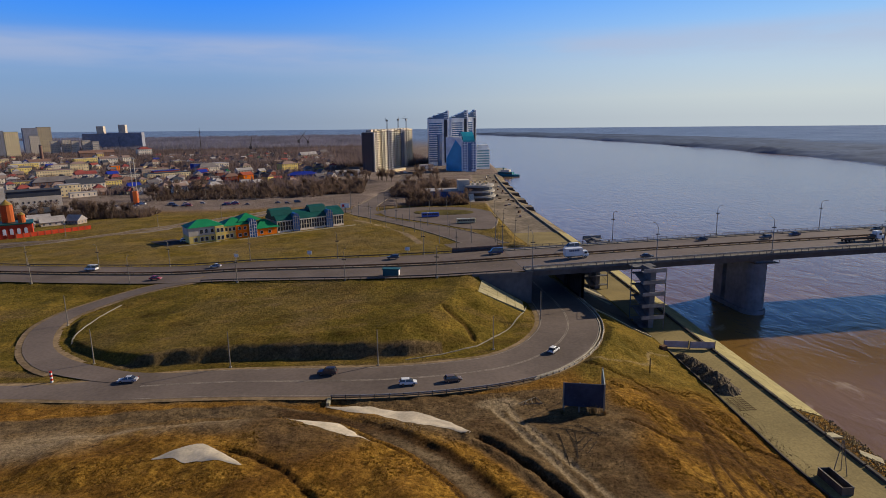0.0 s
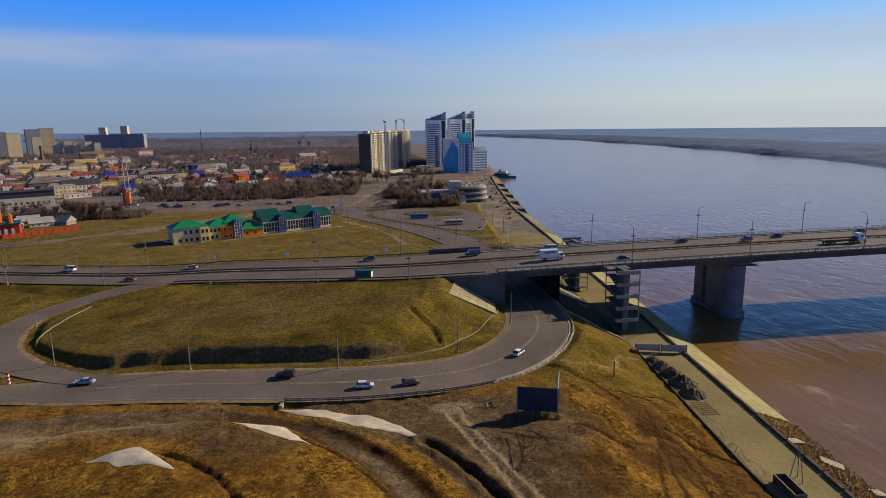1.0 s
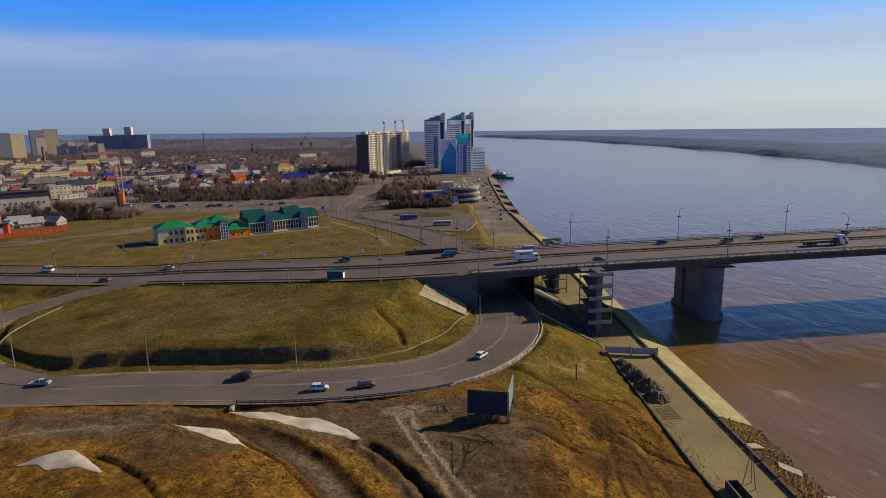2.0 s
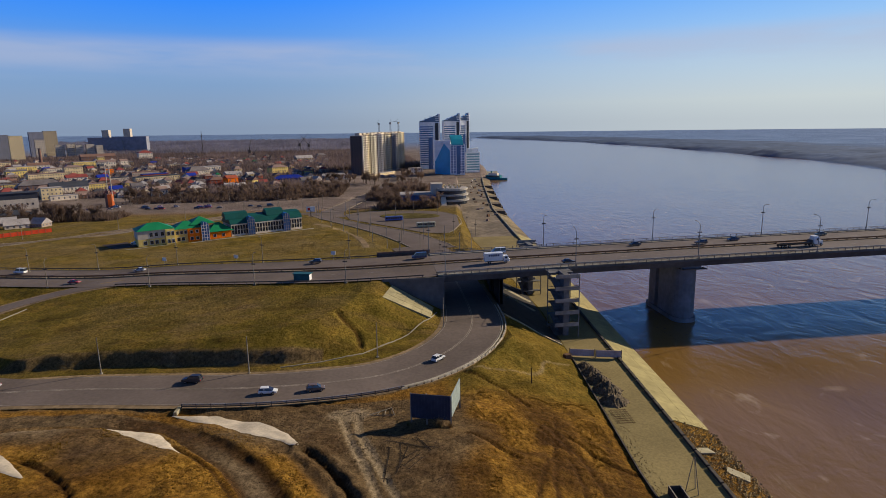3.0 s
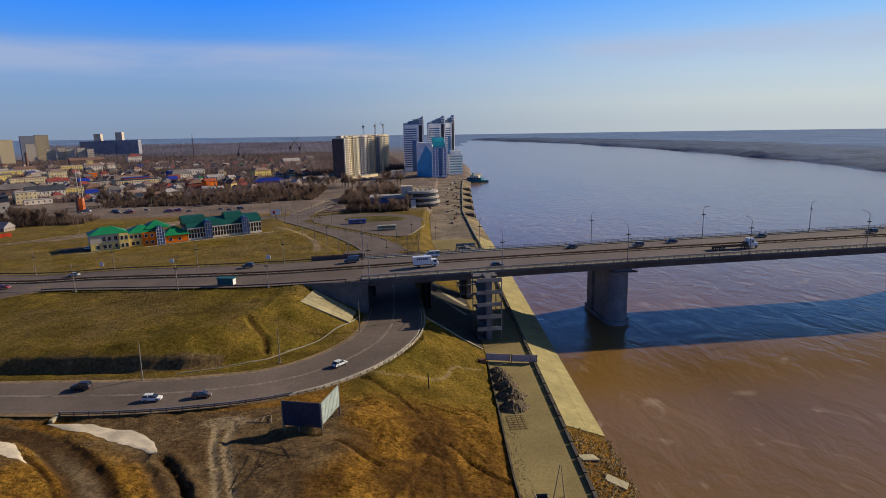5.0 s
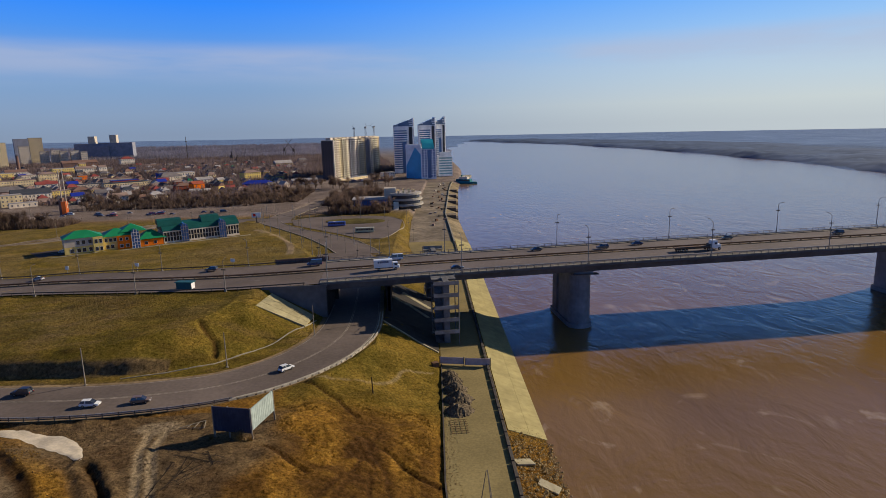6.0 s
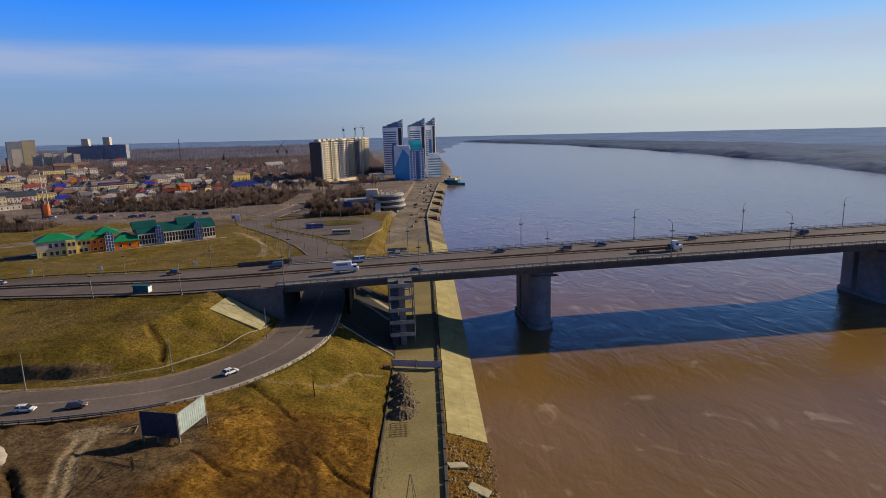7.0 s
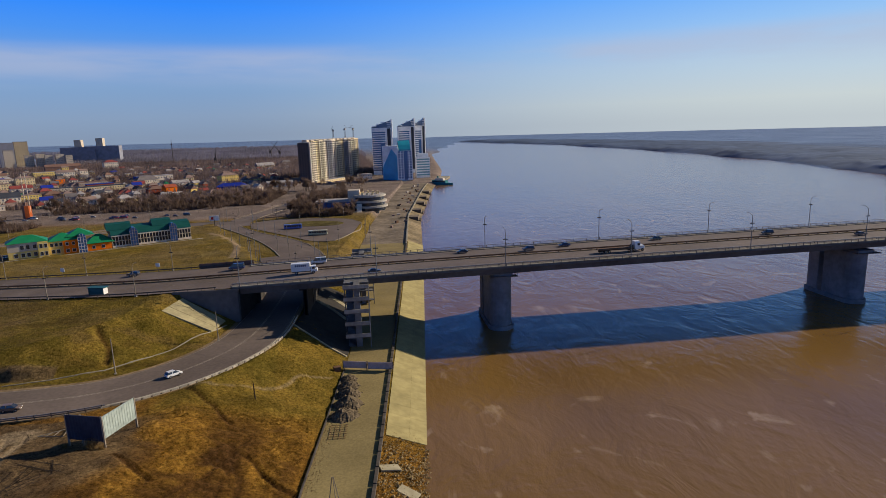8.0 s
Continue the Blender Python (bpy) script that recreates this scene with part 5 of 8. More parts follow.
    bmesh.ops.recalc_face_normals(bm, faces=bm.faces)
    tagged(part("trim_kerb", bm, CONCRETE_DARK), "dark low kerb at the foot of the river slope", "kerb", kind="structure")


promenade_kerb()


def promenade_things():
    b = thing("site_fence", Matrix.Identity(4), "pale lilac sheet-metal site fence standing across the promenade", "fence")
    pts = [(77.2, 156.6), (83.9, 155.0), (84.0, 154.7), (91.0, 153.4)]
    for (x0, y0), (x1, y1) in ((pts[0], pts[1]), (pts[2], pts[3])):
        a = math.degrees(math.atan2(y1 - y0, x1 - x0))
        w = math.hypot(x1 - x0, y1 - y0)
        ob = part("panel", boxed(0, w, -0.06, 0.06, 0.35, 2.3), LILAC, b)
        ob.matrix_basis = pose(x0, y0, 3.35, 0, 0, a)
        for k in (0.1, w - 0.1):
            p = part("post", boxed(k - 0.08, k + 0.08, -0.12, 0.12, 0, 2.5), STEEL_DARK, b)
            p.matrix_basis = pose(x0, y0, 3.35, 0, 0, a)
    crate = part("rusty_crate", boxed(-0.9, 0.9, -0.7, 0.7, 0, 1.3, bevel=0.05), RUST)
    crate.matrix_basis = pose(75.9, 154.0, ground_z(75.9, 154.0), 0, 0, 20)
    tagged(crate, "rusty metal crate at the foot of the slope", "crate")
    for i, (x, y, r, h) in enumerate(((79.2, 149.0, 2.3, 1.3), (79.6, 144.5, 2.7, 1.7), (80.0, 139.6, 3.0, 1.9), (80.3, 134.2, 3.4, 2.2), (79.9, 128.4, 3.3, 1.8))):
        bm = bmesh.new()
        bmesh.ops.create_grid(bm, x_segments=34, y_segments=34, size=r * 1.5)
        for v in bm.verts:
            d = v.co.length / r * (1 + 0.22 * noise.noise(v.co * 0.7 + Vector((i * 3, 5, 0))))
            v.co.z = h * max(0, 1 - d ** 1.5) * (1 + 0.3 * noise.noise(v.co * 1.1 + Vector((i * 7, 0, 0)))) + 0.30 * noise.noise(v.co * 2.3 + Vector((i, 3, 1))) * (d < 1.1) - (0.15 if d > 1.1 else 0)
        ob = part("spoil_mound", bm, HEAP)
        ob.matrix_basis = pose(x, y, 3.4)
        tagged(ob, "dark grey mound of gravel dumped on the promenade", "mound", "gravel mounds")
    grid = thing("rebar_mesh", pose(79.0, 121.0, 3.45), "rusty reinforcing mesh lying on the promenade", "mesh")
    for k in range(7):
        part("bar", boxed(-1.6, 2.2, -3 + k, -2.94 + k, 0, 0.05), RUST, grid)
    for k in range(4):
        part("bar", boxed(-1.5 + k * 1.1, -1.44 + k * 1.1, -3.2, 3.2, 0.05, 0.1), RUST, grid)
    # tripod of poles and a shed near the bank
    t = thing("pole_tripod", pose(81.4, 93.0, 3.4), "leaning grey poles tied as a tripod on the promenade", "poles")
    for x, y in ((-1.2, 0), (1.0, 0.8), (0.6, -1.2)):
        part("pole", rod(bmesh.new(), (x, y, 0), (x * 0.1, y * 0.1, 6.6), 0.09, 0.06, 6), POLE, t)
    c = thing("concrete_trough", pose(77.9, 89.6, 3.4, 0, 0, -2), "dark empty concrete trough with pale rims at the promenade's edge", "trough")
    part("floor", boxed(-1.1, 1.1, -3.2, 3.2, 0, 0.2), CONCRETE_DARK, c)
    for x in (-1.1, 0.95):
        part("side_wall", boxed(x, x + 0.15, -3.2, 3.2, 0.2, 1.5), CONCRETE_DARK, c)
        part("rim", boxed(x - 0.03, x + 0.18, -3.2, 3.2, 1.5, 1.58), CONCRETE, c)
    for y in (-3.2, 3.05):
        part("end_wall", boxed(-0.95, 0.95, y, y + 0.15, 0.2, 1.5), CONCRETE_DARK, c)


HEAP = mat("dark grey gravel", (0.125, 0.095, 0.06), 0.95, 2.2, 0.5, 0.6, 0.35, 0.6)
LILAC = mat("pale lilac sheet metal", (0.47, 0.38, 0.37), 0.6, 1.5, 0.1, 0.4, 0.15, 0)
promenade_things()


def between(name, one, other, material, label, category, lift):
    """A paved sheet on the ground between two curving edges."""
    a, b = (spline([(*p, 0, 1) for p in k])[:, :2] for k in (one, other))
    pick = np.linspace(0, 1, 40)
    a, b = (np.column_stack([np.interp(pick, np.linspace(0, 1, len(k)), k[:, c]) for c in (0, 1)]) for k in (a, b))
    v = np.concatenate([a + (b - a) * t for t in np.linspace(0, 1, 13)])
    f = [(40 * r + c, 40 * r + c + 1, 40 * r + c + 41, 40 * r + c + 40) for r in range(12) for c in range(39)]
    tagged(sheet(name, np.column_stack([v, surface(v[:, 0], v[:, 1]) + lift]), f, material), label, category, kind="structure")
    return a, b


def kerb_along(edge, wide=0.3, high=0.3):
    line = spline([(*p, 0, 1) for p in edge])
    line[:, 2] = surface(line[:, 0], line[:, 1])
    tagged(part("trim_street_kerb", bar(line, 0, wide, -0.2, high), KERB), "pale worn kerb along a street", "kerb", kind="structure")


FOOT_WEST = [(12.6, 286), (9.8, 303.1), (3.3, 327.0), (-8.0, 352.0), (-23.0, 368.8)]
FOOT_EAST = [(15.4, 286), (12.6, 303.6), (6.1, 328.6), (-5.6, 354.8), (-21.0, 372.0)]
between("pavement_footpath", FOOT_WEST, FOOT_EAST, ROAD_DUST, "pale trodden footpath over the grass", "path", 0.12)
ISLAND = mat("short olive grass", (0.105, 0.085, 0.03), 1.0, 0.5, 0.35, 0.1, 0.4, 0.4, spec=0.03)
STREET_SOUTH = [(-30.8, 411.5), (-11.3, 383.4), (12.3, 344.0), (27.2, 312.3), (35.2, 290.5)]
STREET_NORTH = [(-15.9, 416.2), (-7.8, 396.7), (9.6, 370.4), (28.2, 348.5), (41.7, 327.7), (51.4, 306.4), (57.8, 285.3)]
PARK_TOP = [(-8.3, 417.2), (7.6, 430.4), (35.8, 430.0), (57.9, 419.4), (68.0, 400.2)]
PARK_FOOT = [(-3.0, 394.3), (27.8, 355.4), (44.8, 333.4), (57.4, 332.0), (66.0, 359.4)]
between("road_street", STREET_SOUTH, STREET_NORTH, ASPHALT, "grey asphalt street curving round to the parking", "road", 0.16)
between("pavement_parking", PARK_FOOT, PARK_TOP, ASPHALT, "worn grey asphalt parking and turning circle", "parking", 0.22)
for k in (STREET_SOUTH, STREET_NORTH, PARK_TOP, [(44.8, 333.4), (57.4, 332.0), (66.0, 359.4), (69.0, 380), (68.0, 400.2)]):
    kerb_along(k, 0.45, 0.34)
isl = part("grass_island", prism(bmesh.new(), [(36.5 + 20 * math.cos(a) + 2 * math.sin(a), 402 + 11 * math.sin(a) - 4 * math.cos(a)) for a in np.linspace(0, 2 * math.pi, 28)[:-1]], 6.0, 7.72), ISLAND)
tagged(isl, "grassy island with a kerb in the turning circle", "island", kind="structure")


BANK_WORN = mat("worn dusty bank concrete", (0.22, 0.17, 0.10), 0.92, 0.5, 0.3, 0.08, 0.45, 0.2)


def bank_slope():
    ys = np.arange(345, 726, 9.0)
    v, f = [], []
    for i, y in enumerate(ys):
        x = float(bank(y))
        v += [(x - 9.2, y, 3.35), (x + 0.6, y, -0.25)]
        if i:
            f.append((2 * i - 2, 2 * i - 1, 2 * i + 1, 2 * i))
    tagged(sheet("pavement_bank", v, f, BANK_WORN), "weathered concrete river bank beside the far promenade", "bank", kind="structure")


bank_slope()

# ---------- snow, billboard and other things on the near ground ----------
def snow_patch(pts, label):
    """A lens of old snow: a row of (x, y, half width) along its middle."""
    line = spline([(x, y, 0, w) for x, y, w in pts], 0.8)
    v, f = [], []
    n = 8
    t = np.gradient(line[:, :2], axis=0)
    t /= np.linalg.norm(t, axis=1)[:, None]
    rng = random.Random(int(pts[0][0] * 10))
    ph = rng.uniform(0, 6)
    for i in range(len(line)):
        w = max(line[i, 3], 0.02) * (1 + 0.12 * math.sin(i * 0.37 + ph) + 0.06 * math.sin(i * 1.3 + ph))
        for j in range(n + 1):
            s = -1 + 2 * j / n
            x, y = line[i, 0] - t[i, 1] * w * s, line[i, 1] + t[i, 0] * w * s
            v.append((x, y, 0.12 * (1 - s ** 4) * min(1, w) - 0.03))
        if i:
            for j in range(n):
                k = (i - 1) * (n + 1) + j
                f.append((k, k + 1, k + n + 2, k + n + 1))
    v = np.array(v)
    v[:, 2] += surface(v[:, 0], v[:, 1]) + 0.08
    ob = sheet("snow_patch", v, f, SNOW)
    for p in ob.data.polygons:
        p.use_smooth = True
    return tagged(ob, label, "snow", "snow patches")


snow_patch([(-14.5, 113.8, 0.15), (-8.3, 111.5, 1.3), (-1.7, 109, 1.9), (4.3, 105.7, 2.1), (8.9, 101.7, 1.8), (12.9, 97, 0.2)], "long lens of old dirty snow beside a dirt track")
snow_patch([(-26, 103.6, 0.15), (-21.5, 101.6, 1.1), (-16.5, 99.2, 1.8), (-10.5, 95.8, 1.5), (-4.6, 91.5, 0.15)], "narrow strip of old snow on a grassy knoll")
snow_patch([(-38, 87.4, 0.15), (-35, 87.9, 1.1), (-31.6, 87.4, 2.1), (-28, 85.6, 1.5), (-23.4, 82.8, 0.15)], "pale patch of old snow on the knoll's slope")


def billboard():
    g = ground_z(36, 104.5)
    b = thing("billboard", Matrix.Identity(4), "weathered two-sided billboard of grey sheets on posts seen from behind", "billboard")
    zt = 18.55
    for (x0, y0), (x1, y1), m, lab in (((32.4, 105.6), (39.7, 103.6), BOARD_BLUE, "dark blue-grey board"), ((39.9, 103.6), (42.2, 111.2), BOARD_PALE, "pale grey-green ribbed board")):
        a = math.degrees(math.atan2(y1 - y0, x1 - x0))
        w = math.hypot(x1 - x0, y1 - y0)
        drop = 0.8 if m is BOARD_BLUE else 0.2
        p = part("board", boxed(0, w, -0.1, 0.1, -drop, 4.0), m, b, lab)
        p.matrix_basis = pose(x0, y0, zt - 4.0, 0, 0, a)
        for k in range(int(w / 0.62)):
            r = part("rib", boxed(k * 0.62 + 0.27, k * 0.62 + 0.33, -0.13, 0.13, -drop + 0.02, 3.98), m, b)
            r.matrix_basis = p.matrix_basis
    for x, y in ((32.5, 105.6), (39.8, 103.5), (42.2, 111.2), (35.4, 104.9)):
        part("post", boxed(x - 0.14, x + 0.14, y - 0.14, y + 0.14, ground_z(x, y) - 0.5, zt + 0.1), POLE, b)
    part("brace", rod(bmesh.new(), (33, 105.6, 17.5), (33.6, 110.5, ground_z(33.6, 110.5)), 0.09, sides=5), POLE, b)
    part("brace", rod(bmesh.new(), (38, 104.3, 17.5), (38.8, 109.2, ground_z(38.8, 109.2)), 0.09, sides=5), POLE, b)


def dry_bush(x, y, h, label):
    rng = random.Random(int(x * 7))
    v, f = [], []
    for k in range(170):
        a, r = rng.uniform(0, 6.28), rng.gauss(0, 0.22) * h
        foot = Vector((r * math.cos(a), r * math.sin(a), 0))
        tip = foot + Vector((rng.gauss(0, 0.38), rng.gauss(0, 0.38), rng.uniform(0.5, 1.0))) * h
        side = Vector((rng.gauss(0, 1), rng.gauss(0, 1), 0)).normalized() * 0.035
        n = len(v)
        v += [foot - side, foot + side, tip]
        f.append((n, n + 1, n + 2))
    ob = sheet("dry_bush", v, f, DRY_GRASS)
    ob.matrix_basis = pose(x, y, ground_z(x, y) - 0.05)
    return tagged(ob, label, "bush", "dry bushes")


dry_bush(37.6, 103.2, 2.2, "leafless reddish-brown bush in front of the billboard")
dry_bush(39.4, 102.6, 1.4, "small dry bush beside the billboard's post")
dry_bush(32.0, 104.6, 1.0, "small dry weed bush at the billboard's foot")
BOARD_BLUE = mat("blue-grey painted steel sheet", (0.045, 0.05, 0.075), 0.55, 1.2, 0.12, 0.25, 0.25, 0.05)
BOARD_PALE = mat("pale grey-green steel sheet", (0.36, 0.42, 0.38), 0.55, 1.2, 0.1, 0.3, 0.2, 0.05)
billboard()


def small_near():
    p = part("wooden_post", rod(bmesh.new(), (0, 0, -0.4), (0, 0, 3.9), 0.14, 0.11, 7), WOOD_DARK)
    p.matrix_basis = pose(60.4, 128.5, ground_z(60.4, 128.5), 1, -2, 0)
    tagged(p, "dark weathered wooden post standing on the slope", "post")
    tr = thing("frame_on_ground", pose(26.8, 110.6, ground_z(26.8, 110.6) + 0.1, 0, 0, 8), "triangular frame of weathered beams lying on bare earth", "frame")
    for a, c in (((-2.5, -0.4, 0.1), (2.3, -1.5, 0.1)), ((-2.5, -0.4, 0.14), (2.1, 1.6, 0.14)), ((2.1, 1.6, 0.1), (2.3, -1.5, 0.1)), ((-1.0, -0.7, 0.1), (-0.4, 0.5, 0.12)), ((0.4, -1.0, 0.1), (0.9, 1.0, 0.12))):
        part("beam", rod(bmesh.new(), a, c, 0.08, sides=4), POLE, tr)
    # reflective marker on the traffic island
    m = thing("marker_post", pose(-77.5, 133.8, ground_z(-77.5, 133.8)), "red and white striped marker post on the traffic island", "marker")
    for k in range(6):
        part("band", rod(bmesh.new(), (0, 0, k * 0.45), (0, 0, (k + 1) * 0.45), 0.3, sides=8), RED if k % 2 else WHITE, m)
    k = thing("bus_shelter", pose(-0.2, 188.2, ground_z(-0.2, 188.2) - 0.05, 0, 0, -13), "dark teal bus shelter with a pale end beside the highway", "bus shelter")
    part("back_wall", boxed(-2.6, 2.6, -1.1, -1.0, 0, 2.5), TEAL_DARK, k)
    part("roof", boxed(-2.9, 2.9, -1.3, 1.3, 2.5, 2.7), TEAL_DARK, k)
    for x in (-2.6, 2.5):
        part("side_wall", boxed(x, x + 0.1, -1.0, 0.9, 0, 2.5), TEAL_DARK if x < 0 else WHITE, k)
    part("bench", boxed(-2, 2, -0.95, -0.55, 0.42, 0.5), WOOD_DARK, k)


WOOD_DARK = mat("dark weathered wood", (0.06, 0.045, 0.035), 0.9, 3, 0.25, 0.5, 0.2, 0.1)
RED = mat("red paint", (0.55, 0.04, 0.03), 0.5, 1, 0.1, 0.2, 0.1, 0)
TEAL_DARK = mat("dark teal paint", (0.03, 0.11, 0.12), 0.5, 1, 0.1, 0.3, 0.15, 0)
small_near()


# ---------- vehicles ----------
def paint(name, color, rough=0.3):
    return mat(name, color, rough, 1, 0.04, 0.3, 0.06, 0, spec=0.6)


TYRE = BLACK
RIM = mat("wheel rim", (0.35, 0.35, 0.36), 0.35, 2, 0.05, 1, 0.05, 0, metal=0.8)
LIGHT_GLASS = mat("lamp glass", (0.6, 0.6, 0.58), 0.15, 1, 0.05, 1, 0.05, 0, spec=0.8)
TAIL = mat("red tail lamp", (0.4, 0.02, 0.02), 0.25, 1, 0.05, 1, 0.05, 0)


def wheels(b, xs, half, r):
    for x in xs:
        for s in (-1, 1):
            w = part("wheel", rod(bmesh.new(), (x, s * (half - 0.22), r), (x, s * half, r), r, sides=14), TYRE, b)
            part("rim", rod(bmesh.new(), (x, s * (half - 0.05), r), (x, s * (half + 0.015), r), r * 0.6, sides=10), RIM, w)


def car(m, body, label, shape="sedan", group="cars on the road"):
    b = thing("car", m @ Matrix.Scale(0.94, 4), label, "car", group)
    L, W = {"sedan": (4.5, 0.88), "hatch": (4.1, 0.86), "suv": (4.6, 0.92), "van": (5.6, 1.0)}[shape]
    sides = {
        "sedan": ([(-2.25, 0.35), (2.25, 0.35), (2.28, 0.66), (1.2, 0.86), (-1.6, 0.92), (-2.27, 0.86)], [(-1.75, 0.9), (-1.0, 1.42), (0.25, 1.45), (1.15, 0.86)]),
        "hatch": ([(-2.05, 0.35), (2.05, 0.35), (2.08, 0.7), (1.25, 0.92), (-1.9, 0.98), (-2.07, 0.8)], [(-1.95, 0.95), (-1.6, 1.5), (0.3, 1.54), (1.25, 0.9)]),
        "suv": ([(-2.3, 0.45), (2.3, 0.45), (2.32, 0.9), (1.15, 1.1), (-2.2, 1.12), (-2.32, 0.9)], [(-2.2, 1.08), (-2.0, 1.76), (0.25, 1.8), (1.05, 1.08)]),
        "van": ([(-2.8, 0.4), (2.8, 0.4), (2.82, 0.95), (2.1, 1.2), (-2.8, 1.2)], [(-2.8, 1.18), (-2.75, 2.25), (1.1, 2.3), (2.1, 1.18)]),
    }[shape]

    def shell(outline, half, tuck):
        bm = bmesh.new()
        zs = [z for _, z in outline]
        lo, hi = min(zs), max(zs)
        rows = []
        for s in (-1, 1):
            rows.append([bm.verts.new((x, s * (half - tuck * (z - lo) / (hi - lo)), z)) for x, z in outline])
        bm.faces.new(rows[0]), bm.faces.new(rows[1][::-1])
        n = len(outline)
        for i in range(n):
            bm.faces.new((rows[0][i], rows[1][i], rows[1][(i + 1) % n], rows[0][(i + 1) % n]))
        bmesh.ops.recalc_face_normals(bm, faces=bm.faces)
        bmesh.ops.bevel(bm, geom=list(bm.edges), offset=0.06, segments=2, affect="EDGES")
        return bm

    part("body", shell(sides[0], W, 0.06), body, b)
    cabin = part("cabin", shell(sides[1], W - 0.05, 0.18), GLASS_DARK, b, "dark glazed cabin")
    (xa, za), (xb, zb), (xc, zc), (xd, zd) = sides[1]
    part("roof", box(bmesh.new(), xb + 0.05, xc - 0.02, -W + 0.24, W - 0.24, zb - 0.02, zc + 0.03, 0.03), body, b)
    for s in (-1, 1):
        part("pillar", box(bmesh.new(), (xb + xc) / 2 - 0.06, (xb + xc) / 2 + 0.06, s * (W - 0.12) - 0.06, s * (W - 0.12) + 0.06, za, zb), body, b)
        part("headlight", box(bmesh.new(), L / 2 - 0.12, L / 2 + 0.02, s * (W - 0.3) - 0.2, s * (W - 0.3) + 0.2, 0.62, 0.78, 0.03), LIGHT_GLASS, b)
        part("tail_light", box(bmesh.new(), -L / 2 - 0.03, -L / 2 + 0.1, s * (W - 0.22) - 0.14, s * (W - 0.22) + 0.14, 0.72, 0.9, 0.03), TAIL, b)
    wheels(b, (-L * 0.3, L * 0.3), W, 0.33)
    part("number_plate", boxed(L / 2 + 0.0, L / 2 + 0.04, -0.26, 0.26, 0.42, 0.53), WHITE, b)
    return b


SILVER, NAVY, GRAPHITE = paint("silver car paint", (0.42, 0.43, 0.45)), paint("navy car paint", (0.03, 0.05, 0.12)), paint("graphite car paint", (0.035, 0.035, 0.04))
CARWHITE, CARRED, BRONZE = paint("white car paint", (0.75, 0.75, 0.74)), paint("red car paint", (0.40, 0.02, 0.03)), paint("bronze car paint", (0.16, 0.11, 0.08))
GREENGREY = paint("green-grey car paint", (0.10, 0.13, 0.11))


def on_road(line, x, side, back=False, near_y=None):
    """A pose on a road at its point nearest x, side metres to the left."""
    cand = line if near_y is None else line[abs(line[:, 1] - near_y) < 40]
    xs = np.hypot(cand[:, 0] - x, 0 if near_y is None else (cand[:, 1] - near_y) * 1.0)
    i = int(np.argmin(xs))
    i0, i1 = max(i - 1, 0), min(i + 1, len(cand) - 1)
    d = cand[i1] - cand[i0]
    s = ((x - cand[i0][0]) * d[0] + ((near_y if near_y is not None else cand[i0][1]) - cand[i0][1]) * d[1]) / (d[0] ** 2 + d[1] ** 2) if near_y is not None else (x - cand[i0][0]) / d[0]
    p = cand[i0] + s * d
    a = math.atan2(d[1], d[0])
    tilt = math.degrees(math.atan2(d[2], math.hypot(d[0], d[1])))
    m = Matrix.Translation((p[0] - math.sin(a) * side, p[1] + math.cos(a) * side, p[2] + 0.1)) @ pose(0, 0, 0, 0, 0, math.degrees(a)) @ pose(0, 0, 0, 0, -tilt, 0)
    return m @ pose(0, 0, 0, 0, 0, 180) if back else m


car(on_road(LOOP, -15.5, 3.6, back=True, near_y=128), GRAPHITE, "black off-road car driving on the loop road", "suv")
car(on_road(LOOP, -60, 3.0, back=True, near_y=130), SILVER, "silver saloon car leaving the loop road", "sedan")
car(on_road(LOOP, 2.6, -0.6 - 2.6, near_y=122), CARWHITE, "white estate car on the loop road", "hatch")
car(on_road(LOOP, 12.4, -3.4, near_y=122), BRONZE, "bronze hatchback on the loop road", "hatch")
car(on_road(LOOP, 38, -1.5, near_y=139), CARWHITE, "white hatchback rounding the bend", "hatch")
for x, side, back, paint_, label, shape in (
        (85, -10.6, False, GRAPHITE, "dark saloon car crossing the bridge", "sedan"), (66, 9.5, True, CARWHITE, "white minibus crossing the bridge", "van"),
        (37.6, 9.8, True, NAVY, "dark minivan at the bridge's end", "van"), (117, 9.6, True, GRAPHITE, "black saloon car on the bridge", "sedan"),
        (140.6, 6.0, True, BRONZE, "dark off-road car on the bridge", "suv"), (191, 9.8, True, GREENGREY, "grey-green saloon car on the bridge", "sedan"),
        (-1.3, 11, True, GRAPHITE, "dark off-road car on the highway", "suv"), (-66.8, 7.5, True, SILVER, "silver saloon car on the highway", "sedan"),
        (-80.5, -8, False, CARRED, "red saloon car on the highway", "sedan"), (155, 9.0, True, NAVY, "navy saloon car on the bridge", "sedan"),
        (234, 6.5, True, GRAPHITE, "black car far along the bridge", "suv"), (262, -6, False, BRONZE, "brown saloon car far along the bridge", "sedan"),
        (-118, 6, True, CARWHITE, "white minibus on the highway", "van")):
    car(on_road(MAIN, x, side, back), paint_, label, shape)


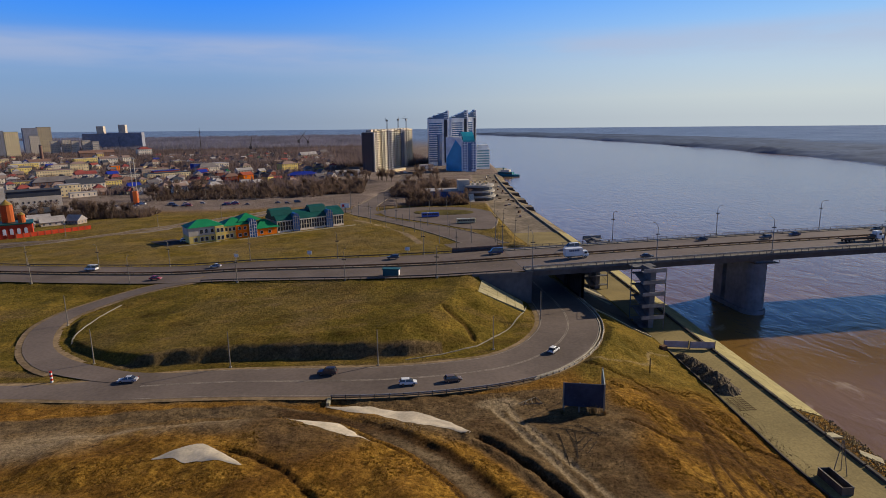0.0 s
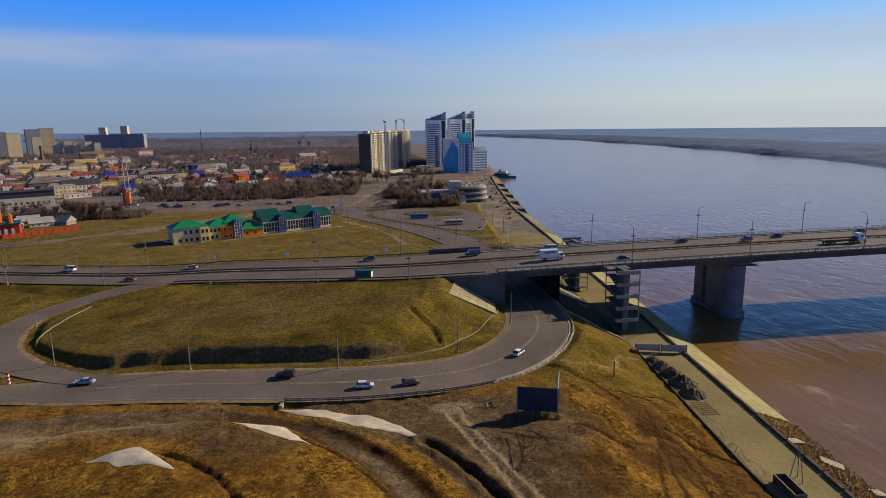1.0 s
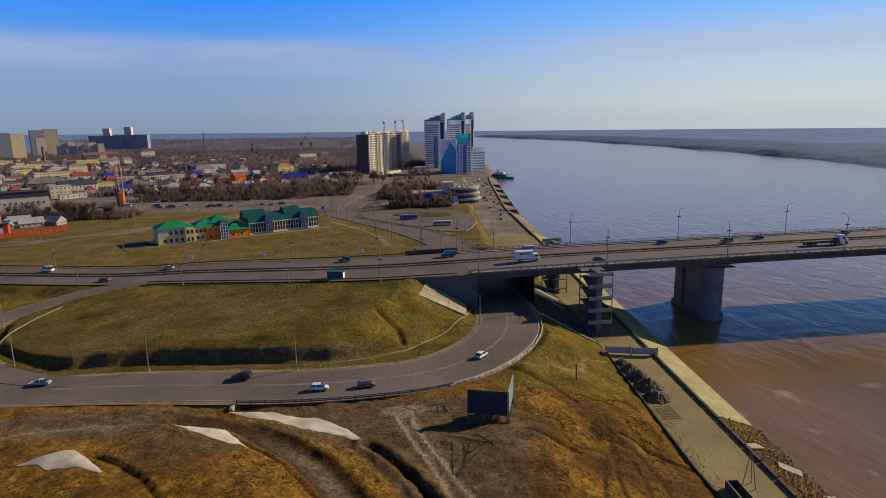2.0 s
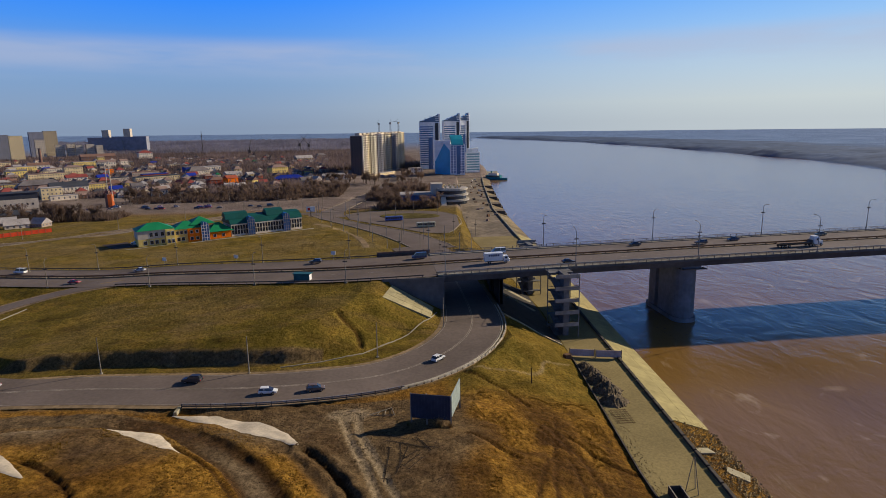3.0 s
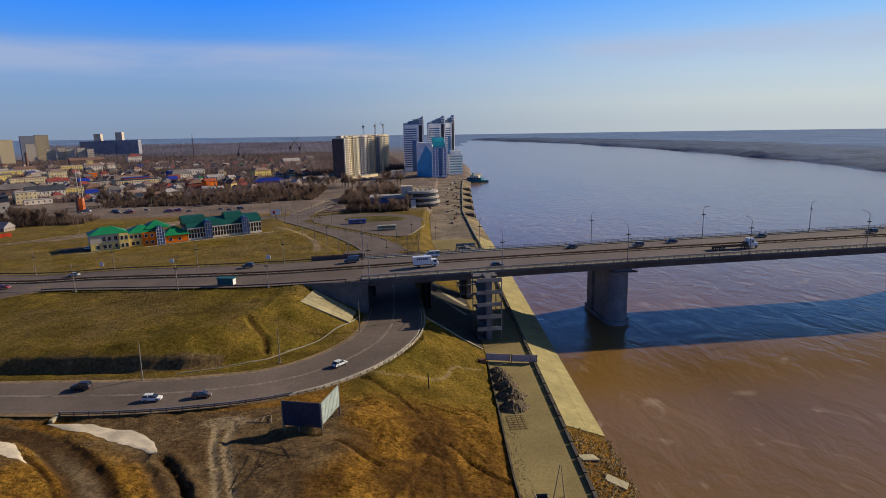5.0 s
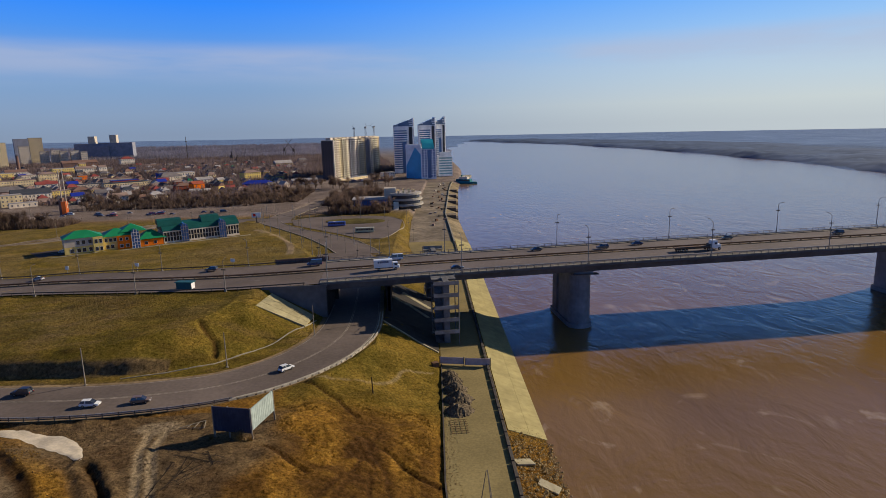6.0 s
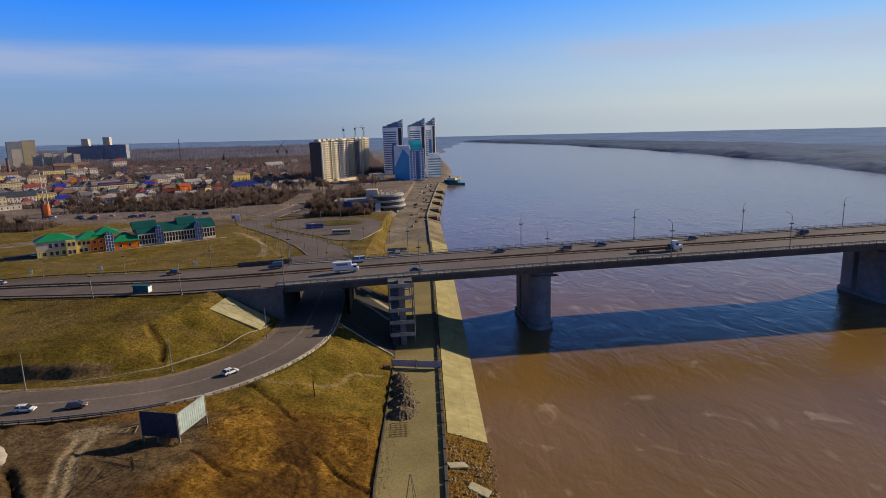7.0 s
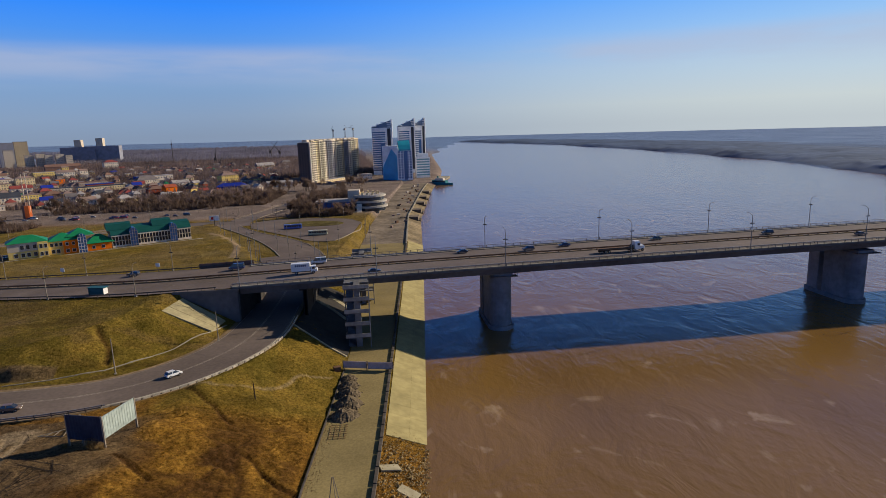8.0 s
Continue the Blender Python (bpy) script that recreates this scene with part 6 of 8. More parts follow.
def box_truck(m):
    b = thing("box_truck", m, "white box truck with lettering on its side", "truck")
    part("cargo_box", box(bmesh.new(), -4.2, 1.9, -1.22, 1.22, 1.0, 3.6, 0.05), CARWHITE, b)
    part("cab", profile_x(bmesh.new(), [(-1.1, 0.6), (1.1, 0.6), (1.1, 1.7), (0.98, 2.5), (-0.98, 2.5), (-1.1, 1.7)], 2.1, 3.6), CARWHITE, b)
    part("bonnet", box(bmesh.new(), 3.6, 4.2, -0.95, 0.95, 0.6, 1.55, 0.1), CARWHITE, b)
    part("windscreen", box(bmesh.new(), 3.58, 3.64, -0.9, 0.9, 1.6, 2.35), GLASS_DARK, b)
    for s in (-1, 1):
        part("side_window", box(bmesh.new(), 2.5, 3.4, s * 1.08 - 0.03, s * 1.08 + 0.03, 1.6, 2.25), GLASS_DARK, b)
        for k in range(6):
            part("lettering", boxed(-2.9 + k * 0.62, -2.45 + k * 0.62, s * 1.23 - 0.012, s * 1.23 + 0.012, 2.55, 3.2), NAVY, b, "dark lettering bar")
    part("chassis", boxed(-4.0, 3.6, -0.5, 0.5, 0.6, 1.0), STEEL_DARK, b)
    wheels(b, (-2.6, 2.9), 1.15, 0.48)


def flatbed(m):
    b = thing("flatbed_truck", m, "white articulated truck with an empty flatbed trailer", "truck")
    part("trailer_bed", box(bmesh.new(), -9.5, 3.0, -1.25, 1.25, 1.15, 1.45, 0.04), RUST, b)
    part("headboard", boxed(2.9, 3.0, -1.25, 1.25, 1.45, 2.3), STEEL_DARK, b)
    part("side_board", boxed(-9.5, 2.9, -1.26, -1.2, 1.4, 1.75), STEEL_DARK, b)
    part("cab", profile_x(bmesh.new(), [(-1.2, 0.7), (1.2, 0.7), (1.2, 2.6), (1.0, 3.5), (-1.0, 3.5), (-1.2, 2.6)], 3.6, 5.6), CARWHITE, b)
    part("bonnet", box(bmesh.new(), 5.6, 7.2, -1.0, 1.0, 0.7, 2.0, 0.12), CARWHITE, b)
    part("windscreen", box(bmesh.new(), 5.57, 5.64, -1.0, 1.0, 2.1, 3.0), GLASS_DARK, b)
    part("side_window", boxed(4.5, 5.4, -1.22, 1.22, 2.1, 2.8), GLASS_DARK, b)
    part("chassis", boxed(-9.0, 6.6, -0.5, 0.5, 0.75, 1.15), STEEL_DARK, b)
    wheels(b, (-8.2, -6.9, -5.6, 2.4, 3.6, 6.4), 1.22, 0.5)


box_truck(on_road(MAIN, 62.5, -4.6))
flatbed(on_road(MAIN, 171, -6.4))


def bus(m, body, label):
    b = thing("bus", m, label, "bus", "parked buses")
    part("body", box(bmesh.new(), -5.6, 5.6, -1.25, 1.25, 0.4, 3.0, 0.15), body, b)
    for s in (-1, 1):
        for k in range(7):
            part("window", boxed(-5.0 + k * 1.45, -3.75 + k * 1.45, s * 1.26 - 0.015, s * 1.26 + 0.015, 1.5, 2.5), GLASS_DARK, b)
    part("windscreen", boxed(5.58, 5.63, -1.1, 1.1, 1.3, 2.7), GLASS_DARK, b)
    part("roof_hatch", boxed(-2, -0.8, -0.5, 0.5, 3.0, 3.15), WHITE, b)
    wheels(b, (-3.4, 3.4), 1.2, 0.5)


bus(pose(26, 383.5, ground_z(26, 383.5) + 0.12, 0, 0, 4), paint("blue bus paint", (0.06, 0.12, 0.42)), "blue bus parked on the turning circle")
bus(pose(45.5, 354, ground_z(45.5, 354) + 0.12, 0, 0, 2), paint("cream bus paint", (0.55, 0.50, 0.30)), "cream and yellow bus parked on the turning circle")

# ---------- buildings ----------
def wall_mat(name, c):
    return mat(name, c, 0.85, 1.0, 0.08, 0.15, 0.15, 0)


YELLOW_WALL = wall_mat("yellow plaster", (0.74, 0.56, 0.18))
GREY_WALL = wall_mat("grey plaster", (0.58, 0.50, 0.40))
ORANGE_WALL = wall_mat("bright orange plaster", (0.92, 0.20, 0.012))
WHITE_WALL = wall_mat("white plaster", (0.82, 0.70, 0.54))
CREAM_WALL = wall_mat("cream plaster", (0.76, 0.60, 0.34))
BRICK_RED = wall_mat("red brick", (0.36, 0.09, 0.05))
BRICK_DARK = wall_mat("dark brown brick", (0.22, 0.13, 0.10))
WOOD_WALL = wall_mat("weathered board wall", (0.38, 0.30, 0.24))
BLUE_WALL = wall_mat("blue metal cladding", (0.03, 0.06, 0.28))
SLATE_DARK = wall_mat("dark slate cladding", (0.055, 0.06, 0.075))
GREEN_ROOF = mat("green sheet-metal roof", (0.015, 0.22, 0.09), 0.45, 1, 0.06, 0.2, 0.12, 0)
TEAL_ROOF = mat("dark blue-green roof", (0.012, 0.085, 0.075), 0.45, 1, 0.06, 0.2, 0.15, 0)
RED_ROOF = mat("dull red roof", (0.28, 0.07, 0.06), 0.7, 1, 0.1, 0.2, 0.2, 0)
BROWN_ROOF = mat("brown roof", (0.27, 0.19, 0.16), 0.8, 1, 0.1, 0.2, 0.2, 0)
GREY_ROOF = mat("grey slate roof", (0.38, 0.345, 0.33), 0.8, 1, 0.1, 0.2, 0.2, 0)
DARK_ROOF = mat("dark tar roof", (0.17, 0.15, 0.15), 0.8, 1, 0.1, 0.2, 0.2, 0)
BLUE_ROOF = mat("deep blue roof", (0.02, 0.04, 0.30), 0.5, 1, 0.06, 0.2, 0.12, 0)
BLUE_GLASS = mat("blue curtain glass", (0.04, 0.12, 0.29), 0.12, 1, 0.05, 0.08, 0.25, 0, spec=0.9)
CYAN_GLASS = mat("bright cyan glass", (0.03, 0.36, 0.44), 0.2, 1, 0.05, 0.08, 0.2, 0, spec=0.8)
WINDOW = GLASS_DARK
WINDOW_FAR = mat("dull far window glass", (0.13, 0.13, 0.15), 0.35, 1, 0.1, 0.3, 0.15, 0, spec=0.5)


def quad_windows(bm, face, z0, floors, gap, cols, w, h, length, d):
    """Window panes on one wall: face gives the map from (along, out, up) to the building."""
    for f in range(floors):
        for c in range(cols):
            u = (c + 0.5) / cols * length
            q = [face(u - w / 2, d, z0 + f * gap), face(u + w / 2, d, z0 + f * gap), face(u + w / 2, d, z0 + f * gap + h), face(u - w / 2, d, z0 + f * gap + h)]
            r = [face(u - w / 2, -0.05, z0 + f * gap), face(u + w / 2, -0.05, z0 + f * gap), face(u + w / 2, -0.05, z0 + f * gap + h), face(u - w / 2, -0.05, z0 + f * gap + h)]
            a = [bm.verts.new(p) for p in q]
            b = [bm.verts.new(p) for p in r]
            bm.faces.new(a)
            for k in range(4):
                bm.faces.new((b[k], b[(k + 1) % 4], a[(k + 1) % 4], a[k]))


def house(m, w, d, h, wall, roof, shape, label, category="house", group="", floors=1, cols=3, name="house", pitch=0.5):
    """A building of w by d metres, h to the eaves; its front is its -y side."""
    b = thing(name, m, label, category, group)
    part("wall", boxed(-w / 2, w / 2, -d / 2, d / 2, -1.5, h), wall, b)
    o = 0.5
    bm = bmesh.new()
    if shape == "flat":
        box(bm, -w / 2 - 0.15, w / 2 + 0.15, -d / 2 - 0.15, d / 2 + 0.15, h, h + 0.5)
    else:
        rise = min(w, d) * pitch * 0.8
        W, D = w / 2 + o, d / 2 + o
        base = [bm.verts.new(p) for p in ((-W, -D, h - 0.15), (W, -D, h - 0.15), (W, D, h - 0.15), (-W, D, h - 0.15))]
        inset = (min(W, D) if shape == "hip" else 0)
        if w >= d:
            r0, r1 = bm.verts.new((-W + inset, 0, h + rise)), bm.verts.new((W - inset, 0, h + rise))
            fs = [(base[0], base[1], r1, r0), (base[2], base[3], r0, r1), (base[1], base[2], r1), (base[3], base[0], r0)]
        else:
            r0, r1 = bm.verts.new((0, -D + inset, h + rise)), bm.verts.new((0, D - inset, h + rise))
            fs = [(base[1], base[2], r1, r0), (base[3], base[0], r0, r1), (base[0], base[1], r0), (base[2], base[3], r1)]
        for f in fs:
            bm.faces.new(f)
        bm.faces.new(base[::-1])
    part("roof", bm, roof, b)
    bm = bmesh.new()
    gap = h / floors
    quad_windows(bm, lambda u, q, z: (-w / 2 + u, -d / 2 - q, z), gap * 0.32, floors, gap, cols, min(1.1, w / cols * 0.45), gap * 0.4, w, 0.06)
    side = max(1, int(cols * d / w))
    quad_windows(bm, lambda u, q, z: (w / 2 + q, -d / 2 + u, z), gap * 0.32, floors, gap, side, 1.0, gap * 0.4, d, 0.06)
    tagged(part("glazing", bm, WINDOW_FAR, b), kind="stuff")
    return b


# green-roofed office and hall
def green_complex():
    turn = 31.0
    o = Matrix.Translation((-101.8, 308.6, 9.2)) @ pose(0, 0, 0, 0, 0, turn)
    b = thing("office_building", o, "two-storey yellow and grey office with green roofs and an orange entrance", "building")

    def hip(name, u0, u1, v0, v1, h, rise, m, over=0.7):
        bm = bmesh.new()
        p = [bm.verts.new(q) for q in ((u0 - over, v0 - over, h), (u1 + over, v0 - over, h), (u1 + over, v1 + over, h), (u0 - over, v1 + over, h))]
        k = min(u1 - u0, v1 - v0) / 2
        if u1 - u0 >= v1 - v0:
            r = [bm.verts.new((u0 + k, (v0 + v1) / 2, h + rise)), bm.verts.new((u1 - k, (v0 + v1) / 2, h + rise))]
            fs = ((p[0], p[1], r[1], r[0]), (p[1], p[2], r[1]), (p[2], p[3], r[0], r[1]), (p[3], p[0], r[0]))
        else:
            r = [bm.verts.new(((u0 + u1) / 2, v0 + k, h + rise)), bm.verts.new(((u0 + u1) / 2, v1 - k, h + rise))]
            fs = ((p[0], p[1], r[0]), (p[1], p[2], r[1], r[0]), (p[2], p[3], r[1]), (p[3], p[0], r[0], r[1]))
        for f in fs:
            bm.faces.new(f)
        bm.faces.new(p[::-1])
        return part(name, bm, m, b)

    def windows(us, z0, z1, v, w, m=WINDOW):
        for u in us:
            f = part("window", boxed(u - w / 2, u + w / 2, v - 0.09, v + 0.05, z0, z1), m, b)
            part("window_frame", boxed(u - w / 2 - 0.12, u + w / 2 + 0.12, v - 0.06, v + 0.05, z0 - 0.12, z1 + 0.12), WHITE, f)

    part("lower_wall", boxed(0, 17, 0, 12, -0.6, 3.9), YELLOW_WALL, b)
    part("upper_wall", boxed(-0.05, 17.05, -0.05, 12.05, 3.9, 8.2), GREY_WALL, b, "grey plastered upper storey")
    hip("roof", 0, 17, 0, 12, 8.2, 3.2, GREEN_ROOF)
    windows((6.2, 8.6, 11.5), 4.9, 6.9, -0.05, 1.5)
    windows((3.2, 6.2, 8.6, 11.5), 1.0, 2.9, 0, 1.5)
    part("bay", boxed(12.8, 17.2, -1.6, 0, -0.6, 8.0), YELLOW_WALL, b)
    windows((14.2, 16.2), 4.9, 6.9, -1.6, 1.2)
    windows((14.2, 16.2), 1.0, 2.9, -1.6, 1.2)
    part("middle_wall", boxed(17, 27, 0.3, 12, -0.6, 7.2), YELLOW_WALL, b)
    windows((18.8, 20.8, 22.8), 4.5, 6.2, 0.3, 1.3)
    windows((19.2, 21.4), 1.0, 2.8, 0.3, 1.5)
    hip("middle_roof", 17.4, 31, 0.3, 12.5, 7.2, 3.4, GREEN_ROOF)
    part("entrance_wall", boxed(23.8, 30.5, -0.5, 11, -0.6, 7.1), ORANGE_WALL, b, "bright orange entrance block")
    windows((25.6, 28.4), 4.6, 6.0, -0.5, 1.2)
    windows((25.6, 28.4), 1.0, 2.5, -0.5, 1.5)
    # glazed arch
    arc = [(1.9 * math.cos(a), 8.0 + 1.9 * math.sin(a)) for a in np.linspace(0, math.pi, 11)]
    bm = bmesh.new()
    prof = [(-1.9, -0.4), (1.9, -0.4)] + arc
    f0 = [bm.verts.new((32.4 + u, -1.6, z)) for u, z in prof]
    f1 = [bm.verts.new((32.4 + u, 6.0, z)) for u, z in prof]
    bm.faces.new(f0), bm.faces.new(f1[::-1])
    for i in range(len(prof)):
        bm.faces.new((f0[i], f1[i], f1[(i + 1) % len(prof)], f0[(i + 1) % len(prof)]))
    bmesh.ops.recalc_face_normals(bm, faces=bm.faces)
    arch = part("glass_arch", bm, BLUE_GLASS, b, "arched blue glass stairwell")
    for u in (-1.9, -0.65, 0.65, 1.9):
        part("mullion", boxed(32.4 + u - 0.09, 32.4 + u + 0.09, -1.72, -1.56, -0.4, 8.0 + math.sqrt(max(0, 1.9 ** 2 - u * u))), WHITE, arch)
    for z in (1.5, 3.2, 4.9, 6.6, 8.2):
        part("mullion", boxed(30.5, 34.3, -1.7, -1.58, z - 0.07, z + 0.07), WHITE, arch)
    hip("arch_roof", 26, 38, 2, 14, 8.6, 3.6, GREEN_ROOF)
    part("link_wall", boxed(34.3, 46, 0.2, 10, -0.6, 3.6), ORANGE_WALL, b)
    windows((37.5, 42), 1.0, 2.5, 0.2, 1.4)
    hip("link_roof", 34.3, 47, 0.2, 11, 3.9, 4.2, GREEN_ROOF)

    h = thing("glazed_hall", o, "long glazed hall with a dark blue-green roof and arched bays", "building")
    L0, L1 = 46.5, 87.0
    part("wall", boxed(L0, L1, 0.6, 17, -1.4, 6.8), GREY_WALL, h)
    part("plinth", boxed(L0 - 0.1, L1 + 0.1, 0.2, 0.7, -1.4, 1.1), WHITE_WALL, h)
    part("lintel", boxed(L0 - 0.1, L1 + 0.1, 0.1, 0.7, 6.0, 7.0), WHITE_WALL, h)
    n = 26
    for i in range(n):
        u = L0 + (L1 - L0) * (i + 0.5) / n
        if min(abs(u - 57.2), abs(u - 77.6)) < 2.1:
            continue
        w = part("window", boxed(u - 0.6, u + 0.6, 0.42, 0.62, 1.1, 6.0), WINDOW, h)
        part("mullion", boxed(u - 0.86, u - 0.6, 0.3, 0.6, 1.1, 6.0), WHITE_WALL, w)
        part("transom", boxed(u - 0.6, u + 0.6, 0.34, 0.6, 3.4, 3.6), WHITE_WALL, w)
    bm = bmesh.new()
    curve = [(0.0, 6.9), (1.5, 8.4), (5, 10.2), (9, 10.9), (13, 10.2), (17.4, 7.2)]
    profile = [(v, z) for v, z in curve] + [(17.4, 6.7), (0.0, 6.7)]
    part("roof", profile_x(bm, profile, L0 - 0.5, L1 + 0.4), TEAL_ROOF, h)
    for u in (56.5, 77):
        part("roof_ridge", profile_x(bmesh.new(), [(3, 9.3), (5, 12.4), (8, 13.0), (11, 10.6)], u - 12 if u < 60 else u - 9.5, u + 0.5), TEAL_ROOF, h)
    for u in (57.2, 77.6):
        prof = [(-1.9, -1.2), (1.9, -1.2)] + [(1.9 * math.cos(a), 8.4 + 1.9 * math.sin(a)) for a in np.linspace(0, math.pi, 11)]
        bm = bmesh.new()
        f0 = [bm.verts.new((u + x, -0.9, z)) for x, z in prof]
        f1 = [bm.verts.new((u + x, 5.0, z)) for x, z in prof]
        bm.faces.new(f0), bm.faces.new(f1[::-1])
        for i in range(len(prof)):
            bm.faces.new((f0[i], f1[i], f1[(i + 1) % len(prof)], f0[(i + 1) % len(prof)]))
        bmesh.ops.recalc_face_normals(bm, faces=bm.faces)
        bay = part("arched_bay", bm, BLUE_GLASS, h, "arched blue glass bay")
        for x in (-1.9, -0.6, 0.6, 1.9):
            part("mullion", boxed(u + x - 0.09, u + x + 0.09, -1.02, -0.86, -1.0, 8.4 + math.sqrt(max(0, 3.61 - x * x))), STEEL, bay)
        for z in (1, 3, 5, 7, 8.4):
            part("mullion", boxed(u - 1.9, u + 1.9, -1.0, -0.88, z - 0.07, z + 0.07), STEEL, bay)
    draped("pavement_forecourt", [(-105.6, 302.6), (-104.6, 300.8), (-20, 351.4), (-21, 353.6)], CONCRETE, "pale paved path before the office", "pavement", 0.1, kind="structure", grid=(20, 6))


green_complex()
car(pose(-107, 316, ground_z(-107, 316) + 0.1, 0, 0, 30), CARWHITE, "white car parked beside the office", "hatch", "parked cars")
car(pose(-108, 322, ground_z(-108, 322) + 0.1, 0, 0, 30), SILVER, "silver car parked beside the office", "sedan", "parked cars")
sg = thing("advert_sign", pose(-30.3, 409.4, ground_z(-30.3, 409.4), 0, 0, 12), "white billboard with a red mark on a post by the road", "billboard")
part("post", rod(bmesh.new(), (0, 0, 0), (0, 0, 4.4), 0.3, sides=8), STEEL_DARK, sg)
part("board", box(bmesh.new(), -3.0, 3.0, -0.2, 0.2, 3.4, 7.0, 0.05), WHITE, sg)
part("red_mark", boxed(-2.0, -0.4, -0.24, -0.2, 4.4, 6.2), RED, sg)
for x, y in ((-31, 226), (-60, 233), (6, 219.5)):
    s2 = thing("road_sign", pose(x, y, ground_z(x, y), 0, 0, -20), "small white road sign on a thin post", "road sign", "road signs")
    part("post", rod(bmesh.new(), (0, 0, 0), (0, 0, 2.8), 0.06, sides=6), STEEL, s2)
    part("board", boxed(-0.9, 0.9, -0.05, 0.05, 1.9, 3.2), WHITE, s2)


def verge_fence():
    b = thing("verge_fence", Matrix.Identity(4), "dark brown solid fence along the highway's far verge", "fence")
    line = MAIN[(MAIN[:, 0] > 20) & (MAIN[:, 0] < 44)].copy()
    line[:, :3] = offset(line, line[:, 3] + 0.7)
    for x, y, z, hw, a in along(line, 2.4):
        p = part("panel", boxed(0.08, 2.32, -0.06, 0.06, -0.6, 1.6), BRICK_DARK, b)
        p.matrix_basis = pose(x, y, z, 0, 0, math.degrees(a))
        q = part("post", boxed(-0.08, 0.08, -0.1, 0.1, -0.6, 1.75), STEEL_DARK, b)
        q.matrix_basis = p.matrix_basis


verge_fence()
draped("pavement_yard", [(-125, 319), (-111.5, 303), (-103, 311), (-114, 324)], ASPHALT_DARK, "dark asphalt yard beside the office", "yard", 0.12, kind="structure", grid=(16, 16))


# round riverside terminal
TERRACE = wall_mat("weathered pale plaster", (0.46, 0.42, 0.36))


def terminal():
    b = thing("river_terminal", pose(70.5, 474, 6.3), "round white riverside terminal with ringed terraces and a glass wing", "building")
    for z, r in ((0.0, 14.5), (4.0, 13.8), (8.2, 13.2)):
        part("glazing", rod(bmesh.new(), (0, 0, z), (0, 0, z + 3.0), r - 1.6, sides=40), WINDOW, b, "dark glazed ring")
        part("terrace", rod(bmesh.new(), (0, 0, z + 2.6), (0, 0, z + 4.0), r, sides=40), TERRACE, b, "pale terrace band")
    part("roof_deck", rod(bmesh.new(), (0, 0, 12.2), (0, 0, 12.5), 11, sides=32), GREY_ROOF, b)
    for k in range(11):
        a = k / 11 * 2 * math.pi
        part("roof_box", boxed(7.4 * math.cos(a) - 0.8, 7.4 * math.cos(a) + 0.8, 7.4 * math.sin(a) - 0.8, 7.4 * math.sin(a) + 0.8, 12.5, 14.2), CREAM_WALL, b)
    part("roof_house", boxed(-16, -7, -5, 6, 8, 16.0), GREY_WALL, b, "grey boxy roof house")
    part("wing", boxed(-40, -8, -6, 12, -1, 7.6), BLUE_GLASS, b, "blue glazed wing")
    for k in range(9):
        part("fin", boxed(-40 + k * 3.6, -39.7 + k * 3.6, -6.25, -6.0, 0, 7.6), STEEL_DARK, b)
    part("wing_roof", boxed(-41, -8, -7, 13, 7.6, 8.4), GREY_ROOF, b)
    part("stair", profile_x(bmesh.new(), [(-20, -0.5), (-12, 6.2), (-12, 5.2), (-18.6, -0.5)], -9, -5), WHITE_WALL, b, "white outdoor stair")
    part("terrace_wall", boxed(-36, -9, -17, -16.6, -1, 1.2), CREAM_WALL, b)


terminal()


# apartment block and towers
def tower_block(b, name, outline, z0, z1, wall):
    return part(name, prism(bmesh.new(), outline, z0, z1), wall, b)


def apartments():
    # one long stepped block; local x runs along its street front
    c = Vector((-17.5, 781.0, 5.5))
    a = math.degrees(math.atan2(904 - 781, 37.4 + 17.5))
    b = thing("apartment_block", Matrix.Translation(c) @ pose(0, 0, 0, 0, 0, a), "tall apartment block with cream and white bays, dark end wall", "apartment block")
    L = 134.0
    part("end_wall", boxed(-0.4, 13, 0.4, 16.6, -1, 49.5), BRICK_GREY, b, "dark grey-brown end wall")
    x = 0.0
    bays = ((11, WHITE_WALL), (12, CREAM_WALL), (11, YELLOWISH), (9, WHITE_WALL), (12, BLUE_PANEL), (11, WHITE_WALL), (12, YELLOWISH), (11, CREAM_WALL), (9, BLUE_PANEL), (12, WHITE_WALL), (12, YELLOWISH), (12, CREAM_WALL))
    for i, (w, m) in enumerate(bays):
        step = 0.0 if i % 2 else 1.3
        part("bay", boxed(x, x + w, -step, 16, -1, 50.2 + (i % 3) * 0.9), m, b)
        bm = bmesh.new()
        for f in range(17):
            box(bm, x + 1.0, x + w / 2 - 0.7, -step - 0.05, -step + 0.02, 1.4 + f * 2.95, 3.2 + f * 2.95)
            box(bm, x + w / 2 + 0.7, x + w - 1.0, -step - 0.05, -step + 0.02, 1.4 + f * 2.95, 3.2 + f * 2.95)
        tagged(part("glazing", bm, WINDOW, b), kind="stuff")
        if i % 2 == 0:
            bm = bmesh.new()
            for f in range(17):
                box(bm, x + w / 2 - 0.5, x + w + 0.4, -step - 1.2, -step, 0.6 + f * 2.95, 1.7 + f * 2.95)
            tagged(part("balcony_front", bm, m, b), kind="stuff")
        part("roof_house", boxed(x + 2, x + w - 3, 4, 11, 50, 53.2), GREY_WALL, b)
        x += w
    bm = bmesh.new()
    for f in range(17):
        for k in range(4):
            box(bm, -0.45, -0.38, 2.2 + k * 3.7, 3.4 + k * 3.7, 1.6 + f * 2.85, 3.0 + f * 2.85)
    tagged(part("end_glazing", bm, WINDOW, b), kind="stuff")


